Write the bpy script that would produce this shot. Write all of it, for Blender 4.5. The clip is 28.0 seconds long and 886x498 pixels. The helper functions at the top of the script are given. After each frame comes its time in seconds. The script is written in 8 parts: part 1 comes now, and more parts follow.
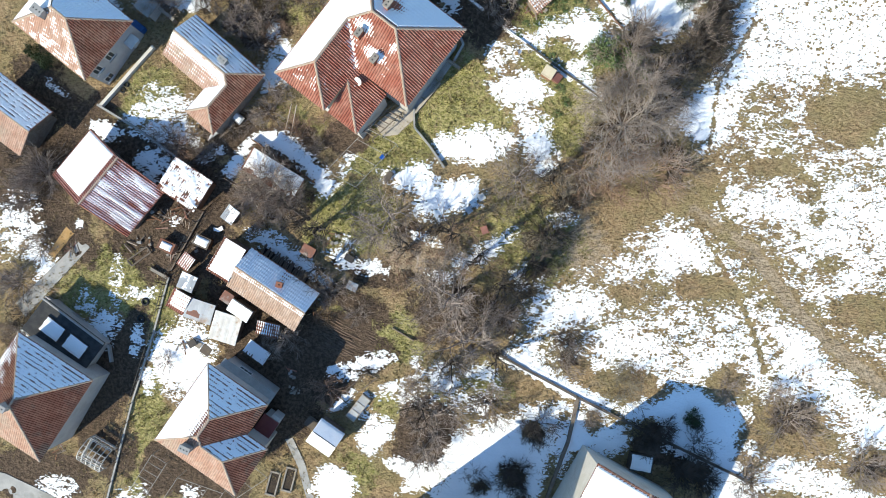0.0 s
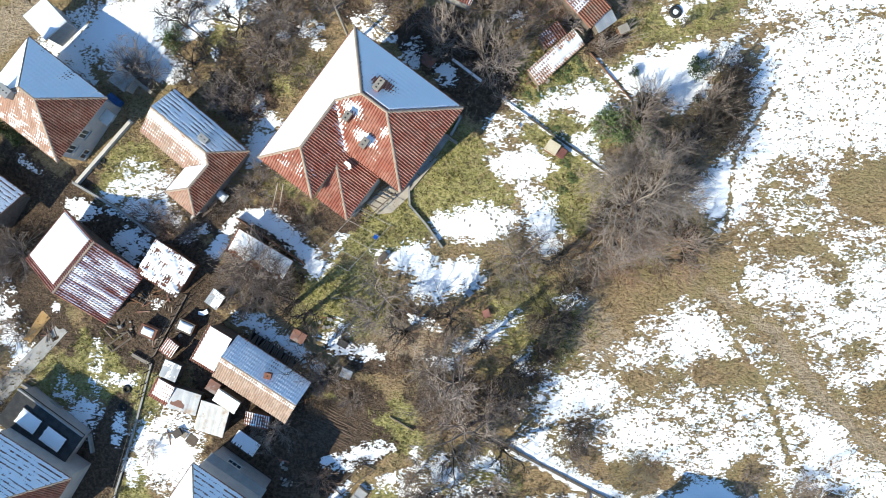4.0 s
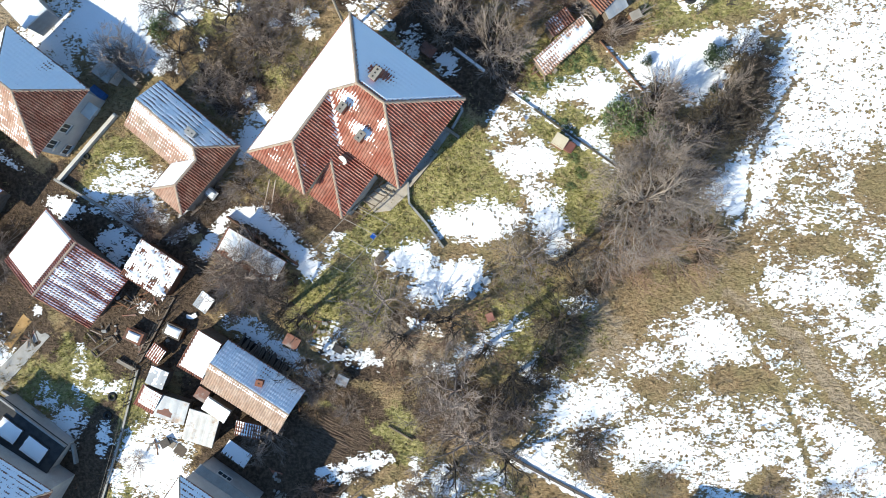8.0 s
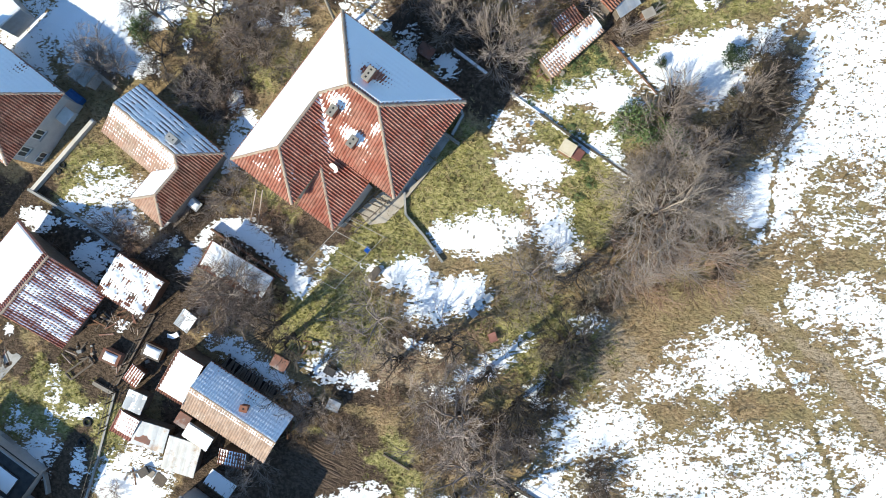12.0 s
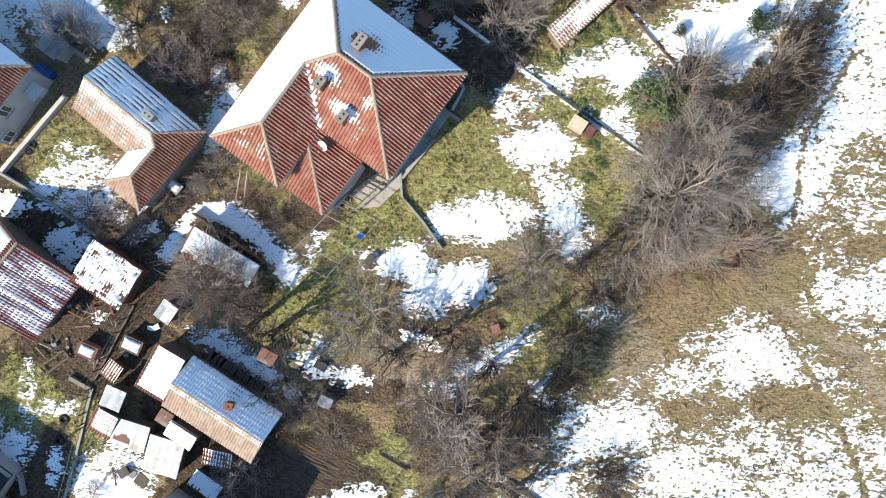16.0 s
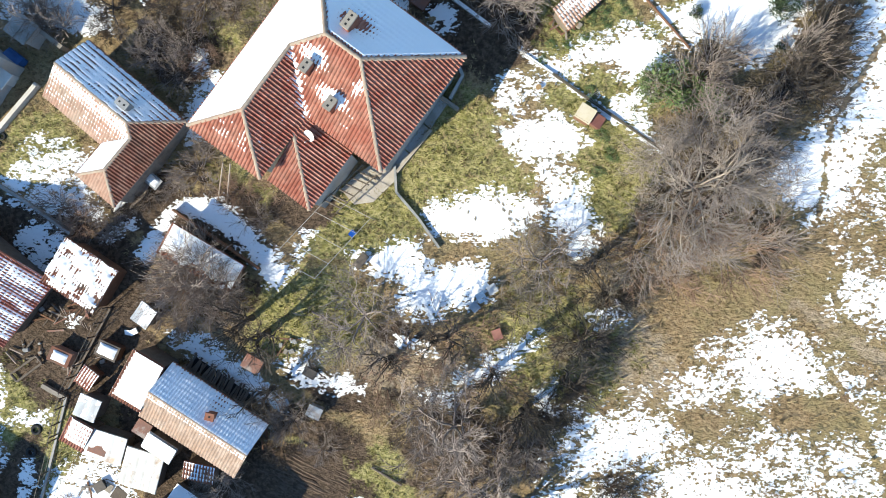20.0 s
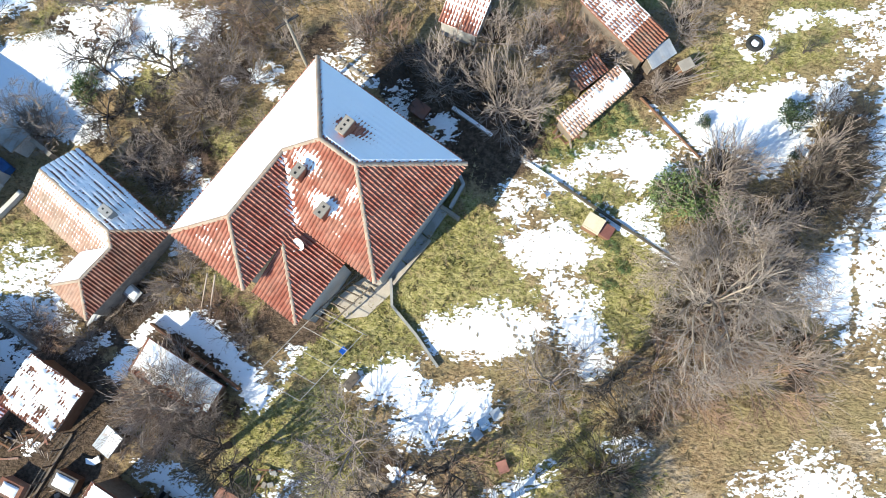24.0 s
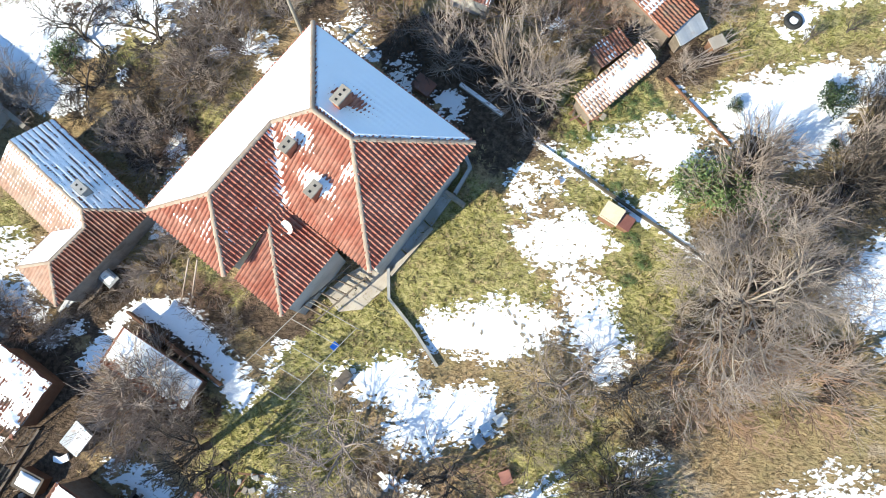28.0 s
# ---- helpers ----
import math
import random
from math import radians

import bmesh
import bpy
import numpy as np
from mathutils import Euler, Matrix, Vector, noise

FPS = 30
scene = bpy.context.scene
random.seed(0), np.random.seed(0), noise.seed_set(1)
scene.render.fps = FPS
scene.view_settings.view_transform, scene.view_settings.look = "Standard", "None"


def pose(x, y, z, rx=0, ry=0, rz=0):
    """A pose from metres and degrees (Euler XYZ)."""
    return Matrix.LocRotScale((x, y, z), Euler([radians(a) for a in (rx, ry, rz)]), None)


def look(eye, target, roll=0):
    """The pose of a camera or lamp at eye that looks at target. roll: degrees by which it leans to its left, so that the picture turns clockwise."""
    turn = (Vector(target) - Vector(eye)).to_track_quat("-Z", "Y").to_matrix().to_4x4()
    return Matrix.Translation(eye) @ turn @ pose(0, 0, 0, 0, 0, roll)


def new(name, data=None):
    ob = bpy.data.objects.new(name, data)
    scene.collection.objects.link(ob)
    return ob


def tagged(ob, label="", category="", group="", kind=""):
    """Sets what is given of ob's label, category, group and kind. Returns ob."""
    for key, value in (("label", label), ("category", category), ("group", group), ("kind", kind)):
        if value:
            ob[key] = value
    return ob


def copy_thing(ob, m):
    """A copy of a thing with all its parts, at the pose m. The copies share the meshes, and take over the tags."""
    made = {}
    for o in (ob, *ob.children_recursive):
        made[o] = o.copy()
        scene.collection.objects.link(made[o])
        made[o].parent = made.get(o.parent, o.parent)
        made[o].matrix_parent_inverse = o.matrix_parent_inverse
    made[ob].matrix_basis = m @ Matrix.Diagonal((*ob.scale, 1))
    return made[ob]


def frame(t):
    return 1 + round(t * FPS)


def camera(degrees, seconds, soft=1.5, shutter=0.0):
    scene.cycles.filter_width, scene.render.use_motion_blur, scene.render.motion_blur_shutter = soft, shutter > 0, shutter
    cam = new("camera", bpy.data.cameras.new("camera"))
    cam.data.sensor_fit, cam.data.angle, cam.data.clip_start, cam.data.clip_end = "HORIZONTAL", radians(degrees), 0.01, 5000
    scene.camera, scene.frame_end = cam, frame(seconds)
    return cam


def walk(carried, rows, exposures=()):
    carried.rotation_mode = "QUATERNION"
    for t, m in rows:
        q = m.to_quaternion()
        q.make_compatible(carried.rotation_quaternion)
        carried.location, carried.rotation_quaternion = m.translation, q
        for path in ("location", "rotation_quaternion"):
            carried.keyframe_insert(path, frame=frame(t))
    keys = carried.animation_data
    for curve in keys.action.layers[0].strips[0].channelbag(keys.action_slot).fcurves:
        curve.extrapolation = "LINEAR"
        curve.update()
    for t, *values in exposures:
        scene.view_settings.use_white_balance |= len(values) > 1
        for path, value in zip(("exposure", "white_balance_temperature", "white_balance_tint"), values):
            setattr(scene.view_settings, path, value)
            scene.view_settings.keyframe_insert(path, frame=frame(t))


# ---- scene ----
cam = camera(69.3, 28.0, soft=0.5)
METRES, EYE, TILT, LEAN, TURN = 28.0, 59.4, -90.0, 0.0, 0.0
ROWS = [
    (0.0, 0.0, 0.0, 0.0, 0.0, 0.0, -0.0),
    (0.5, -0.0008, 0.0143, 0.0168, -0.0, 0.05, -0.01),
    (1.0, 0.0024, 0.0297, 0.0468, 0.03, 0.02, 0.02),
    (1.5, 0.0036, 0.0475, 0.0837, 0.06, 0.06, 0.06),
    (2.0, 0.0049, 0.0656, 0.1277, 0.07, 0.09, 0.14),
    (2.5, 0.0073, 0.0863, 0.1774, 0.08, 0.12, 0.27),
    (3.0, 0.0093, 0.1045, 0.2257, 0.09, 0.15, 0.48),
    (3.5, 0.011, 0.1227, 0.2507, 0.12, 0.15, 0.78),
    (4.0, 0.0112, 0.1348, 0.2556, 0.14, 0.22, 0.93),
    (4.2, 0.0127, 0.1408, 0.2548, 0.16, 0.75, 0.9),
    (4.3, 0.0134, 0.1437, 0.2544, 0.16, 1.6, 0.88),
    (4.5, 0.0149, 0.1497, 0.2536, 0.18, 3.34, 0.85),
    (4.9, 0.0142, 0.1591, 0.2531, 0.19, 6.2, 0.88),
    (5.25, 0.0135, 0.1674, 0.2527, 0.19, 7.2, 0.91),
    (5.6, 0.0129, 0.1757, 0.2523, 0.2, 5.3, 0.93),
    (6.1, 0.012, 0.1875, 0.2518, 0.2, 0.9, 0.97),
    (6.5, 0.0113, 0.1969, 0.2513, 0.21, 0.22, 1.0),
    (7.0, 0.0112, 0.2109, 0.2523, 0.23, 0.24, 1.0),
    (7.5, 0.0111, 0.2255, 0.2533, 0.24, 0.24, 1.0),
    (8.0, 0.0112, 0.2408, 0.2548, 0.25, 0.26, 0.99),
    (8.5, 0.0116, 0.2556, 0.2566, 0.27, 0.26, 1.0),
    (9.0, 0.0111, 0.2716, 0.2582, 0.29, 0.28, 0.99),
    (9.5, 0.0115, 0.2877, 0.2591, 0.3, 0.29, 0.99),
    (10.0, 0.012, 0.3041, 0.2597, 0.3, 0.31, 0.98),
    (10.5, 0.0121, 0.3202, 0.2602, 0.31, 0.32, 0.98),
    (11.0, 0.0131, 0.3365, 0.2588, 0.31, 0.32, 0.97),
    (11.5, 0.015, 0.3529, 0.2567, 0.32, 0.32, 0.97),
    (11.9, 0.0148, 0.366, 0.259, 0.31, 0.9, 0.96),
    (12.4, 0.0145, 0.3823, 0.262, 0.29, 4.9, 0.96),
    (12.75, 0.0143, 0.3937, 0.264, 0.28, 7.0, 0.95),
    (13.1, 0.0141, 0.4051, 0.2661, 0.26, 6.0, 0.95),
    (13.3, 0.014, 0.4117, 0.2672, 0.26, 4.7, 0.94),
    (13.5, 0.0139, 0.4182, 0.2684, 0.25, 3.05, 0.94),
    (13.6, 0.0142, 0.4215, 0.267, 0.26, 2.2, 0.96),
    (13.7, 0.0144, 0.4247, 0.2655, 0.27, 1.34, 0.98),
    (13.85, 0.0148, 0.4296, 0.2634, 0.28, 0.35, 1.0),
    (14.0, 0.0152, 0.4345, 0.2612, 0.29, 0.13, 1.03),
    (14.5, 0.0153, 0.4497, 0.2599, 0.3, 0.16, 1.02),
    (15.0, 0.0156, 0.465, 0.2592, 0.3, 0.2, 1.02),
    (15.5, 0.0155, 0.4806, 0.2596, 0.31, 0.21, 1.02),
    (16.0, 0.0158, 0.4952, 0.2606, 0.3, 0.23, 1.02),
    (16.5, 0.0174, 0.5101, 0.2624, 0.31, 0.25, 1.01),
    (17.0, 0.0182, 0.524, 0.2637, 0.3, 0.24, 1.01),
    (17.5, 0.0191, 0.5381, 0.2635, 0.3, 0.25, 1.01),
    (18.0, 0.0195, 0.5521, 0.2631, 0.31, 0.24, 1.0),
    (18.5, 0.019, 0.566, 0.2609, 0.31, 0.24, 1.0),
    (19.0, 0.0192, 0.5797, 0.2584, 0.33, 0.24, 1.0),
    (19.5, 0.0201, 0.5933, 0.2573, 0.33, 0.27, 1.0),
    (20.0, 0.0219, 0.6069, 0.2569, 0.33, 0.29, 1.0),
    (20.5, 0.0232, 0.6196, 0.257, 0.34, 0.3, 1.01),
    (21.0, 0.0246, 0.6331, 0.2578, 0.34, 0.31, 1.0),
    (21.5, 0.0259, 0.6465, 0.2591, 0.36, 0.45, 1.0),
    (22.0, 0.0265, 0.662, 0.2586, 0.38, 3.99, 0.89),
    (22.5, 0.0249, 0.6762, 0.2604, 0.36, 8.61, 0.78),
    (22.9, 0.0247, 0.6871, 0.2604, 0.36, 10.4, 0.76),
    (24.5, 0.024, 0.7305, 0.2606, 0.36, 10.72, 0.68),
    (25.0, 0.0243, 0.7452, 0.2601, 0.35, 10.72, 0.67),
    (25.5, 0.0243, 0.7599, 0.2603, 0.36, 10.7, 0.64),
    (26.0, 0.0241, 0.7745, 0.2612, 0.34, 10.68, 0.06),
    (26.5, 0.0236, 0.7894, 0.2617, 0.33, 10.68, -0.09),
    (27.0, 0.0227, 0.8041, 0.2624, 0.32, 10.66, -0.27),
    (27.5, 0.0222, 0.8193, 0.2626, 0.31, 10.65, -0.47),
    (28.0, 0.0225, 0.8349, 0.2621, 0.31, 10.64, -0.7),
]

walk(cam, [(t, pose(0, 0, EYE, TILT, LEAN, TURN) @ pose(METRES * x, METRES * y, METRES * z, 90 + pitch, roll, yaw)) for t, x, y, z, yaw, pitch, roll in ROWS], exposures=((0.0, 0.71, 5620, 5), (11.0, 0.71, 5650, 5), (15.0, 0.78, 5670, 5), (22.0, 0.93, 5700, 5), (25.0, 1.07, 5740, 5), (28.0, 1.1, 5740, 5)))
# ---- light ----
SUN_AZ, SUN_EL = 218.0, 27.5
world = bpy.data.worlds.new("winter_sky")
scene.world = world
world.use_nodes = True
wn = world.node_tree
sky = wn.nodes.new("ShaderNodeTexSky")
sky.sky_type, sky.sun_disc = "NISHITA", False
sky.sun_elevation, sky.sun_rotation = radians(SUN_EL), radians(90 - SUN_AZ)
sky.altitude, sky.air_density, sky.dust_density, sky.ozone_density = 600, 1.35, 0.0, 3.0
wn.links.new(sky.outputs[0], wn.nodes["Background"].inputs[0])
wn.nodes["Background"].inputs[1].default_value = 0.122
sun = new("sun", bpy.data.lights.new("sun", "SUN"))
sun.data.energy, sun.data.angle, sun.data.color = 5.0, radians(0.53), (1.0, 0.85, 0.62)
sun.matrix_world = look((0, 0, 80), (-math.cos(radians(SUN_AZ)) * math.cos(radians(SUN_EL)), -math.sin(radians(SUN_AZ)) * math.cos(radians(SUN_EL)), 80 - math.sin(radians(SUN_EL))))


# ---- materials ----
def nodes_of(name):
    m = bpy.data.materials.new(name)
    m.use_nodes = True
    t = m.node_tree
    return m, t, t.nodes["Principled BSDF"]


def add(t, kind, **inputs):
    n = t.nodes.new(kind)
    for k, v in inputs.items():
        n.inputs[k.replace("_", " ")].default_value = v
    return n


def mixer(t, fac, a, b, mode="MIX"):
    """A colour mix; fac, a and b are sockets or values."""
    n = t.nodes.new("ShaderNodeMix")
    n.data_type, n.blend_type = "RGBA", mode
    for i, v in ((0, fac), (6, a), (7, b)):
        if isinstance(v, bpy.types.NodeSocket):
            t.links.new(v, n.inputs[i])
        elif isinstance(v, (int, float)):
            n.inputs[i].default_value = v
        else:
            n.inputs[i].default_value = (*v, 1)
    return n.outputs[2]


def sums(t, op, a, b=0.0, c=0.0, clamp=False):
    n = t.nodes.new("ShaderNodeMath")
    n.operation, n.use_clamp = op, clamp
    for i, v in enumerate((a, b, c)):
        if isinstance(v, bpy.types.NodeSocket):
            t.links.new(v, n.inputs[i])
        else:
            n.inputs[i].default_value = v
    return n.outputs[0]


def ramp(t, fac, lo, hi):
    n = t.nodes.new("ShaderNodeMapRange")
    n.interpolation_type = "SMOOTHSTEP"
    t.links.new(fac, n.inputs[0])
    n.inputs[1].default_value, n.inputs[2].default_value = lo, hi
    return n.outputs[0]


def grain(t, scale, detail=4.0, rough=0.6, stretch=(1, 1, 1), spin=0.0, world_space=True):
    """A noise over the world's metres."""
    src = t.nodes.new("ShaderNodeNewGeometry").outputs["Position"] if world_space else t.nodes.new("ShaderNodeTexCoord").outputs["Object"]
    mp = t.nodes.new("ShaderNodeMapping")
    mp.inputs["Scale"].default_value = stretch
    mp.inputs["Rotation"].default_value = (0, 0, radians(spin))
    t.links.new(src, mp.inputs[0])
    n = add(t, "ShaderNodeTexNoise", Scale=scale, Detail=detail, Roughness=rough)
    t.links.new(mp.outputs[0], n.inputs["Vector"])
    return n.outputs[0]


def relief(t, bsdf, height, strength=0.4, distance=0.02):
    b = add(t, "ShaderNodeBump", Strength=strength, Distance=distance)
    t.links.new(height, b.inputs["Height"])
    t.links.new(b.outputs[0], bsdf.inputs["Normal"])


def surface(name, c1, c2, scale=3.0, fine=30.0, rough=0.8, bump=0.3, island=0.0, each=0.0, stain=None, metal=0.0):
    """Two colours mixed at two scales, with fine relief; island and each vary pieces."""
    m, t, b = nodes_of(name)
    col = mixer(t, ramp(t, grain(t, scale, 5), 0.36, 0.64), c1, c2)
    f = grain(t, fine, 3)
    col = mixer(t, sums(t, "MULTIPLY", f, 0.55), col, [v * 0.45 for v in c1])
    if stain:
        col = mixer(t, ramp(t, grain(t, scale * 0.35, 6, 0.7), 0.52, 0.66), col, stain)
    if island:
        r = t.nodes.new("ShaderNodeNewGeometry").outputs["Random Per Island"]
        col = mixer(t, sums(t, "MULTIPLY", r, island), col, [v * 0.4 for v in c1])
    if each:
        r = t.nodes.new("ShaderNodeObjectInfo").outputs["Random"]
        col = mixer(t, sums(t, "MULTIPLY", r, each), col, [v * 0.4 for v in c1])
    t.links.new(col, b.inputs["Base Color"])
    b.inputs["Roughness"].default_value, b.inputs["Metallic"].default_value = rough, metal
    b.inputs["Specular IOR Level"].default_value = 0.12 if rough > 0.7 else 0.4
    if bump:
        relief(t, b, f, bump, 0.015)
    return m


CLAY = surface("clay_tile", (0.41, 0.148, 0.098), (0.54, 0.28, 0.2), 1.2, 25, 0.75, 0.3, island=0.42, stain=(0.30, 0.15, 0.105))
CLAY_EACH = surface("clay_tile_single", (0.41, 0.148, 0.098), (0.54, 0.28, 0.2), 1.2, 25, 0.75, 0.3, each=0.42, stain=(0.30, 0.15, 0.105))
# CLAY_OLD is also the shaded copy on roofs that have pale slopes
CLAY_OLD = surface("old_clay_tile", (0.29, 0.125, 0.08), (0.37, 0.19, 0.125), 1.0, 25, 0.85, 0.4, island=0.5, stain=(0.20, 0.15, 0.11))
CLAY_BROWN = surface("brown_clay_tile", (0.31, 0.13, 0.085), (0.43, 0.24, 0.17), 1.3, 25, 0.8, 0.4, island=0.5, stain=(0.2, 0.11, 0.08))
# paler clays: on house and barn slopes facing the sun, sunlight painted into colour
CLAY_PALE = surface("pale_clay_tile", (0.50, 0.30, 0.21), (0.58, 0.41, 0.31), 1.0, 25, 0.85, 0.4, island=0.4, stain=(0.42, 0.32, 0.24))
CLAY_SUNLIT = surface("sunlit_clay_tile", (0.52, 0.36, 0.26), (0.6, 0.46, 0.36), 1.0, 25, 0.9, 0.4, island=0.45, stain=(0.4, 0.33, 0.27))
RIDGE = surface("ridge_mortar_tile", (0.44, 0.37, 0.29), (0.47, 0.33, 0.24), 2.5, 30, 0.9, 0.4, each=0.35)
PLASTER = surface("grey_plaster", (0.46, 0.44, 0.42), (0.55, 0.53, 0.50), 0.7, 20, 0.9, 0.25, stain=(0.36, 0.34, 0.31))
# darker wall colour with the shade of unlit walls painted in
WALL_SHADED = surface("shaded_wall", (0.27, 0.235, 0.2), (0.36, 0.32, 0.27), 2.2, 20, 0.95, 0.5, stain=(0.2, 0.17, 0.14))
RENDERED = surface("white_render", (0.62, 0.58, 0.5), (0.7, 0.66, 0.6), 0.7, 20, 0.9, 0.25, stain=(0.45, 0.4, 0.34))
BRICK = surface("brick_red", (0.33, 0.13, 0.08), (0.4, 0.2, 0.13), 3, 40, 0.9, 0.4, each=0.4)
CONCRETE = surface("concrete", (0.36, 0.35, 0.33), (0.45, 0.43, 0.40), 0.9, 25, 0.9, 0.3, stain=(0.25, 0.24, 0.21))
STONE = surface("pale_stone", (0.44, 0.39, 0.32), (0.36, 0.31, 0.25), 2.0, 25, 0.9, 0.5, each=0.4)
BOARD = surface("grey_board", (0.20, 0.16, 0.125), (0.28, 0.235, 0.19), 3, 45, 0.85, 0.4, each=0.4, island=0.4)
PLANK = surface("brown_plank", (0.24, 0.13, 0.08), (0.31, 0.18, 0.11), 3, 45, 0.8, 0.4, each=0.4, island=0.4)
RUST = surface("rusty_sheet", (0.30, 0.13, 0.08), (0.22, 0.12, 0.09), 2, 30, 0.7, 0.3, stain=(0.33, 0.27, 0.23))
ZINC = surface("zinc_sheet", (0.5, 0.51, 0.52), (0.42, 0.43, 0.44), 1.5, 25, 0.5, 0.15, stain=(0.33, 0.25, 0.19), metal=0.35)
SHEET_OLD = surface("weathered_white_sheet", (0.76, 0.74, 0.70), (0.64, 0.60, 0.54), 1.5, 25, 0.7, 0.2, stain=(0.40, 0.28, 0.19))
PALE = surface("off_white_paint", (0.72, 0.70, 0.66), (0.64, 0.62, 0.58), 2, 30, 0.6, 0.1)
# near-black that paints the shade inside openings and gaps
DARK = surface("dark_void", (0.02, 0.02, 0.022), (0.03, 0.03, 0.03), 3, 30, 0.9, 0.1)
IRON = surface("dark_iron", (0.07, 0.065, 0.06), (0.11, 0.09, 0.075), 4, 40, 0.6, 0.2, metal=0.4)
PIPE = surface("pale_steel_pipe", (0.45, 0.44, 0.42), (0.36, 0.34, 0.31), 4, 40, 0.55, 0.1, metal=0.4)
FELT = surface("dark_roof_felt", (0.05, 0.05, 0.052), (0.08, 0.078, 0.075), 1.5, 25, 0.85, 0.2)
RUBBER = surface("tyre_rubber", (0.03, 0.03, 0.03), (0.05, 0.05, 0.048), 5, 60, 0.8, 0.3)
BLUE = surface("blue_tarpaulin", (0.03, 0.09, 0.27), (0.04, 0.12, 0.33), 3, 30, 0.5, 0.2)
BARK = surface("bark", (0.172, 0.132, 0.102), (0.252, 0.204, 0.159), 3, 40, 0.95, 0.3)
LIMB = surface("grey_limb", (0.34, 0.28, 0.235), (0.47, 0.39, 0.33), 0.5, 9, 0.95, 0.0, each=0.35)
TWIG = surface("grey_brown_twig", (0.29, 0.235, 0.195), (0.46, 0.38, 0.32), 0.5, 9, 0.95, 0.0, each=0.35)
TWIG_RED = surface("reddish_twig", (0.312, 0.203, 0.140), (0.421, 0.285, 0.202), 0.5, 9, 0.95, 0.0, each=0.3)
TWIG_PALE = surface("pale_twig", (0.31, 0.25, 0.205), (0.46, 0.385, 0.32), 0.5, 9, 0.95, 0.0, each=0.2)
TWIG_LIGHT = surface("light_limb", (0.37, 0.31, 0.25), (0.53, 0.455, 0.365), 0.5, 9, 0.95, 0.0, each=0.2)
TWIG_OLIVE = surface("olive_twig", (0.256, 0.215, 0.15), (0.362, 0.31, 0.22), 0.5, 9, 0.95, 0.0, each=0.3)
TWIG_DARK = surface("dark_twig", (0.085, 0.072, 0.06), (0.16, 0.132, 0.108), 0.5, 9, 0.95, 0.0, each=0.3)
SOIL = surface("turned_soil", (0.10, 0.07, 0.05), (0.16, 0.118, 0.085), 3, 25, 0.95, 0.8)
STRAW = surface("straw_blade", (0.36, 0.27, 0.14), (0.46, 0.37, 0.21), 1.0, 9, 0.9, 0.0, island=0.6)
BLADE = surface("green_blade", (0.24, 0.225, 0.07), (0.42, 0.37, 0.16), 1.0, 9, 0.9, 0.0, island=0.6)
NEEDLE = surface("evergreen_leaf", (0.035, 0.06, 0.02), (0.06, 0.085, 0.03), 2.5, 20, 0.7, 0.0, island=0.5)
LEAF = surface("green_leaf", (0.135, 0.19, 0.06), (0.22, 0.275, 0.095), 2.5, 20, 0.7, 0.0, island=0.5)


def snow_material():
    m, t, b = nodes_of("snow")
    f = grain(t, 14, 5, 0.65)
    col = mixer(t, grain(t, 1.1, 4), (0.90, 0.90, 0.90), (0.84, 0.845, 0.85))
    t.links.new(col, b.inputs["Base Color"])
    b.inputs["Roughness"].default_value = 0.75
    relief(t, b, f, 0.35, 0.04)
    return m


SNOW = snow_material()


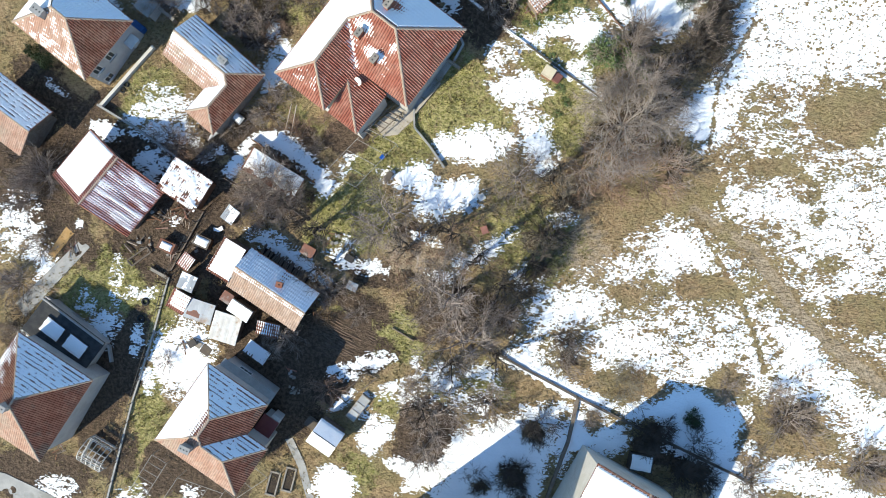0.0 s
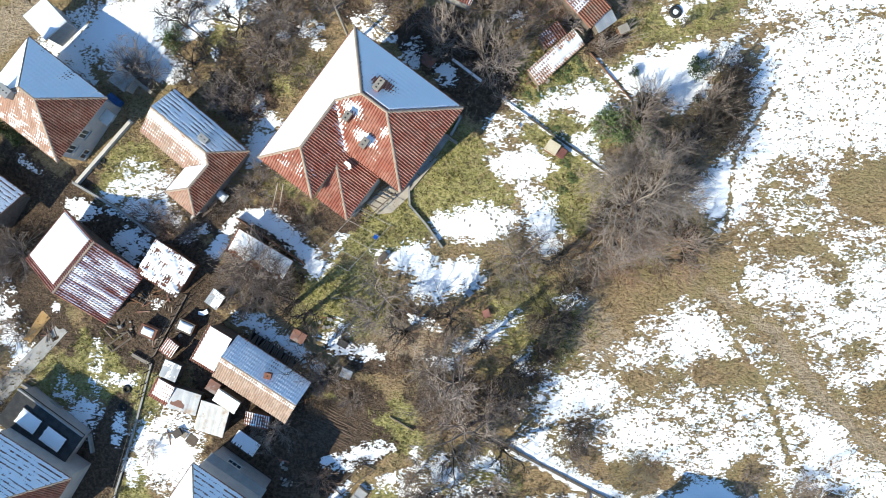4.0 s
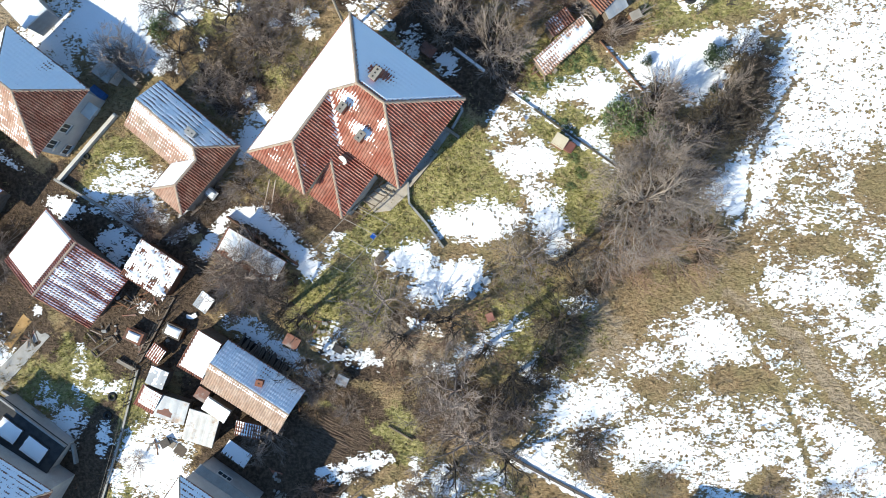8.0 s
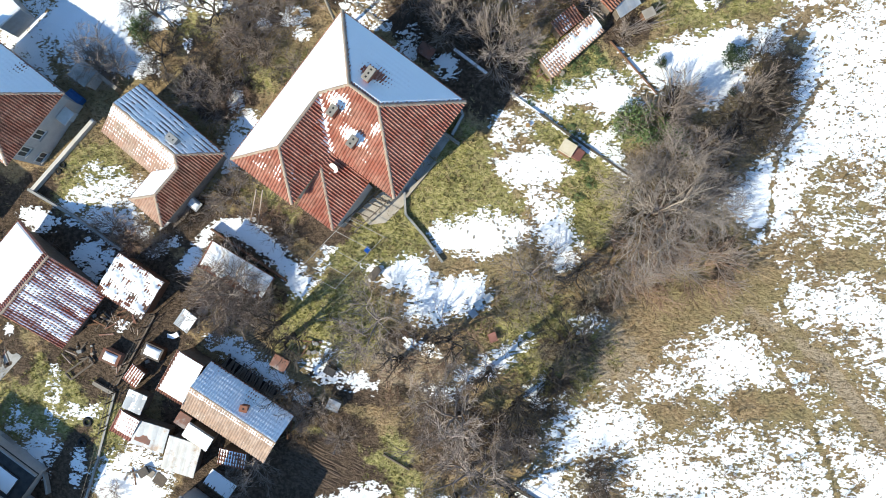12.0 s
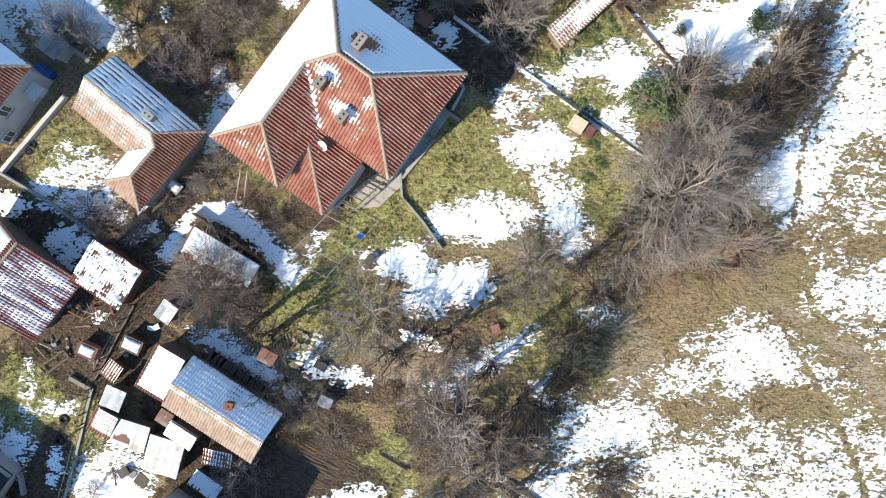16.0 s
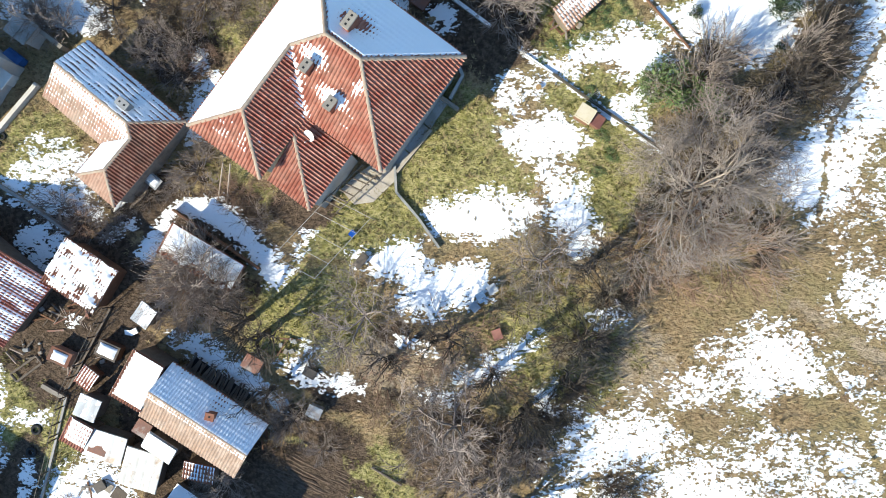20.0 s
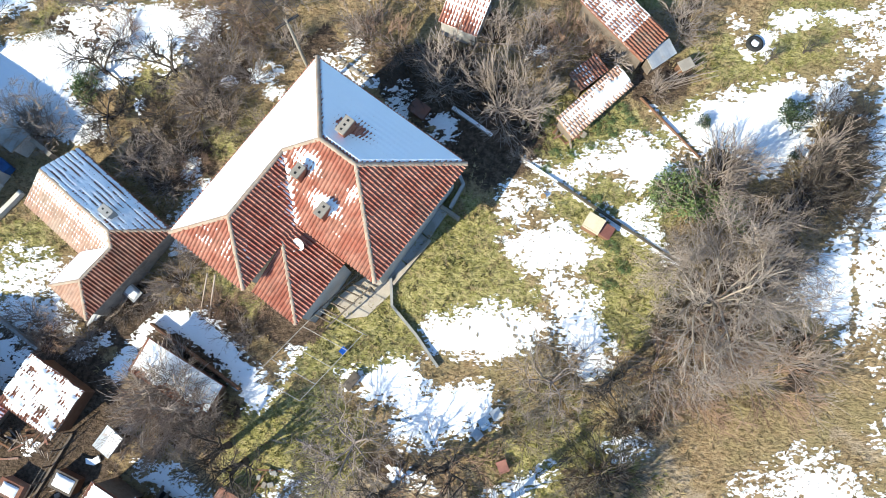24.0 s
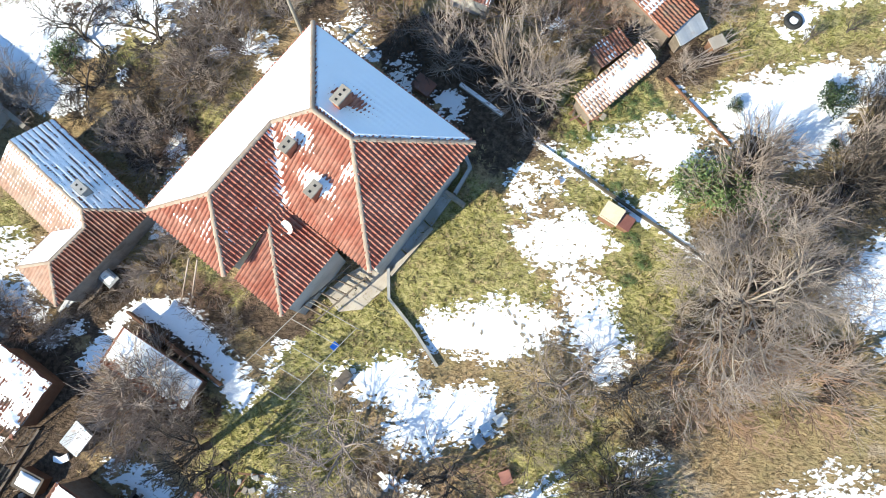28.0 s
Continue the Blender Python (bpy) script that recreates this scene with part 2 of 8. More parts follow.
def ground_material():
    m, t, b = nodes_of("winter_ground")

    def cover(name):
        n = t.nodes.new("ShaderNodeAttribute")
        n.attribute_name = name
        return n.outputs["Fac"]
    blade = grain(t, 22, 4, 0.7)
    tuft = grain(t, 3.2, 5, 0.65)
    broad = grain(t, 0.35, 4, 0.6)
    dry = mixer(t, ramp(t, tuft, 0.35, 0.65), (0.22, 0.148, 0.078), (0.375, 0.272, 0.15))
    dry = mixer(t, ramp(t, broad, 0.4, 0.65), dry, (0.27, 0.215, 0.105))
    green = mixer(t, ramp(t, tuft, 0.38, 0.62), (0.21, 0.2, 0.06), (0.40, 0.35, 0.15))
    soil = mixer(t, ramp(t, tuft, 0.35, 0.65), (0.06, 0.043, 0.03), (0.14, 0.10, 0.07))
    trod = mixer(t, ramp(t, tuft, 0.35, 0.65), (0.29, 0.22, 0.14), (0.42, 0.335, 0.23))
    wander = sums(t, "MULTIPLY_ADD", sums(t, "SUBTRACT", grain(t, 1.1, 5, 0.7), 0.5), 1.7, 0.0)
    col = dry
    for name, c in (("green", green), ("soil", soil), ("track", trod)):
        if name == "soil":
            col = mixer(t, sums(t, "MULTIPLY", ramp(t, blade, 0.5, 0.7), 0.6), col, (0.44, 0.36, 0.22))
        col = mixer(t, ramp(t, sums(t, "ADD", cover(name), wander), 0.30, 0.62), col, c)
    speck = grain(t, 4.2, 4, 0.6, (0.85, 1.25, 1), 24)
    col = mixer(t, sums(t, "MULTIPLY", ramp(t, speck, 0.50, 0.66), 0.5), col, (0.04, 0.032, 0.018))
    # snow lies where its cover beats a streaky noise, broken by tussocks
    streak = grain(t, 1.05, 4, 0.55, (0.8, 1.4, 1), 24)
    clump = grain(t, 4.0, 4.5, 0.6, (0.8, 1.35, 1), 24)
    n = sums(t, "ADD", sums(t, "MULTIPLY", sums(t, "SUBTRACT", streak, 0.5), 1.9), sums(t, "MULTIPLY", sums(t, "SUBTRACT", clump, 0.5), 2.7))
    warp = t.nodes.new("ShaderNodeVectorMath")
    warp.operation = "MULTIPLY_ADD"
    shift = add(t, "ShaderNodeTexNoise", Scale=5.5, Detail=3.0)
    here = t.nodes.new("ShaderNodeNewGeometry").outputs["Position"]
    t.links.new(here, shift.inputs["Vector"])
    t.links.new(shift.outputs["Color"], warp.inputs[0])
    warp.inputs[1].default_value = (0.42, 0.3, 0.0)
    t.links.new(here, warp.inputs[2])
    tussock = add(t, "ShaderNodeTexVoronoi", Scale=2.3)
    tussock.voronoi_dimensions = "2D"
    t.links.new(warp.outputs[0], tussock.inputs["Vector"])
    size = sums(t, "MULTIPLY", sums(t, "SUBTRACT", grain(t, 0.5, 3), 0.36), 0.9)
    dot = sums(t, "SUBTRACT", size, tussock.outputs["Distance"])
    n = sums(t, "SUBTRACT", n, sums(t, "MULTIPLY", ramp(t, dot, -0.02, 0.05), cover("rough")))
    n = sums(t, "SUBTRACT", n, sums(t, "SUBTRACT", 0.7, sums(t, "MULTIPLY", ramp(t, cover("snow"), 0.03, 0.28), 0.7)))
    lies = ramp(t, sums(t, "ADD", cover("snow"), n), 0.47, 0.53)
    white = mixer(t, grain(t, 0.9, 5), (0.90, 0.90, 0.90), (0.84, 0.845, 0.85))
    col = mixer(t, lies, col, white)
    t.links.new(col, b.inputs["Base Color"])
    b.inputs["Roughness"].default_value = 0.9
    b.inputs["Specular IOR Level"].default_value = 0.08
    high = sums(t, "ADD", sums(t, "MULTIPLY", lies, 0.9), sums(t, "MULTIPLY", sums(t, "SUBTRACT", 1.25, lies), sums(t, "ADD", sums(t, "MULTIPLY", speck, -1.3), sums(t, "MULTIPLY", blade, 0.35))))
    relief(t, b, high, 1.0, 0.14)
    return m


GROUND = ground_material()


# ---- making meshes ----
class Geo:
    """Gathers vertices and faces of one mesh."""

    def __init__(self):
        self.v, self.f = [], []

    def poly(self, pts):
        k = len(self.v)
        self.v += [tuple(p) for p in pts]
        self.f.append(tuple(range(k, k + len(pts))))

    def box(self, x0, x1, y0, y1, z0, z1, rz=0.0, at=(0, 0, 0)):
        k = len(self.v)
        c, s = math.cos(radians(rz)), math.sin(radians(rz))
        for x, y, z in ((x0, y0, z0), (x1, y0, z0), (x1, y1, z0), (x0, y1, z0), (x0, y0, z1), (x1, y0, z1), (x1, y1, z1), (x0, y1, z1)):
            self.v.append((at[0] + c * x - s * y, at[1] + s * x + c * y, at[2] + z))
        self.f += [tuple(k + i for i in q) for q in ((3, 2, 1, 0), (4, 5, 6, 7), (0, 1, 5, 4), (1, 2, 6, 5), (2, 3, 7, 6), (3, 0, 4, 7))]
        return self

    def tube(self, pts, radii, sides=6, cap=True):
        k, pts = len(self.v), [Vector(p) for p in pts]
        side = None
        for i, p in enumerate(pts):
            d = (pts[min(i + 1, len(pts) - 1)] - pts[max(i - 1, 0)]).normalized()
            side = d.orthogonal().normalized() if side is None else (side - d * side.dot(d)).normalized()
            up = d.cross(side)
            r = radii[i] if isinstance(radii, (list, tuple)) else radii
            for j in range(sides):
                a = 2 * math.pi * j / sides
                q = p + (side * math.cos(a) + up * math.sin(a)) * r
                self.v.append((q.x, q.y, q.z))
        for i in range(len(pts) - 1):
            for j in range(sides):
                a, b2 = k + i * sides + j, k + i * sides + (j + 1) % sides
                self.f.append((a, b2, b2 + sides, a + sides))
        if cap:
            self.f.append(tuple(range(k + sides - 1, k - 1, -1)))
            n = k + (len(pts) - 1) * sides
            self.f.append(tuple(range(n, n + sides)))
        return self

    def prism(self, pts, z0, z1):
        """A flat outline (x, y), anticlockwise, raised from z0 to z1."""
        k, n = len(self.v), len(pts)
        self.v += [(p[0], p[1], z0) for p in pts] + [(p[0], p[1], z1) for p in pts]
        self.f += [tuple(range(k + n - 1, k - 1, -1)), tuple(range(k + n, k + 2 * n))]
        self.f += [(k + i, k + (i + 1) % n, k + n + (i + 1) % n, k + n + i) for i in range(n)]
        return self

    def mesh(self, name, bevel=0.0):
        me = bpy.data.meshes.new(name)
        me.from_pydata(self.v, [], self.f)
        if bevel:
            bm = bmesh.new()
            bm.from_mesh(me)
            bmesh.ops.bevel(bm, geom=bm.edges[:], offset=bevel, segments=2, affect="EDGES", clamp_overlap=True)
            bm.to_mesh(me)
            bm.free()
        me.update()
        return me


def part(name, geo, material, parent, label="", bevel=0.0, smooth=False, kind=""):
    """Links a mesh as one part under a thing or under a part."""
    me = geo.mesh(name, bevel) if isinstance(geo, Geo) else geo
    if not me.materials:
        me.materials.append(material)
    if smooth:
        me.shade_smooth()
    ob = new(name, me)
    ob.parent = parent
    return tagged(ob, label, kind=kind)


def thing(name, x, y, z, rz, label, category, group="", kind=""):
    ob = new(name)
    ob.empty_display_size = 0.2
    ob.matrix_basis = pose(x, y, z, 0, 0, rz)
    return tagged(ob, label, category, group, kind)


# ---- ground ----
def flat(v, reach):
    """Lets a slope run out far off."""
    return np.where(np.abs(v) < reach, v, np.sign(v) * (reach + 40 * np.tanh((np.abs(v) - reach) / 40)))


def land(x, y):
    """The height of the ground."""
    x, y = np.asarray(x, float), np.asarray(y, float)
    return -0.6 + 0.115 * flat(x, 50) + 0.09 * flat(y, 50) - 0.8 * np.exp(-((x + 20) ** 2 + (y - 17) ** 2) / 80) + 0.6 * np.exp(-((x - 4) ** 2 + (y - 19) ** 2) / 60)


def at(x, y, h=0.0):
    return Vector((x, y, float(land(x, y)) + h))


def spread(lo, hi, step):
    mid = np.arange(lo, hi + 1e-6, step)
    out = np.cumsum(step * 1.25 ** np.arange(1, 36))
    return np.concatenate([(lo - out)[::-1], mid, hi + out])


GX, GY = np.meshgrid(spread(-52, 54, 0.25), spread(-30, 42, 0.25))
WX, WY = np.zeros(GX.shape), np.zeros(GX.shape)
for i, j in np.argwhere((np.abs(GX) < 56) & (np.abs(GY) < 46)):
    p = Vector((GX[i, j], GY[i, j], 0.7))
    WX[i, j] = 0.9 * noise.noise(p * 0.33) + 0.45 * noise.noise(p * 0.95 + Vector((9, 0, 0)))
    WY[i, j] = 0.9 * noise.noise(p * 0.33 + Vector((0, 40, 3))) + 0.45 * noise.noise(p * 0.95 + Vector((0, 9, 6)))
COVER = {"snow": np.zeros(GX.shape), "green": np.zeros(GX.shape), "soil": np.zeros(GX.shape), "track": np.zeros(GX.shape), "rough": np.zeros(GX.shape)}


def patch(kind, x, y, rx, ry, turn=0.0, full=1.0):
    """Lays a soft-edged oval of snow, grass or soil."""
    c, s = math.cos(radians(turn)), math.sin(radians(turn))
    near = (np.abs(GX - x) < 2 * max(rx, ry)) & (np.abs(GY - y) < 2 * max(rx, ry))
    bend = min(1.0, min(rx, ry) / 1.6)
    dx, dy = GX[near] + bend * WX[near] - x, GY[near] + bend * WY[near] - y
    d = np.sqrt(((c * dx + s * dy) / rx) ** 2 + ((c * dy - s * dx) / ry) ** 2)
    v = full * np.clip(1.42 - d, 0, 1) ** 0.8 if full > 0 else None
    layer = COVER[kind]
    if full > 0:
        layer[near] = np.maximum(layer[near], v)
    else:
        layer[near] = layer[near] * (1 - np.clip((1.4 - d) * 1.6, 0, 1) * -full)


def strip(kind, x0, y0, x1, y1, half, full=1.0):
    """Lays a soft-edged band from one point to another."""
    dx, dy = x1 - x0, y1 - y0
    k = np.clip(((GX - x0) * dx + (GY - y0) * dy) / (dx * dx + dy * dy), 0, 1)
    d = np.hypot(GX - x0 - k * dx, GY - y0 - k * dy) / half
    if full > 0:
        COVER[kind] = np.maximum(COVER[kind], full * np.clip(1.6 - d, 0, 1))
    else:
        COVER[kind] = COVER[kind] * (1 - np.clip((1.5 - d) * 1.6, 0, 1) * -full)


def area(kind, pts, full=1.0, edge=0.65):
    """Lays snow, grass or soil over an outline, ragged at its edge."""
    xs, ys = [p[0] for p in pts], [p[1] for p in pts]
    near = (GX > min(xs) - 2) & (GX < max(xs) + 2) & (GY > min(ys) - 2) & (GY < max(ys) + 2)
    x, y = GX[near] + 0.35 * WX[near], GY[near] + 0.35 * WY[near]
    within, gap = np.zeros(x.shape, bool), np.full(x.shape, 9.0)
    for (a, b2), (c, d) in zip(pts, pts[1:] + pts[:1]):
        k = np.clip(((x - a) * (c - a) + (y - b2) * (d - b2)) / ((c - a) ** 2 + (d - b2) ** 2), 0, 1)
        gap = np.minimum(gap, np.hypot(x - a - k * (c - a), y - b2 - k * (d - b2)))
        if b2 != d:
            within ^= ((b2 > y) != (d > y)) & (x < (c - a) * (y - b2) / (d - b2) + a)
    v = np.clip(0.45 + np.where(within, gap, -gap) * edge, 0, full)
    COVER[kind][near] = np.maximum(COVER[kind][near], v)


# snow and cover, garden by garden
strip("snow", 6.1, 19.2, 14.2, 13.3, 0.2, 0.85)
strip("snow", 6.2, -10.1, 14.9, -14.7, 0.7, 1)
patch("snow", -10.8, -23.4, 2.18, 1.61, -0, 1.518)
patch("snow", -6.7, -18.1, 1.46, 1.90, -20, 1.2075)
patch("snow", -5.1, -13.6, 1.44, 0.77, 30, 0.8)
patch("snow", -9.9, -14.8, 1.69, 0.56, 40, 0.8)
patch("snow", -7.6, -15.3, 0.78, 1.40, -20, 0.7)
patch("snow", -25.6, -12.1, 3.28, 3.28, -0, 0.95)
patch("snow", -26.2, -11.2, 2.98, 2.68, -30, 1.2075)
patch("snow", -29.8, -13.0, 0.85, 1.81, -0, 0.9)
patch("snow", -26.7, -8.4, 1.78, 1.19, -0, 0.6)
patch("snow", -40.3, -24.8, 2.43, 1.15, -10, 0.75)
patch("snow", -25.5, -24.6, 1.21, 0.73, -0, 0.7)
patch("snow", -31.0, -24.3, 1.24, 0.62, -0, 0.4)
patch("snow", -30.1, -4.4, 2.39, 0.60, 10, 0.7)
patch("snow", -32.7, -2.8, 0.60, 2.41, -10, 0.6)
patch("snow", -34.4, -7.3, 1.71, 1.34, -0, 0.7)
patch("snow", -36.1, -5.4, 1.35, 1.35, -0, 0.55)
patch("snow", -30.9, -9.0, 0.84, 1.57, -10, 0.7)
patch("snow", -42.1, 1.8, 2.47, 3.09, -0, 0.5)
patch("snow", -40.5, -2.2, 0.87, 1.36, -30, 0.8)
patch("snow", -36.3, 2.6, 0.48, 0.48, -0, 0.9)
patch("snow", -43.8, -9.8, 0.76, 1.90, -30, 0.8)
patch("snow", -32.2, -25.5, 2.48, 0.93, -0, 0.5)
patch("snow", -28.7, 13.4, 3.34, 1.40, 25, 0.72)
patch("snow", -26.6, 11.6, 2.70, 1.19, -20, 0.85)
patch("snow", -27.6, 14.4, 2.14, 1.34, -0, 0.6)
patch("snow", -33.2, 11.4, 1.23, 1.11, -0, 0.9)
patch("snow", -28.4, 7.7, 1.10, 1.33, -30, 0.8)
patch("snow", -22.4, 9.2, 1.63, 0.65, 30, 0.6)
patch("snow", -38.0, 16.0, 1.71, 0.57, -35, 0.5)
patch("snow", -16.2, 17.0, 1.37, 2.19, -30, 0.9)
patch("snow", -15.1, 18.5, 0.98, 1.19, -0, 0.8)
patch("snow", -26.7, 25.7, 4.02, 1.81, -30, 1.518)
patch("snow", -26.8, 28.4, 3.68, 1.84, -0, 1.518)
patch("snow", -19.2, 29.7, 4.39, 2.00, -0, 1.2075)
patch("snow", -21.6, 27.8, 2.00, 1.20, -0, 1.2075)
patch("snow", -23.3, 31.2, 2.04, 1.22, -0, 0.8)
patch("snow", -16.1, 30.3, 2.36, 1.57, -0, 0.6)
patch("snow", -13.3, 26.1, 0.62, 0.39, -0, 0.9)
patch("snow", -10.7, 26.5, 1.14, 0.84, -0, 0.75)
patch("snow", -10.3, 25.1, 0.83, 0.53, -0, 0.6)
patch("snow", -19.6, 25.1, 0.40, 0.80, -0, 0.7)
patch("snow", -5.1, 27.1, 0.73, 1.32, -0, 0.8)
patch("snow", -4.1, 25.6, 0.65, 0.36, -30, 0.9)
patch("snow", 0.8, 22.1, 1.04, 0.90, -30, 0.85)
patch("snow", 11.7, 28.0, 1.32, 0.99, -20, 0.6)
patch("snow", 7.0, 26.5, 1.01, 1.01, -0, 0.5)
patch("snow", 19.4, 26.2, 1.13, 1.06, -0, 0.85)
patch("snow", 21.6, 27.4, 1.39, 0.77, -0, 0.9)
patch("snow", 18.5, 27.5, 0.63, 0.63, -0, 0.7)
patch("snow", 24.4, 27.5, 1.82, 0.49, -0, 0.9)
patch("snow", -16.0, 18.4, 0.80, 1.20, -20, 0.8)
patch("snow", -33.9, 25.1, 3.46, 2.31, -0, 0.9)
patch("snow", -30.0, 26.9, 2.70, 1.89, -20, 1.15)
patch("snow", -26.7, 28.0, 3.20, 1.60, -10, 1.15)
patch("snow", -28.5, 25.3, 2.14, 1.34, -30, 1.15)
patch("snow", -33.8, 27.0, 2.20, 1.65, -0, 0.9)
patch("snow", -17.8, 27.6, 2.62, 0.63, -0, 0.6)
patch("snow", -2.2, 23.8, 1.48, 1.48, -20, 0.6)
patch("snow", -5.6, 26.4, 2.00, 0.80, -35, 0.7)
patch("snow", -4.6, 26.8, 0.99, 0.99, -35, 0.6)
# snow left on the lawn
area("snow", [(-0.8, 9.9), (-0, 10.5), (1.5, 11), (2.8, 11.1), (4.1, 11.3), (5.5, 10.7), (6.6, 10.2), (7, 9), (5.8, 8.4), (4.4, 8.1), (3.4, 7.3), (2.8, 7.6), (2.2, 8.2), (0.6, 8.1), (-0, 7.8), (-0.5, 8.4)], 1.3)
area("snow", [(3.9, 15.1), (5.8, 15.6), (7.6, 16), (9.1, 15.1), (9.7, 14.2), (8.8, 13.3), (7.6, 12.7), (8.8, 12.1), (9.7, 11.5), (9.8, 10), (10.3, 9.1), (10.5, 7.9), (9.9, 7), (9.2, 6.2), (8.5, 6.7), (8.2, 7.9), (7.3, 9), (6.6, 10.2), (7, 10.8), (5.9, 11.8), (6.5, 12.7), (5.3, 12.7), (4.6, 13.6)], 1.25)
area("snow", [(3.8, 17.9), (4.8, 18.4), (7, 17.9), (7, 16.6), (5.8, 16.6), (5.5, 15.7), (3.9, 16)], 0.6)
area("snow", [(-6.1, 7.2), (-4.1, 7.7), (-2.5, 8.2), (-1.3, 7.8), (-0.9, 7), (0, 6.2), (0.9, 6.6), (2.2, 6.7), (3.1, 6.3), (3.6, 5.5), (3.6, 4.2), (2.5, 3.9), (2.2, 3.4), (1, 3.2), (0.4, 2.9), (-1.5, 2.7), (-2.4, 3), (-3.1, 3.7), (-2.2, 4.7), (-2.8, 5.3), (-4.1, 5.4), (-4.6, 6.2), (-5.7, 6.5)], 1.25)
area("snow", [(9.9, 3.5), (11.6, 3.8), (12.2, 2.8), (10.7, 2.2), (9.7, 2.8)], 0.6)
# snow of the upper garden
area("snow", [(10.4, 20.3), (11.9, 21.1), (13.2, 21), (14.3, 19.8), (14.9, 18.7), (13.9, 18.1), (12.7, 17.5), (12, 17.5), (10.9, 18.5), (10.2, 19.1)], 1.4)
area("snow", [(5.5, 19.6), (7.6, 19.3), (9.2, 20.5), (11, 20.8), (10.6, 18.8), (9.3, 18.2), (8.2, 17.5), (7, 18.5)], 0.75)
area("snow", [(9.7, 17.2), (10.9, 16.6), (12.4, 17.5), (13.3, 17.2), (13, 16), (14, 14.2), (13.7, 13.4), (11.5, 15.1)], 0.7)
area("snow", [(13.3, 22.7), (14.3, 22), (15.2, 22.8), (17.3, 23.3), (19.6, 23.8), (21.1, 23.9), (21.9, 23.1), (22.4, 22.2), (22, 20.5), (21.7, 19.2), (20, 18.1), (18.8, 18.3), (18.3, 19.6), (17.2, 20.2), (15.7, 19.3), (13.9, 21.4)], 1.6)
area("snow", [(22, 23.3), (23, 23.7), (24.4, 24.1), (24.3, 21.5), (22.6, 21.6), (22.1, 22.2)], 0.8)
# snow over the open field
area("snow", [(24.5, 25.7), (41.8, 24.8), (45.1, -25.1), (28.8, -22.7), (27.1, -18.5), (24.0, -12.8), (16.6, -14.6), (8.3, -10.5), (7.2, -6.3), (9.2, -3.1), (15.2, -2.0), (17.7, 1.1), (24.9, 3.1), (25.2, 7.0), (22.7, 9.0), (24.0, 13.9), (26.1, 18.6)], 0.3, 0.3)
area("rough", [(24.5, 25.7), (41.8, 24.8), (45.1, -25.1), (28.8, -22.7), (27.1, -18.5), (24.0, -12.8), (16.6, -14.6), (8.3, -10.5), (7.2, -6.3), (9.2, -3.1), (15.2, -2.0), (17.7, 1.1), (24.9, 3.1), (25.2, 7.0), (22.7, 9.0), (24.0, 13.9), (26.1, 18.6)], 1.0)
area("snow", [(11.8, -8.3), (16.8, -6.1), (27.1, -5.0), (30.9, -6.0), (35.9, -11.0), (40.7, -13.9), (40.9, -18.0), (36.3, -18.2), (33.2, -13.6), (29.4, -14.2), (25.4, -11.2), (21.5, -12.9), (16.5, -10.9)], 0.62, 0.4)
area("snow", [(30.0, 13.5), (41.7, 13.8), (42.9, -5.8), (38.3, -4.9), (34.6, -4.9), (31.7, -1.4), (27.3, 2.0), (25.7, 5.5), (29.4, 7.0)], 0.5, 0.4)
area("snow", [(25.1, 21.5), (29.5, 25.4), (41, 24.8), (41.6, 15.2), (36.3, 14.5), (34.6, 13.8), (31.4, 14.1), (30, 13.5), (27.7, 14), (25.4, 13.6), (24, 14.4), (24.8, 16.2), (26.1, 18.6)], 0.88, 0.32)
area("snow", [(29.9, 16.6), (32.6, 17.2), (34.4, 17.6), (41, 18), (41.1, 15.5), (35.5, 14.3), (32.3, 14.6), (30, 15.4)], 1.5, 0.32)
area("snow", [(20.7, 12), (22.6, 13.7), (24.5, 13.9), (25.4, 12.9), (24.1, 10.5), (23.2, 8.8), (22.2, 10)], 1.1, 0.9)
area("snow", [(25, 12.4), (27.3, 12.8), (30.1, 11.8), (32, 10.3), (33.9, 8.6), (42, 8.4), (42.1, 6.8), (31.8, 6.4), (28.5, 7.5), (27, 8.9), (24.6, 9)], 0.47, 0.32)
area("snow", [(24.1, 3.3), (25.7, 5.8), (29.5, 5.5), (31.7, 6.9), (35, 5.9), (41.8, 4.9), (42, 1), (36.2, 0.5), (33, 0), (30.6, 1), (28.7, 2), (27.3, 2), (25.4, 2.8)], 0.84, 0.32)
area("snow", [(30.6, 0.5), (32.9, 2), (42, 2), (42.3, -2.9), (35.5, -3.9), (34.1, -3.4), (33.1, -2.4), (30.8, -1.9)], 0.7, 0.32)
area("snow", [(17.7, 0.6), (20.5, 2.6), (23, 2.1), (24.5, 0.1), (26.5, -1), (26, -2.5), (23.1, -2.5), (20.7, -3), (18.7, -2)], 1.15, 0.32)
area("snow", [(14.2, -1.5), (17.7, 0.1), (18.7, -2.5), (16.3, -3), (14.8, -2.8)], 0.6, 0.32)
area("snow", [(7.7, -6.3), (9.2, -3.6), (11.7, -3.3), (15.3, -4.1), (16.3, -5.4), (14.3, -7), (11.8, -7.8), (9.3, -8.4), (8.2, -7.3)], 1.25, 0.32)
area("snow", [(11.8, -7.8), (14.3, -7), (16.8, -6.1), (20.4, -7.7), (21.4, -9.2), (21.5, -11.8), (19.5, -11.6), (17.5, -10.9), (14.5, -11.7), (11.9, -12.1), (13.1, -10.4), (13.9, -8.8)], 1.1, 0.32)
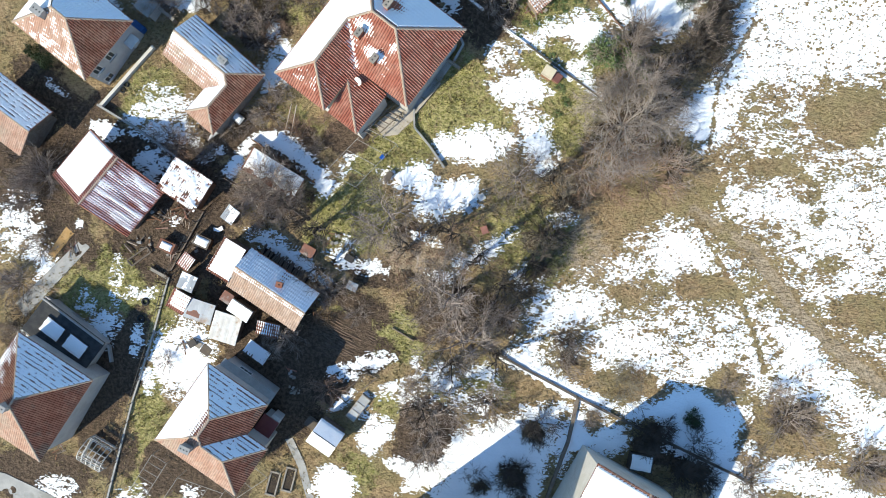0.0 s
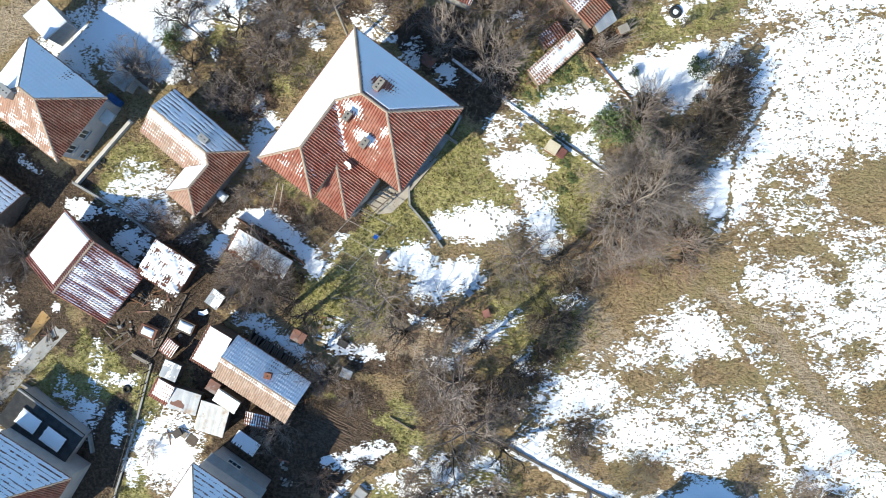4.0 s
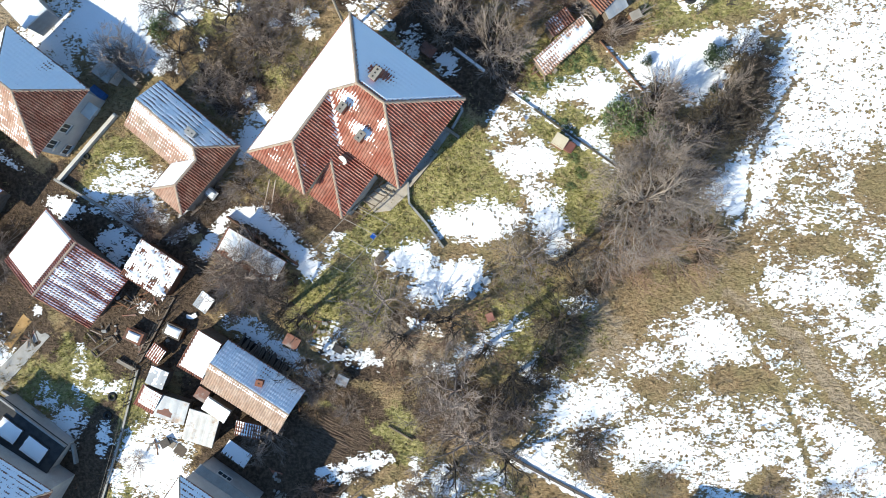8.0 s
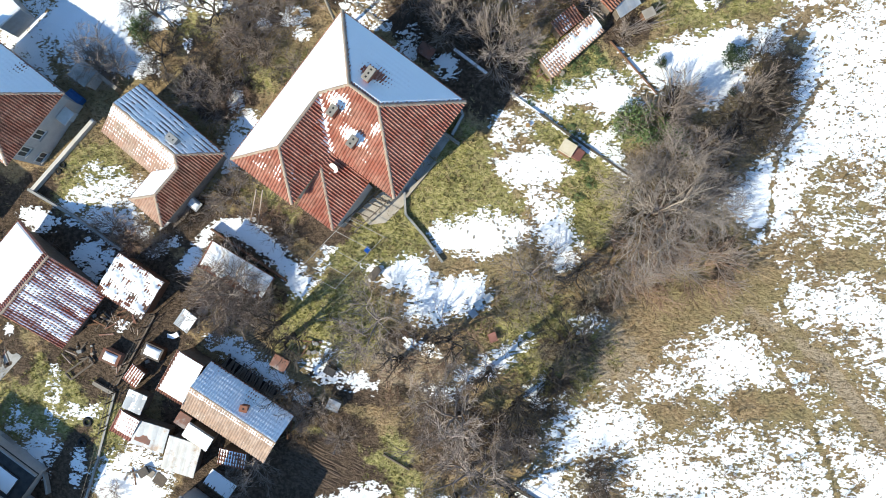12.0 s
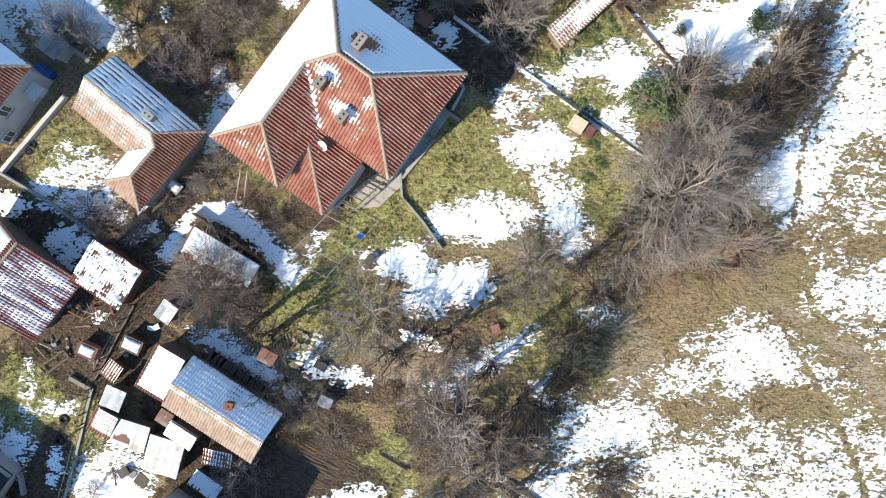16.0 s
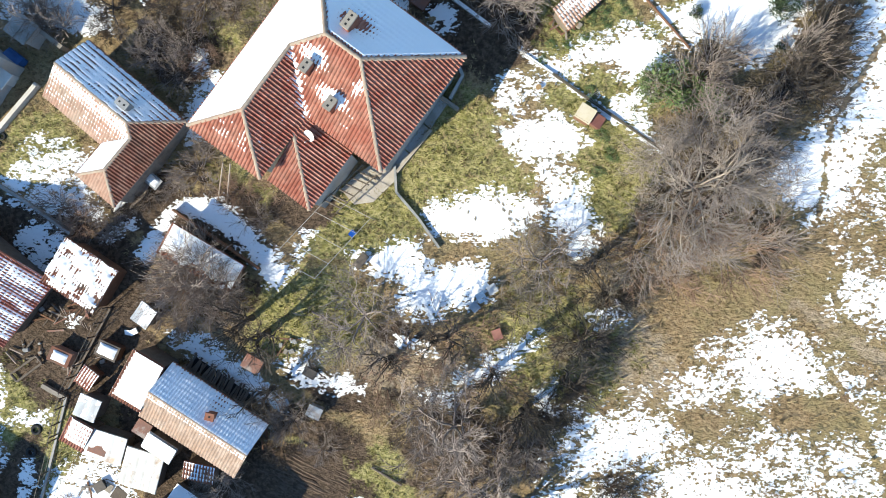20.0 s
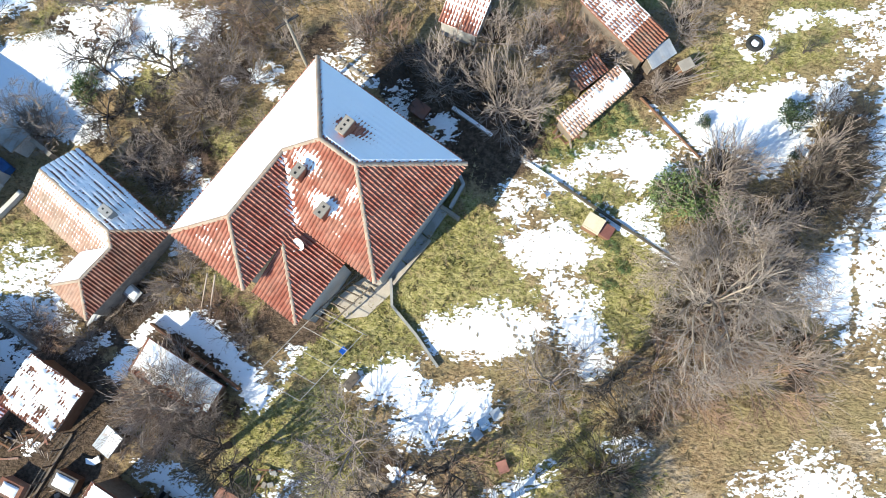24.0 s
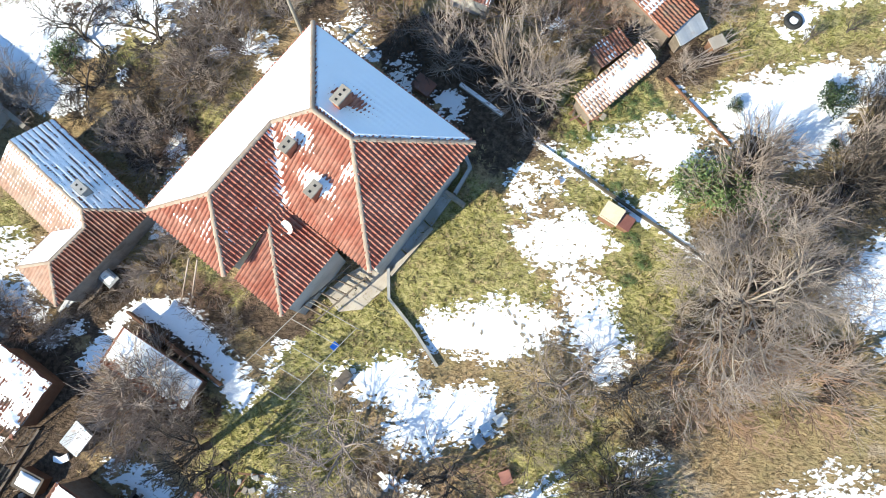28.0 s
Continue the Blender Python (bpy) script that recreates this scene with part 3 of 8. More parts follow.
area("snow", [(16.8, -6.1), (21.3, -4.8), (26.1, -4.5), (27.1, -5.5), (23.8, -6.6), (20.4, -7.1)], 0.5, 0.32)
area("snow", [(21.4, -8.7), (24.3, -8.1), (27.2, -7.6), (28.7, -8), (29.7, -11.1), (26.3, -10.2), (24.9, -10.2), (24.5, -12.3), (21.5, -12.4)], 0.85, 0.32)
area("snow", [(27.5, -4.5), (30.9, -6), (32.9, -7.5), (34.9, -10), (36.8, -11.5), (37.9, -13), (40.7, -14.4), (40.9, -18), (37.7, -18.1), (36.2, -17.7), (35.2, -15.1), (33.2, -13.1), (31.2, -12.6), (29.4, -13.7), (28.6, -12.2), (29.7, -10.1), (28.9, -8), (27.9, -6.5)], 1.1, 0.32)
area("snow", [(31.2, -2.4), (34.1, -2.9), (37.8, -2.9), (36.5, -4.2), (33.7, -5.2), (32.3, -4.4)], 0.85, 0.32)
area("snow", [(37.1, -7.9), (41.2, -7.3), (41.4, -10.3), (36.2, -8.9)], 0.8, 0.32)
area("snow", [(20.3, 11.3), (22.6, 13.9), (24.8, 17.2), (25.6, 20.5), (25.9, 24.2), (30.5, 24.0), (29.8, 18.4), (27.2, 14.3), (25.9, 11.9), (25.1, 9.5), (23.5, 8.5), (21.8, 10.0)], 0.85, 0.7)
# snow on the lower plots
area("snow", [(6.2, -9.5), (8.7, -8.4), (9.3, -10.5), (11.9, -12.1), (14.5, -13.3), (16.5, -14.1), (19.6, -14), (21.5, -12.4), (25, -12.3), (26, -13.3), (27.5, -14.3), (27.8, -16.9), (26.7, -18.5), (23.7, -19.7), (20.7, -18.8), (16.6, -15.7), (13.5, -13.9), (9.3, -11.6)], 1.3)
area("snow", [(27.5, -14.3), (28.7, -14.8), (28.6, -17.9), (27.2, -19.6)], 0.9)
area("snow", [(28.2, -21.1), (29.6, -19), (32.5, -19.4), (35.4, -19.8), (37.4, -21.3), (41.2, -22.7), (41.4, -25.3), (35.6, -22.9), (31.7, -22.1), (28.8, -22.2)], 0.85)
area("snow", [(12.7, -14.7), (14, -15.8), (15.6, -16.8), (18.6, -17.2), (16.7, -18.9), (14.6, -19.5), (12, -20.7), (10.8, -23.6), (10, -26.4), (11.6, -26.6), (14.6, -19.8), (12, -18.5)], 1.1)
area("snow", [(-1.3, -23.6), (0.9, -20.9), (4.1, -18), (7.5, -14.8), (11.4, -14.5), (10.7, -18.6), (9.5, -22.5), (8.4, -26.8), (-2.4, -27.3)], 1.25)
area("snow", [(-1.3, -10.7), (0.9, -11.2), (5.1, -11.4), (5.1, -12.8), (0.9, -14), (-1.3, -12.9)], 0.38)
# snow between the trees and along the barn
area("snow", [(0.7, -0.9), (2.9, 0), (4.2, 0.9), (6.8, 1.8), (7.3, 1.3), (5.1, -0.4), (3.3, -1.3), (2, -1.8), (0.9, -1.6)], 1.0)
area("snow", [(-1.8, -2.3), (0.6, -2.3), (1.5, -2), (0.6, -3.3), (-1.2, -3.1)], 0.85)
area("snow", [(-3.1, 2), (-0.6, 1.1), (-0.2, 0.2), (-2, 0.5)], 0.55)
area("snow", [(6.3, -2), (7.7, -1.3), (7.9, -3.6), (6.6, -3.6)], 0.95)
area("snow", [(9.8, 3.3), (11.5, 3.5), (11.9, 2.4), (10.2, 2.2)], 0.55)
area("snow", [(-19.5, 2.1), (-16.8, 1.6), (-14, -0), (-11.3, -2.3), (-10.9, -3.5), (-12.7, -3.3), (-15.5, -1.4), (-17.9, 0.2)], 1.25)
area("snow", [(-11.4, -0.2), (-9.3, -0.2), (-8.4, -1.2), (-6.4, -1.1), (-6.1, -2.2), (-8.5, -2.1), (-9.9, -1.9)], 1.0)
area("snow", [(-9.8, 1.3), (-7.9, 0.8), (-8.2, 0.2), (-9.8, 0.5)], 0.75)
area("snow", [(-5.8, -2.1), (-5, -1.8), (-5, -2.7), (-5.7, -2.8)], 0.9)
area("snow", [(-16.6, 10.6), (-14.6, 11.2), (-13.7, 10.1), (-11.9, 8.2), (-9.5, 6.4), (-10.2, 5.9), (-11, 4.8), (-12, 5.1), (-12.4, 6.4), (-14.2, 8.3)], 1.25)
area("snow", [(-21.6, 7.2), (-20.6, 8.9), (-19.2, 10.2), (-18.0, 11.0), (-16.1, 11.5), (-15.1, 11.1), (-13.9, 10.1), (-12.4, 8.9), (-10.8, 7.4), (-9.9, 6.3), (-10.9, 4.8), (-11.8, 6.0), (-13.2, 7.5), (-14.9, 8.8), (-16.3, 10.0), (-17.9, 10.2), (-18.8, 9.1), (-19.5, 7.5), (-20.6, 6.6)], 1.3, 1.2)
area("snow", [(-9.6, 7.3), (-8.8, 9.3), (-8.3, 8.6), (-9.3, 6.6)], 0.8)
area("snow", [(-11.4, -12.5), (-10.2, -11.3), (-7.8, -10.3), (-5.4, -9.8), (-4.8, -10.7), (-6.9, -11.9), (-9.3, -12.9)], 0.62)
area("snow", [(-3.1, -10.2), (-2.3, -10.2), (-2.3, -11.5), (-3.1, -11.5)], 0.85)
area("snow", [(-4.1, -12.8), (-2.2, -11.6), (0.1, -11), (1.8, -11.7), (4.1, -11.1), (5.5, -13.2), (4, -15.6), (-4.2, -15.9)], 0.4)
area("snow", [(-1.6, -11.6), (-0.4, -10.7), (2.1, -12.8), (1.3, -14.1), (-1.2, -13.3)], 0.9, 0.9)
area("snow", [(1.7, -12.2), (3.0, -11.1), (5.4, -11.7), (5.2, -12.7), (3.4, -12.6)], 0.95, 0.9)
area("snow", [(-4.3, -13.0), (-3.3, -13.4), (-3.5, -15.1), (-4.3, -15.6)], 0.9, 0.9)
area("snow", [(6.4, -8.3), (9.3, -8.4), (9.3, -11.2), (6.9, -11.2)], 1.2)
area("snow", [(19.9, -16.1), (23.4, -16.0), (26.9, -18.3), (28.5, -23.5), (24.6, -24.5), (24.3, -19.7)], 1.15)
area("snow", [(0.7, -17.8), (3.5, -16.6), (6.7, -15.5), (5.9, -19.1), (-0.4, -23.4), (-4.5, -24.0), (-3.0, -21.6)], 1.3)
area("snow", [(11.9, -14.6), (18.0, -16.8), (14.8, -18.6), (12.6, -19.3), (10.9, -21.5), (10.2, -18.0)], 1.15)
# grass tips through the garden snow
area("rough", [(3.3, 17.4), (5.6, 18.8), (8.4, 16.4), (10.2, 12.6), (8.8, 9.6), (7.2, 11.0), (5.2, 12.7), (3.8, 14.8)], 0.75)
area("rough", [(6.4, 19.7), (8.8, 20.3), (10.6, 20.4), (10.6, 18.4), (13.1, 14.7), (9.4, 17.3)], 0.75)
area("rough", [(-1.0, 10.4), (3.0, 11.6), (7.2, 10.2), (6.9, 8.6), (4.4, 8.6), (5.2, 10.0), (1.0, 10.0)], 0.6)
patch("green", 10.9, 10.9, 1.5, 2.6, -15, 1.1)
patch("green", 12.4, 15.0, 1.5, 2.6, -30, 1.0)
# beyond the upper gardens
area("snow", [(24.5, 25.2), (27.4, 29.5), (29.5, 36.0), (30.5, 44.0), (52.0, 44.0), (52.0, 24.0), (41.8, 24.3)], 0.9, 0.32)
area("rough", [(24.5, 25.2), (27.4, 29.5), (29.5, 36.0), (30.5, 44.0), (52.0, 44.0), (52.0, 24.0), (41.8, 24.3)], 1.0)
area("snow", [(17.0, 29.5), (20.5, 30.6), (24.8, 30.2), (26.0, 33.5), (23.4, 35.2), (19.8, 33.6), (17.6, 32.4)], 1.2)
area("snow", [(5.5, 31.4), (8.8, 32.2), (11.5, 31.6), (13.6, 33.4), (12.2, 36.2), (8.4, 35.4), (5.8, 34.2)], 1.1)
area("snow", [(-7.6, 32.4), (-4.2, 31.2), (-0.4, 32.6), (1.4, 35.6), (-2.6, 37.4), (-6.4, 35.6)], 1.2)
area("snow", [(-21.5, 33.0), (-17.2, 31.8), (-12.6, 33.2), (-13.4, 37.0), (-18.4, 38.2), (-22.0, 36.0)], 1.15)
area("snow", [(-37.0, 31.6), (-32.4, 30.4), (-27.6, 32.6), (-28.2, 36.4), (-33.6, 38.0), (-37.8, 35.2)], 1.15)
area("snow", [(13.5, 37.6), (17.4, 36.4), (22.6, 38.0), (27.2, 40.4), (24.0, 43.6), (16.8, 42.8)], 1.1)
patch("green", 13.8, 30.4, 3.6, 1.5, 10, 0.8)
patch("green", 2.6, 32.8, 2.6, 1.8, 0, 0.7)
patch("green", -10.2, 34.8, 2.4, 2.6, 20, 0.7)
patch("green", -25.0, 34.2, 2.2, 3.0, 0, 0.7)
patch("green", 22.6, 27.6, 3.4, 1.6, 10, 0.7)
patch("soil", 15.6, 34.2, 2.4, 1.6, 30, 1.0)
patch("soil", -23.8, 30.2, 2.6, 1.4, -20, 1.0)
# bare clearings in the snow
patch("snow", 34.7, 11.4, 3.27, 2.01, -5, -0.95)
patch("snow", 28.9, 7.2, 2.01, 0.84, 0, -0.7)
patch("snow", 16.5, -12.5, 2.75, 1.16, 0, -0.9)
patch("snow", 23.7, -3.5, 2.38, 1.16, 0, -0.8)
patch("snow", 31.8, 5.2, 1.37, 1.06, 0, -0.6)
patch("snow", 32.8, 2.8, 0.74, 0.84, 0, -0.7)
patch("snow", 37.7, -5.9, 2.64, 1.48, -20, -0.95)
patch("snow", 30.9, -16.3, 3.27, 2.22, 0, -0.95)
patch("snow", 38.7, -19.9, 2.11, 1.58, 0, -0.95)
patch("snow", 25.7, -12.3, 1.32, 1.58, 0, -0.8)
patch("snow", 16.8, -4.3, 1.16, 0.84, 0, -0.8)
patch("snow", 34.0, -1.4, 1.58, 0.74, 0, -0.6)
patch("snow", 19.1, -17.2, 1.66, 1.19, 0, -0.85)
patch("snow", 22.4, -20.8, 1.3, 1.2, 0, -0.8)
patch("snow", 22.9, -15.8, 0.50, 0.43, 0, -0.85)
patch("snow", 8.6, -17.3, 0.86, 1.08, 0, -0.85)
patch("snow", 6.5, -21.8, 1.08, 1.26, 0, -0.85)
patch("snow", 3.6, -22.8, 0.79, 0.50, 0, -0.8)
patch("snow", 12.6, -11.2, 1.5, 0.8, -25, -0.85)
patch("snow", 14.0, -16.3, 0.74, 1.06, 0, -0.8)
strip("snow", 26.8, 19.5, 24.0, 14.4, 0.14, -0.85)
strip("snow", 24.0, 14.4, 23.5, 9.0, 0.13, -0.8)
strip("snow", 22.7, 2.3, 25.3, -2.2, 0.15, -0.85)
strip("snow", 25.3, -2.2, 27.7, -7.0, 0.18, -0.8)
strip("snow", 27.7, -7.0, 29.0, -11.1, 0.2, -0.8)
strip("snow", 23.0, 2.6, 27.4, 0.0, 0.5, -0.75)
strip("snow", 27.4, 0.0, 30.9, -5.0, 0.5, -0.75)
strip("snow", 30.9, -5.0, 34.4, -8.5, 0.45, -0.8)
strip("snow", 34.4, -8.5, 39.1, -12.4, 0.6, -0.85)
# trodden track over the field
strip("track", 26.8, 19.5, 24.0, 14.4, 0.14, 0.8)
strip("track", 22.4, 3.6, 27.4, 0.0, 0.45, 0.6)
strip("track", 27.4, 0.0, 30.9, -5.0, 0.5, 0.9)
strip("track", 30.9, -5.0, 34.4, -8.5, 0.45, 0.85)
strip("track", 34.4, -8.5, 39.1, -12.4, 0.55, 0.85)
patch("track", -1.5, -0.7, 4.52, 2.01, -0, 0.75)
patch("track", 12.8, 0.2, 2.83, 3.31, -0, 0.6)
patch("track", 10.7, -5.2, 1.92, 0.96, -0, 0.4)
# green grass
patch("green", 0.6, 14.7, 3.93, 3.44, -0, 0.85)
patch("green", 3.5, 11.7, 2.92, 2.43, -0, 0.7)
patch("green", -3.9, 9.4, 3.05, 2.54, -0, 0.9)
patch("green", -8.1, 3.4, 3.64, 3.12, -0, 0.9)
patch("green", -11.3, 2.4, 2.64, 2.11, -0, 1.15)
patch("green", -4.6, 0.3, 2.06, 2.06, -0, 0.6)
patch("green", 8.3, 21.5, 3.29, 1.88, 20, 1.15)
patch("green", 9.7, 16.3, 2.37, 2.37, -0, 0.9)
patch("green", 11.2, 13.0, 2.84, 2.84, -0, 0.9)
patch("green", 14.3, 21.3, 0.65, 2.77, -40, 0.9)
patch("green", 20.1, 25.2, 4.92, 1.79, 10, 0.7)
patch("green", 12.5, 17.2, 1.87, 0.94, -0, 0.8)
patch("green", -28.6, 15.0, 3.21, 2.14, 30, 0.9)
patch("green", -32.0, -2.2, 3.60, 2.70, 30, 1.587)
patch("green", -36.1, -4.5, 3.05, 2.44, -0, 0.9)
patch("green", -30.0, -16.5, 1.82, 5.47, -10, 0.9)
patch("green", -29.7, -23.6, 3.68, 2.46, -0, 0.8)
patch("green", -28.4, -6.7, 1.79, 3.58, -10, 0.8)
patch("green", -4.0, -8.6, 2.19, 2.73, 30, 0.95)
patch("green", -7.8, -6.4, 3.87, 0.55, -20, 0.9)
patch("green", 4.1, -13.3, 2.67, 2.14, -0, 0.7)
patch("green", -8.5, -21.6, 2.27, 2.27, -0, 0.7)
patch("green", -5.1, -15.2, 1.66, 1.66, -0, 0.7)
patch("green", 7.0, 1.4, 4.41, 4.41, -0, 0.7)
patch("green", 4.0, -3.7, 2.50, 2.50, -0, 0.4)
patch("green", -12.1, 11.1, 2.13, 1.33, -0, 0.7)
patch("green", -14.2, 12.6, 2.16, 1.35, -0, 0.5)
patch("green", -19.2, 26.0, 2.39, 1.59, -0, 0.7)
patch("green", -26.1, 31.0, 3.30, 1.24, -0, 0.7)
patch("green", -14.5, 22.4, 1.97, 1.97, -0, 0.6)
patch("green", -11.8, 22.9, 2.31, 1.54, -0, 0.5)
patch("green", 17.7, 25.1, 4.10, 1.89, -0, 0.6)
patch("green", -19.3, 20.4, 3.78, 2.70, -0, 0.4)
# dug soil and yards
patch("soil", -9.5, -8.7, 3.90, 2.23, -20, 2.07)
patch("soil", -12.3, -10.9, 3.40, 2.83, -0, 1.8975)
patch("soil", -7.8, -5.4, 3.31, 1.10, -30, 1.125)
patch("soil", -25.7, 2.3, 4.07, 2.33, 40, 1.8975)
patch("soil", -22.2, 3.9, 2.30, 2.30, -0, 1.4375)
patch("soil", -28.6, 2.3, 2.35, 1.76, -0, 1.8975)
patch("soil", -37.6, 1.8, 3.04, 3.65, -0, 0.75)
patch("soil", -42.8, -23.6, 5.79, 2.57, -0, 1.4375)
patch("soil", -33.9, -20.8, 2.48, 3.10, -0, 1)
patch("soil", -17.0, -16.7, 3.48, 3.48, -0, 1.125)
patch("soil", -24.8, -22.8, 4.82, 2.41, -0, 1.125)
patch("soil", -39.8, 14.6, 3.61, 3.61, -30, 1.125)
patch("soil", -33.3, 14.4, 1.74, 1.16, -0, 1)
patch("soil", -9.0, 10.5, 2.08, 1.56, -0, 1.4375)
patch("soil", -14.3, 10.1, 3.23, 1.61, -30, 1)
patch("track", -1.0, 0.3, 3.05, 2.03, -0, 0.55)
patch("soil", -1.8, -0.4, 1.53, 1.02, -0, 1)
patch("soil", -7.2, -2.3, 3.14, 1.05, -20, 1.125)
patch("soil", -3.1, -1.7, 3.08, 1.54, -10, 0.875)
patch("soil", 3.5, 21.2, 2.86, 3.34, 40, 1)
patch("soil", 13.9, 24.3, 1.94, 1.29, 30, 1.125)
patch("soil", 0.5, 24.4, 2.79, 2.09, -0, 1.125)
patch("soil", -7.3, 28.0, 1.12, 1.12, -0, 1.125)
patch("soil", -25.1, 8.7, 3.27, 2.18, -30, 1.125)
patch("soil", -34.3, 12.0, 3.37, 2.24, -30, 1.125)
patch("soil", 1.0, -6.3, 4.58, 3.56, -0, 0.75)
patch("soil", -15.4, 4.4, 3.22, 2.69, -0, 0.75)
patch("soil", -18.0, 23.7, 5.33, 3.73, -0, 0.5)
strip("soil", -41.3, 17.9, -34.2, 12.5, 1.2, 0.9)
strip("track", -40.5, 27.6, -37.0, 29.4, 1.6, 0.9)
patch("soil", -25.1, 1.2, 5.24, 3.50, 40, 1.4375)
patch("soil", -30.3, 3.4, 3.54, 2.36, -0, 1.125)
patch("soil", -40.7, 10.2, 3.65, 3.65, -0, 1)
patch("soil", -34.1, 11.2, 2.93, 2.35, -30, 1.4375)
patch("soil", -32.2, -11.4, 1.83, 5.48, -20, 1.125)
patch("soil", -17.5, -14.5, 4.64, 2.32, -30, 1.4375)
patch("soil", -38.3, -11.5, 3.73, 3.73, -0, 1.125)
patch("soil", -23.8, 7.7, 3.43, 2.28, -30, 1)
patch("soil", -15.9, 8.6, 3.24, 2.16, -30, 0.875)
patch("snow", -32.9, 11.7, 1.75, 0.93, -20, 0.9)
patch("snow", -27.7, 11.3, 3.40, 0.79, -10, 0.8)
patch("snow", -28.4, 8.3, 1.73, 1.50, -20, 0.8)
patch("snow", -43.0, 2.3, 2.48, 3.41, -20, 0.62)
patch("snow", -40.7, -0.5, 1.54, 1.24, -0, 0.7)
patch("snow", -40.2, -2.2, 1.24, 0.62, 40, 0.9)
patch("snow", -32.7, -3.3, 0.48, 3.01, -5, 0.6)
patch("snow", -30.1, -4.4, 1.56, 0.60, -10, 0.85)
patch("snow", -25.5, -8.9, 2.37, 2.37, -0, 0.8)
patch("snow", -24.7, -10.6, 2.37, 1.77, -0, 1.15)
patch("snow", -35.1, -8.8, 1.84, 1.10, -30, 0.9)
patch("snow", -36.1, -5.1, 0.73, 1.83, -0, 0.6)
patch("snow", -26.2, 2.8, 0.81, 0.70, -0, 0.5)
patch("green", -10.5, 2.8, 2.59, 2.33, -0, 1.794)
patch("green", -7.8, 1.6, 2.31, 1.28, -20, 1.794)
patch("green", 0.7, 12.0, 3.89, 1.46, 10, 1.15)
patch("green", -6.3, 8.3, 2.03, 1.52, -0, 1.518)
patch("green", -31.4, -1.6, 1.79, 3.59, -10, 1.932)
patch("green", -30.1, -4.4, 2.99, 2.39, -0, 1.518)
patch("soil", -1.6, -17.9, 2.47, 3.30, -20, 2.07)
patch("snow", -1.7, -18.2, 2.48, 2.48, -0, -0.9)
patch("snow", -2.7, -21.6, 2.77, 0.78, -20, 1.15)
patch("soil", -23.7, -24.0, 3.61, 1.80, -20, 2.07)
patch("soil", -28.7, -22.4, 1.83, 2.75, -20, 1.8975)
patch("soil", -13.5, -11.5, 3.98, 3.41, -0, 2.2425)
patch("soil", -25.0, 7.8, 2.29, 1.72, -30, 1.125)
strip("snow", -10.9, -11.8, -5.6, -10.8, 0.35, 0.9)
strip("snow", -9.5, -12.3, -6.5, -11.7, 0.3, 0.8)
patch("green", -4.5, -8.6, 2.19, 2.19, -0, 1.656)
patch("green", -0.8, -15.1, 1.09, 2.18, -20, 0.9)
patch("soil", -25.0, 6.1, 5.18, 2.88, -30, 1.8975)
patch("soil", -26.9, 1.7, 5.26, 3.51, -0, 1.8975)
patch("soil", -19.6, -5.5, 3.46, 2.31, -30, 1.4375)
patch("soil", -40.9, 6.3, 3.67, 4.29, -0, 1.4375)
patch("soil", -38.8, 11.2, 4.21, 2.41, -30, 1.4375)
patch("soil", -20.4, 11.0, 3.42, 1.71, -30, 1.4375)
patch("soil", -34.8, -14.3, 1.85, 5.55, -20, 1.8975)
patch("soil", -16.9, -11.0, 3.45, 3.45, -0, 1.8975)
patch("soil", -15.8, -15.5, 3.47, 2.31, -30, 1.8975)
patch("soil", -30.1, 9.5, 2.89, 1.73, -30, 1.4375)
patch("soil", 20.2, -18.3, 2.02, 1.52, -0, 2.07)
patch("soil", 23.9, -18.6, 2.49, 2.24, -0, 2.07)
patch("green", 9.4, 0.4, 2.92, 2.92, -0, 1.518)
patch("soil", -1.5, 0.3, 3.05, 2.03, -20, 1)
strip("snow", -45.9, -12.5, -43.2, -9.2, 0.25, 0.8)
patch("soil", -42.5, 10.2, 2.45, 2.45, -0, 2.07)
patch("soil", -35.8, 0.1, 1.82, 1.82, -0, 1.125)
patch("soil", -23.4, 0.6, 4.06, 2.32, -40, 2.07)
patch("soil", -19.1, -8.8, 3.47, 1.73, -30, 1.8975)
patch("soil", -32.7, -10.2, 2.43, 2.43, -0, 1.8975)
patch("soil", -0.9, 25.6, 2.48, 1.77, -0, 2.07)
patch("soil", 3.2, 22.4, 2.03, 2.03, -0, 2.07)
patch("soil", -17.2, 21.1, 2.40, 1.60, -0, 1.4375)
patch("snow", -16.0, 20.6, 0.64, 0.88, -0, 0.9)
patch("snow", -26.4, 14.0, 2.75, 1.60, -20, 0.68)
patch("green", 7.8, 20.5, 1.32, 1.32, -0, 1.656)
patch("green", 10.8, 21.6, 1.63, 0.82, -0, 1.656)

# leaf litter under the shrubs, its dark colour also painting their inner shade
patch("soil", 16.8, 11.2, 3.43, 3.43, -0, 0.62)
patch("soil", 20.7, 7.5, 1.65, 1.65, -0, 0.62)
patch("soil", 19.2, 15.2, 1.69, 1.69, -0, 0.62)
patch("soil", 22.3, 17.6, 1.66, 1.66, -0, 0.62)
patch("soil", 23.6, 19.6, 1.24, 1.24, -0, 0.62)
patch("soil", 17.1, 18.0, 1.42, 1.42, -0, 0.62)
patch("soil", 10.1, 1.1, 1.84, 1.84, -0, 0.62)
patch("soil", 9.2, -2.1, 1.07, 1.07, -0, 0.62)
patch("soil", 4.0, -6.8, 1.71, 1.71, -0, 0.62)
patch("soil", -1.0, -4.0, 1.59, 1.59, -0, 0.62)
patch("soil", -18.0, 5.8, 1.99, 1.99, -0, 0.62)
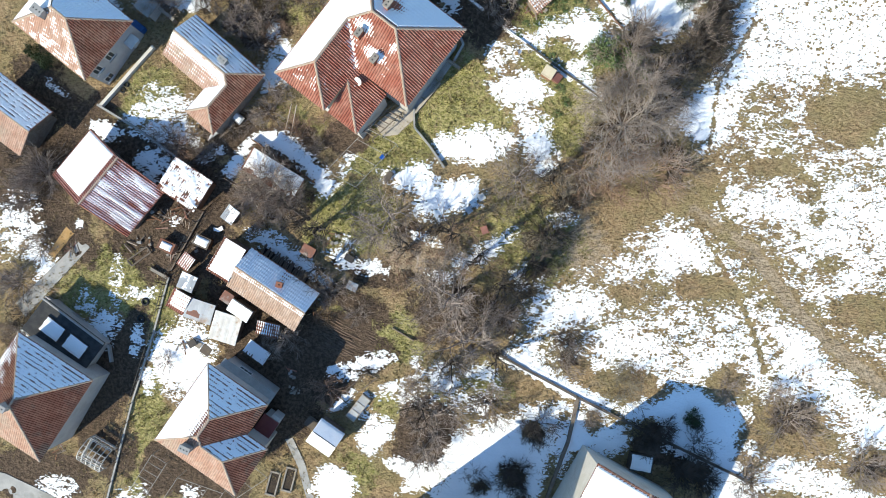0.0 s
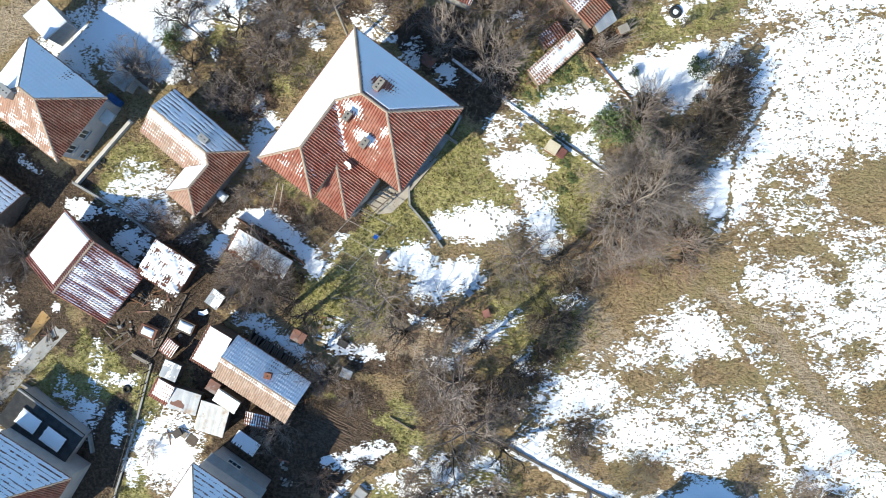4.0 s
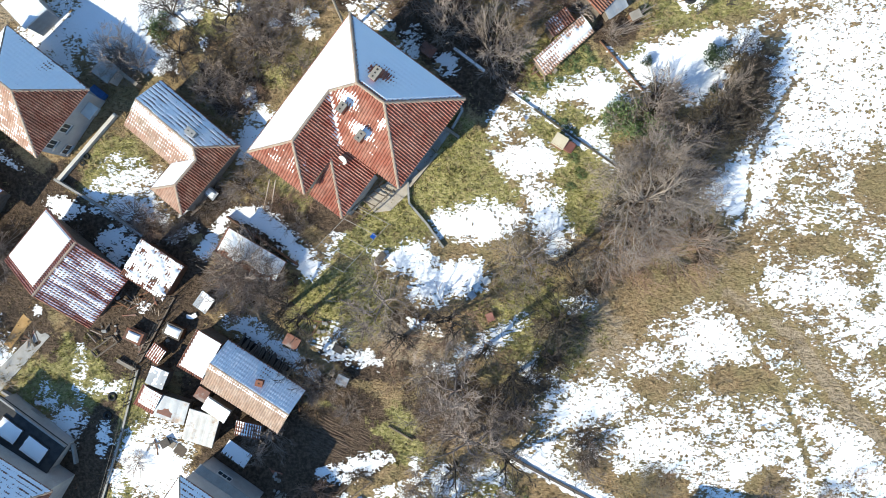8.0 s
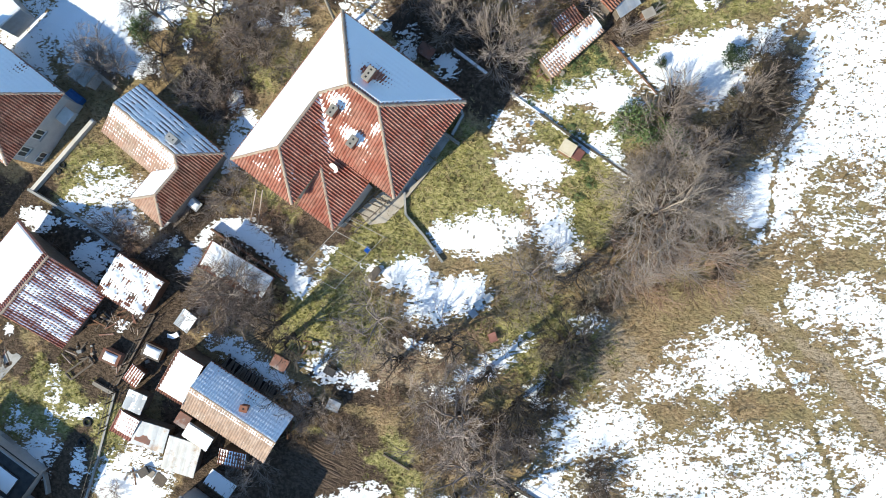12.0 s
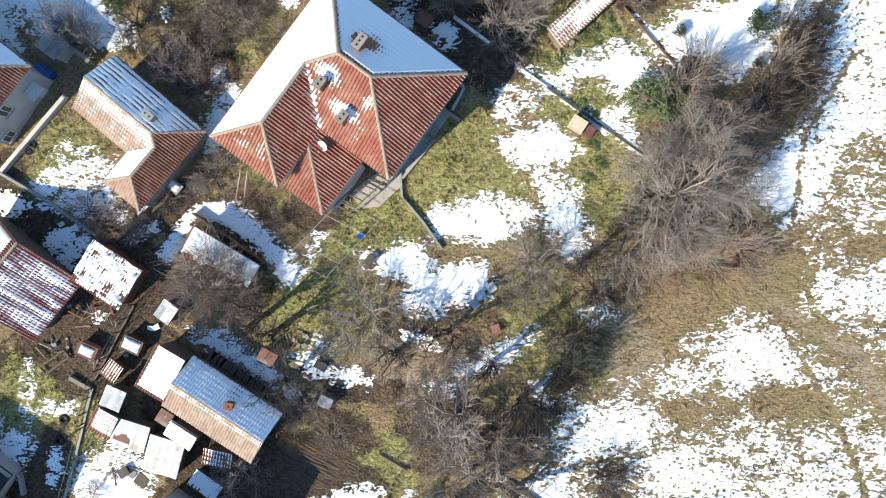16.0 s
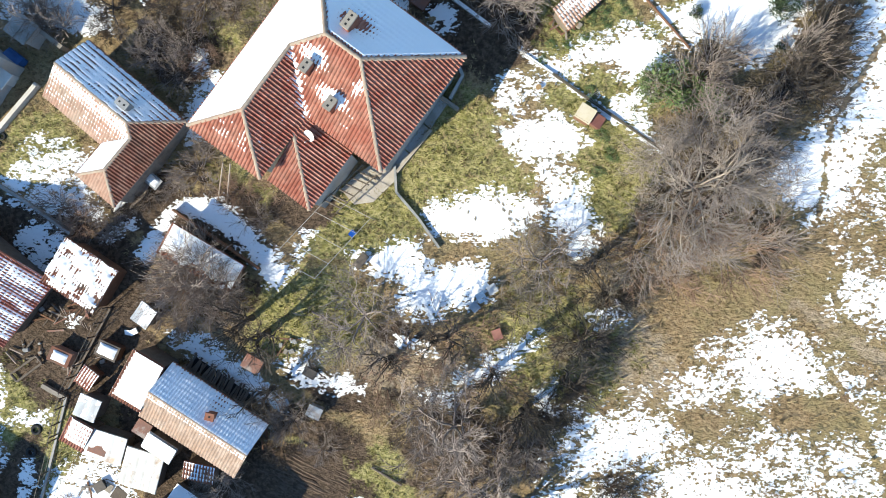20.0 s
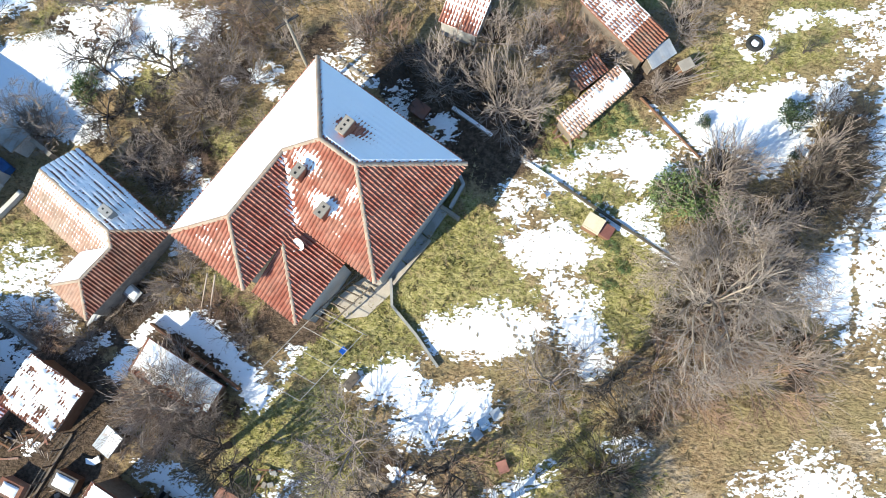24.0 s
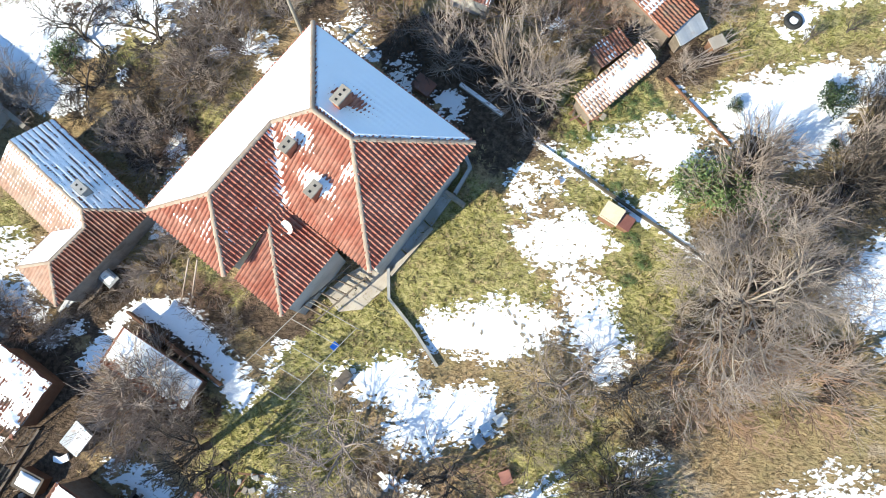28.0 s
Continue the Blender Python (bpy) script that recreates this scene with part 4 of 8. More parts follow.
patch("soil", -17.9, 3.1, 1.41, 1.41, -0, 0.62)
patch("soil", -11.4, -4.2, 1.28, 1.28, -0, 0.62)
patch("soil", -4.4, 28.9, 1.57, 1.57, -0, 0.62)
patch("soil", 0.9, 25.9, 1.61, 1.61, -0, 0.62)
patch("soil", 4.6, 24.5, 1.89, 1.89, -0, 0.62)
patch("soil", 6.7, 27.2, 1.45, 1.45, -0, 0.62)
patch("soil", 10.4, 26.6, 1.23, 1.23, -0, 0.62)
patch("soil", 4.0, 28.2, 1.48, 1.48, -0, 0.62)
patch("soil", 15.7, 28.0, 1.19, 1.19, -0, 0.62)
patch("soil", 24.5, 20.4, 1.28, 1.28, -0, 0.62)
patch("soil", 22.9, 19.5, 1.29, 1.29, -0, 0.62)
patch("soil", 18.0, 19.1, 1.55, 1.55, -0, 0.62)
patch("soil", 11.4, -10.2, 1.28, 1.28, -0, 0.62)
patch("soil", 11.3, -8.9, 1.29, 1.29, -0, 0.62)
patch("soil", 31.9, -15.5, 2.07, 2.07, -0, 0.62)
patch("soil", 9.4, -17.0, 1.32, 1.32, -0, 0.62)
patch("soil", 6.5, -21.2, 1.07, 1.07, -0, 0.62)
patch("soil", 4.1, -14.7, 1.66, 1.66, -0, 0.62)
patch("soil", -1.9, -20.2, 1.54, 1.54, -0, 0.62)
patch("soil", 20.2, -17.7, 1.21, 1.21, -0, 0.62)
patch("soil", 23.7, -18.7, 1.55, 1.55, -0, 0.62)
patch("soil", 28.3, -21.7, 1.53, 1.53, -0, 0.62)
patch("soil", 38.2, -19.7, 1.60, 1.60, -0, 0.62)
patch("soil", -40.9, 7.4, 1.59, 1.59, -0, 0.62)
patch("soil", -42.8, 5.2, 1.54, 1.54, -0, 0.62)
patch("soil", -44.0, -3.4, 1.76, 1.76, -0, 0.62)
patch("soil", -41.3, 0.1, 1.18, 1.18, -0, 0.62)
patch("soil", -17.6, 7.1, 1.76, 1.76, -0, 0.62)
patch("soil", -10.5, -4.3, 1.17, 1.17, -0, 0.62)
patch("soil", 11.3, 4.3, 1.49, 1.49, -0, 0.62)
patch("soil", 6.0, -6.7, 1.55, 1.55, -0, 0.62)
patch("soil", -16.9, 13.2, 1.31, 1.31, -0, 0.62)
patch("soil", -40.9, 7.8, 1.64, 1.64, -0, 0.62)
patch("soil", -14.3, 28.8, 1.67, 1.67, -0, 0.62)
patch("soil", -12.2, 26.9, 1.31, 1.31, -0, 0.62)
patch("soil", -16.0, 25.2, 1.50, 1.50, -0, 0.62)
patch("soil", -13.9, 24.1, 1.21, 1.21, -0, 0.62)
patch("soil", -17.2, 22.0, 1.36, 1.36, -0, 0.62)
patch("soil", -19.4, 22.7, 1.00, 1.00, -0, 0.62)
patch("soil", -17.6, 20.4, 1.00, 1.00, -0, 0.62)
patch("soil", -9.6, 28.8, 1.17, 1.17, -0, 0.62)
patch("soil", -27.9, 24.6, 1.00, 1.00, -0, 0.62)
patch("soil", 23.3, 17.2, 1.10, 1.10, -0, 0.62)
patch("soil", 24.7, 18.1, 0.91, 0.91, -0, 0.62)
patch("soil", -15.8, 4.2, 1.51, 1.51, -0, 0.62)
patch("soil", -20.7, 6.3, 1.07, 1.07, -0, 0.62)
patch("soil", -27.9, 24.4, 1.36, 1.36, -0, 0.62)
patch("soil", -15.3, 26.4, 1.45, 1.45, -0, 0.62)
patch("soil", -20.0, 21.6, 1.35, 1.35, -0, 0.62)
patch("soil", -18.4, 20.1, 1.12, 1.12, -0, 0.62)
patch("soil", -27.6, 11.1, 0.97, 0.97, -0, 0.62)
patch("soil", -1.6, 26.1, 1.32, 1.32, -0, 0.62)
patch("soil", 1.9, 25.0, 1.28, 1.28, -0, 0.62)
patch("soil", -15.5, 15.1, 0.99, 0.99, -0, 0.62)
patch("soil", -44.7, -8.7, 1.20, 1.20, -0, 0.62)
patch("soil", 11.3, 3.6, 1.63, 1.63, -0, 0.62)
patch("soil", 8.2, 0.4, 1.27, 1.27, -0, 0.62)
patch("soil", 7.5, -3.7, 1.48, 1.48, -0, 0.62)
patch("soil", 20.0, 12.8, 1.55, 1.55, -0, 0.62)
patch("soil", 13.6, 10.6, 1.32, 1.32, -0, 0.62)
patch("soil", 21.0, 15.6, 1.18, 1.18, -0, 0.62)
patch("soil", 23.7, 22.1, 1.02, 1.02, -0, 0.62)
patch("soil", 25.0, 21.3, 0.92, 0.92, -0, 0.62)
patch("soil", 23.6, 18.0, 1.15, 1.15, -0, 0.62)
patch("soil", 24.3, 16.1, 1.03, 1.03, -0, 0.62)
patch("soil", -26.7, 23.8, 1.23, 1.23, -0, 0.62)
patch("soil", -23.1, 23.1, 0.99, 0.99, -0, 0.62)
patch("soil", -18.8, 24.9, 1.11, 1.11, -0, 0.62)
patch("soil", -14.1, 24.9, 1.09, 1.09, -0, 0.62)
patch("soil", -17.2, 22.6, 1.12, 1.12, -0, 0.62)
patch("soil", -41.1, 7.5, 1.33, 1.33, -0, 0.62)
patch("soil", -42.5, 9.2, 1.15, 1.15, -0, 0.62)
GROUND_Z = []


def ground_top(x, y):
    """The height of the built ground, snow included, at a place."""
    i, j = np.searchsorted(GY[:, 0], y), np.searchsorted(GX[0], x)
    return float(GROUND_Z[0][i - 1:i + 1, j - 1:j + 1].max())


def lay_ground():
    rough = np.zeros(GX.shape)
    near = (np.abs(GX) < 55) & (np.abs(GY) < 45)
    idx = np.argwhere(near)
    for i, j in idx:
        p = (GX[i, j] * 0.22, GY[i, j] * 0.22, 3.3)
        rough[i, j] = 0.13 * noise.noise(p) + 0.05 * noise.noise((p[0] * 5, p[1] * 5, 1.0))
    z = land(GX, GY) + rough + 0.05 * np.clip(COVER["snow"], 0, 1)
    GROUND_Z.append(z)
    n, m = GX.shape
    co = np.stack([GX, GY, z], -1).reshape(-1, 3)
    k = np.arange(n * m).reshape(n, m)
    quads = np.stack([k[:-1, :-1], k[:-1, 1:], k[1:, 1:], k[1:, :-1]], -1).reshape(-1, 4)
    me = bpy.data.meshes.new("ground")
    me.vertices.add(len(co))
    me.vertices.foreach_set("co", co.ravel())
    me.loops.add(quads.size)
    me.loops.foreach_set("vertex_index", quads.ravel().astype(np.int32))
    me.polygons.add(len(quads))
    me.polygons.foreach_set("loop_start", np.arange(0, quads.size, 4, dtype=np.int32))
    for name, layer in COVER.items():
        me.attributes.new(name, "FLOAT", "POINT").data.foreach_set("value", layer.ravel().astype(np.float32))
    me.update(calc_edges=True)
    me.validate()
    me.shade_smooth()
    me.materials.append(GROUND)
    tagged(new("ground", me), "sloping winter ground of dry grass, soil and melting snow", "ground", kind="structure")


lay_ground()


def grass(name, label, count, material, wanted, seed, blades=9, reach=0.13):
    """Tussocks of bent blades wherever the wanted cover lies, as one mesh."""
    rng = np.random.default_rng(seed)
    x, y = rng.uniform(-50, 52, count), rng.uniform(-28, 40, count)
    i, j = np.searchsorted(GY[:, 0], y), np.searchsorted(GX[0], x)
    keep = rng.random(count) < wanted({k: v[i, j] for k, v in COVER.items()})
    size = np.repeat(rng.uniform(0.6, 1.35, keep.sum()), blades)
    x, y = np.repeat(x[keep], blades), np.repeat(y[keep], blades)
    n = len(x)
    turn, out = rng.uniform(0, 2 * np.pi, n), reach * size * np.sqrt(rng.random(n))
    c, s = np.cos(turn), np.sin(turn)
    x, y = x + c * out, y + s * out
    z = land(x, y)
    turn += rng.normal(0, 0.5, n)
    c, s = np.cos(turn), np.sin(turn)
    long, wide, tip = size * rng.uniform(0.08, 0.24, n), size * rng.uniform(0.016, 0.034, n), size * rng.uniform(0.08, 0.26, n)
    co = np.empty((n, 3, 3))
    co[:, 0] = np.stack([x - s * wide, y + c * wide, z + 0.0], -1)
    co[:, 1] = np.stack([x + s * wide, y - c * wide, z + 0.0], -1)
    co[:, 2] = np.stack([x + c * long, y + s * long, z + 0.06 + tip], -1)
    co[:, :2, 2] += 0.02
    me = bpy.data.meshes.new(name)
    me.vertices.add(n * 3)
    me.vertices.foreach_set("co", co.ravel())
    me.loops.add(n * 3)
    me.loops.foreach_set("vertex_index", np.arange(n * 3, dtype=np.int32))
    me.polygons.add(n)
    me.polygons.foreach_set("loop_start", np.arange(0, n * 3, 3, dtype=np.int32))
    me.update(calc_edges=True)
    me.materials.append(material)
    tagged(new(name, me), label, "grass", kind="stuff")


grass("dry_grass", "dead straw-coloured grass tufts on the slope", 30000, STRAW, lambda c: np.clip(1.1 - c["snow"] * 1.15 - c["green"] * 0.5 - c["soil"] * 0.9 - c["track"], 0, 1), 1)
grass("green_grass", "short green winter grass tufts", 30000, BLADE, lambda c: np.clip(c["green"] * 1.1 - c["snow"] * 0.9 - c["soil"] * 0.7, 0, 1), 2)


# ---- roofs ----
def inside(u, v, poly, grow):
    for (a, b2), (c, d) in zip(poly, poly[1:] + poly[:1]):
        ex, ey = c - a, d - b2
        if (ex * (v - b2) - ey * (u - a)) / math.hypot(ex, ey) < -grow:
            return False
    return True


def cut(me, poly, place):
    """Trims a mesh to a convex outline in the slope's plane."""
    bm = bmesh.new()
    bm.from_mesh(me)
    for (a, b2), (c, d) in zip(poly, poly[1:] + poly[:1]):
        p = place @ Vector((a, b2, 0))
        no = place.to_3x3() @ Vector((d - b2, a - c, 0))
        bmesh.ops.bisect_plane(bm, geom=bm.verts[:] + bm.edges[:] + bm.faces[:], plane_co=p, plane_no=no, clear_outer=True)
    bm.to_mesh(me)
    bm.free()


TILE_U = (0.0, 0.12, 0.28, 0.44, 0.58, 0.82)
TILE_H = (0.0, 0.075, 0.112, 0.085, 0.012, 0.0)


def tile_into(geo, u, v, w, d, place, wob=0.0, flat_by=1.0):
    k = len(geo.v)
    for row, lift, slim in ((v - 0.02, 0.05 + wob, 1.0), (v + d + 0.03, 0.002, 0.62)):
        for a, h in zip(TILE_U, TILE_H):
            p = place @ Vector((u + a * w * 1.22, row, h * slim * flat_by + lift))
            geo.v.append((p.x, p.y, p.z))
    for a, h in zip(TILE_U, TILE_H):
        p = place @ Vector((u + a * w * 1.22, v - 0.02, h * flat_by + wob - 0.004))
        geo.v.append((p.x, p.y, p.z))
    for i in range(5):
        geo.f.append((k + i, k + i + 1, k + 7 + i, k + 6 + i))
        geo.f.append((k + 12 + i, k + 13 + i, k + i + 1, k + i))


def slope(parent, pts, material, size=(0.215, 0.345), name="roof_slope", snow=None, single=None, label=""):
    """One roof plane: a deck, rows of overlapping tiles trimmed to it and, if given, snow of that depth. pts: the eave's two ends first, anticlockwise from above."""
    p = [Vector(q) for q in pts]
    u = (p[1] - p[0]).normalized()
    n = u.cross(p[2] - p[0]).normalized()
    v = n.cross(u)
    place = Matrix(((u.x, v.x, n.x, p[0].x), (u.y, v.y, n.y, p[0].y), (u.z, v.z, n.z, p[0].z), (0, 0, 0, 1)))
    poly = [((q - p[0]).dot(u), (q - p[0]).dot(v)) for q in p]
    deck = Geo()
    k = len(p)
    deck.v = [tuple(q - n * 0.005) for q in p] + [tuple(q - n * 0.1) for q in p]
    deck.f = [tuple(range(k)), tuple(range(2 * k - 1, k - 1, -1))] + [(i, k + i, k + (i + 1) % k, (i + 1) % k) for i in range(k)]
    face = part(name, deck, material, parent, label)
    w, d = size
    us, vs = [q[0] for q in poly], [q[1] for q in poly]
    rng = random.Random(int(abs(p[0].x * 31 + p[2].y * 17)) + k)
    geo, made = Geo(), 0
    for j in range(int(max(vs) / d) + 1):
        for i in range(int((min(us)) / w) - 1, int(max(us) / w) + 1):
            cu, cv = (i + 0.5) * w, (j + 0.5) * d
            if not inside(cu, cv, poly, 0.32):
                continue
            if single and inside(cu, cv, poly, -0.02):
                ob = part("roof_tile", single, CLAY_EACH, face)
                ob.matrix_basis = place @ pose(i * w, j * d, rng.uniform(0, 0.006), 0, 0, rng.uniform(-0.8, 0.8))
            else:
                tile_into(geo, i * w, j * d, w, d, place, rng.uniform(0, 0.012) if material is CLAY else rng.uniform(0, 0.024), 1.0 if material in (CLAY, CLAY_BROWN) else 0.22 if material in (SHEET_OLD, ZINC) else 0.7 if material is CLAY_OLD else 0.45)
    if geo.v:
        me = geo.mesh("roof_tiles")
        cut(me, poly, place)
        part("roof_tiles", me, material, face, kind="stuff")
    if snow:
        sheet(face, poly, place, snow, 0.055 if snow in FINE else 0.1)
    return face


def sheet(face, poly, place, depth, step=0.1, name="snow"):
    """A layer of snow over a slope; depth(u, v, noise) gives its top above the deck."""
    us, vs = [q[0] for q in poly], [q[1] for q in poly]
    nu, nv = int((max(us) - min(us)) / step) + 2, int((max(vs) - min(vs)) / step) + 2
    geo = Geo()
    off = place.translation
    for j in range(nv):
        for i in range(nu):
            a, b2 = min(us) + i * step, min(vs) + j * step
            nz = noise.noise((a * 1.3 + off.x, b2 * 1.3 + off.y, off.z)) * 0.6 + noise.noise((a * 4.1 + off.x, b2 * 4.1, off.z + 5)) * 0.4
            h = depth(a, b2, nz)
            h = min(h, -0.02 + max(0.0, b2 + 0.03) * 1.1) if b2 < 0.12 else h
            q = place @ Vector((a, b2, h))
            geo.v.append((q.x, q.y, q.z))
    geo.f = [(j * nu + i, j * nu + i + 1, (j + 1) * nu + i + 1, (j + 1) * nu + i) for j in range(nv - 1) for i in range(nu - 1)]
    me = geo.mesh(name)
    cut(me, poly, place)
    return part(name, me, SNOW, face, "melting white snow", smooth=True)


def broken(u, v, n):
    """Snow split along the tile courses, where it has begun to slide."""
    w = v + 0.04 * noise.noise((u * 0.6, v * 0.4, 8.0))
    row = math.floor(w / 0.36)
    gap = 0.7 * noise.noise((u * 0.45, row * 7.3, 2.0)) + 0.8 * noise.noise((u * 2.6, row * 3.1, 5.0)) + 0.3
    thin_edge = 0.05 * max(0.0, 1 - v / 0.4) * (0.5 + noise.noise((u * 4.0, 1.0, 3.0)))
    return 0.135 + 0.015 * n - thin_edge - (0.3 * max(0.0, min(gap, 0.35)) if w / 0.36 - row < 0.22 else 0.0)


def dimpled(u, v, n):
    """Thin snow that dips over each tile."""
    edge = 0.1 * max(0.0, 1 - v / 0.35) * (0.6 + noise.noise((u * 5.0, 1.0, 3.0)))
    bare = 0.1 * max(0.0, noise.noise((u * 0.7, v * 0.9, 6.0)) - 0.25)
    return 0.15 + 0.02 * n - edge - bare - 0.013 * math.cos(2 * math.pi * u / 0.215) - (0.006 + 0.012 * n) * math.cos(2 * math.pi * v / 0.35)


def striped(u, v, n):
    """Thin snow left in the troughs between tile columns, gone along the edges."""
    streak = noise.noise((u * 2.0, v * 0.3, 4.0)) + 0.5 * noise.noise((u * 5.0, v * 0.9, 9.0))
    gone = max(0.0, 0.9 - u) + max(0.0, u - 4.9) + 0.8 * max(0.0, 0.5 - v) + 0.5 * max(0.0, v - 4.4)
    return 0.086 + 0.085 * streak + 0.03 * n - 0.1 * gone


def lined(u, v, n):
    """Snow with thin broken furrows along the courses."""
    w = v + 0.05 * noise.noise((u * 0.5, v * 0.4, 8.0))
    row = math.floor(w / 0.33)
    gap = noise.noise((u * 0.6, row * 7.3, 2.0)) + 0.5 * noise.noise((u * 3.0, row * 3.1, 5.0)) + 0.3
    thin_edge = 0.07 * max(0.0, 1 - v / 0.5) * (0.5 + noise.noise((u * 4.0, 1.0, 3.0)))
    melted = 0.09 * max(0.0, 1.0 - u / 2.2) * max(0.0, 0.5 + n)
    return 0.135 + 0.015 * n - thin_edge - melted - (0.3 * max(0.0, min(gap, 0.4)) if w / 0.33 - row < 0.24 else 0.0)


FINE = (broken, dimpled, striped, lined)


def deep(u, v, n):
    return 0.165 + 0.02 * n


def single_tile():
    geo = Geo()
    tile_into(geo, 0, 0, 0.215, 0.345, Matrix.Identity(4))
    me = geo.mesh("roof_tile")
    me.materials.append(CLAY_EACH)
    return me


def cap_mesh():
    """A half-round ridge tile, 0.4 m long along x."""
    geo = Geo()
    for x, r in ((0.0, 0.125), (0.04, 0.135), (0.42, 0.105)):
        for j in range(7):
            a = math.pi * j / 6
            geo.v.append((x, math.cos(a) * r, math.sin(a) * r * 0.75))
    geo.f = [(i * 7 + j, (i + 1) * 7 + j, (i + 1) * 7 + j + 1, i * 7 + j + 1) for i in range(2) for j in range(6)]
    geo.f.append(tuple(range(7)))
    me = geo.mesh("ridge_tile")
    me.materials.append(RIDGE)
    return me


ROOF_TILE, RIDGE_TILE = single_tile(), cap_mesh()


def ridge(parent, a, b2, mesh=None, lift=0.03):
    """Lays ridge tiles end to end from the low end a to the high end b2."""
    a, b2 = Vector(a), Vector(b2)
    d = b2 - a
    n = max(1, round(d.length / 0.38))
    turn = d.to_track_quat("X", "Z").to_matrix().to_4x4()
    for i in range(n):
        ob = part("ridge_tile", mesh or RIDGE_TILE, RIDGE, parent)
        ob.matrix_basis = Matrix.Translation(a + d * i / n + Vector((0, 0, lift))) @ turn @ pose(0, 0, 0, 0, random.uniform(-1.5, 1.5), random.uniform(-1.5, 1.5))


def ring_walls(parent, pts, z0, z1, material, thick=0.3, name="wall"):
    """Walls of that thickness inside an outline (anticlockwise), butted at the corners."""
    n = len(pts)
    for i in range(n):
        a, b2 = Vector(pts[i]), Vector(pts[(i + 1) % n])
        d = (b2 - a).normalized()
        inn = Vector((-d.y, d.x))
        b3 = b2 - d * thick
        part(name, Geo().prism([a, b3, b3 + inn * thick, a + inn * thick], z0, z1), material, parent)


def window(parent, x, y, z, rz, w=0.9, h=1.1, bars=1):
    """A framed window set into the outer face of a wall; local y points out of it."""
    win = new("window")
    win.parent, win.matrix_basis = parent, pose(x, y, z, 0, 0, rz)
    f = Geo()
    for x0, x1, z0, z1 in ((-w / 2, w / 2, 0, 0.07), (-w / 2, w / 2, h - 0.07, h), (-w / 2, -w / 2 + 0.07, 0.07, h - 0.07), (w / 2 - 0.07, w / 2, 0.07, h - 0.07)):
        f.box(x0, x1, 0.0, 0.07, z0, z1)
    for i in range(bars):
        c = -w / 2 + w * (i + 1) / (bars + 1)
        f.box(c - 0.03, c + 0.03, 0.0, 0.065, 0.07, h - 0.07)
    part("window_frame", f, PALE, win)
    part("pane", Geo().box(-w / 2 + 0.07, w / 2 - 0.07, 0.0, 0.02, 0.07, h - 0.07), GLASS, win, "dark glass pane")
    part("window_sill", Geo().box(-w / 2 - 0.06, w / 2 + 0.06, 0.0, 0.16, -0.05, 0.0), CONCRETE, win)


def glass_material():
    m, t, b = nodes_of("window_glass")
    b.inputs["Base Color"].default_value, b.inputs["Roughness"].default_value = (0.04, 0.05, 0.06, 1), 0.08
    return m


GLASS = glass_material()


def chimney(parent, x, y, z, rz, w, d, h, holes=2, pot=BRICK, top=RIDGE):
    """A brick stack with a stone cap, its open flues drawn as near-black blocks of painted shade."""
    c = new("chimney")
    c.parent, c.matrix_basis = parent, pose(x, y, z, 0, 0, rz)
    part("stack", Geo().box(-w / 2, w / 2, -d / 2, d / 2, -0.6, h), pot, c, bevel=0.01)
    part("cap", Geo().box(-w / 2 - 0.06, w / 2 + 0.06, -d / 2 - 0.06, d / 2 + 0.06, h + 0.002, h + 0.12), top, c, bevel=0.015)
    for i in range(holes):
        u = (i + 0.5) / holes * w - w / 2
        s = 0.062
        part("flue", Geo().box(u - s, u + s, -s, s, h + 0.06, h + 0.126), DARK, c, "near-black block painting the shade of an open flue")
    return c


def hip(parent, x0, x1, y0, y1, z, tan, material, snows=(None,) * 4, names=None, single=(None,) * 4, size=(0.215, 0.345)):
    """A hipped roof over a rectangle: south, east, north and west slopes, with ridge and hips."""
    w, d = x1 - x0, y1 - y0
    h = min(w, d) / 2
    if w >= d:
        r0, r1 = (x0 + h, (y0 + y1) / 2, z + h * tan), (x1 - h, (y0 + y1) / 2, z + h * tan)
    else:
        r0, r1 = ((x0 + x1) / 2, y0 + h, z + h * tan), ((x0 + x1) / 2, y1 - h, z + h * tan)
    a, b2, c, d2 = (x0, y0, z), (x1, y0, z), (x1, y1, z), (x0, y1, z)
    if w >= d:
        faces = ([a, b2, r1, r0], [b2, c, r1], [c, d2, r0, r1], [d2, a, r0])
        tops = (r0, r1, r1, r0)
    else:
        faces = ([a, b2, r0], [b2, c, r1, r0], [c, d2, r1], [d2, a, r0, r1])
        tops = (r0, r0, r1, r1)
    mats = material if isinstance(material, tuple) else (material,) * 4
    for f, s, one, m in zip(faces, snows, single, mats):
        f = [q for i, q in enumerate(f) if i == 0 or (Vector(q) - Vector(f[i - 1])).length > 0.01]
        slope(parent, f, m, size, snow=s, single=one)
    for corner, top in zip((a, b2, c, d2), tops):
        ridge(parent, corner, top)
    if (Vector(r0) - Vector(r1)).length > 0.3:
        ridge(parent, r0, r1)


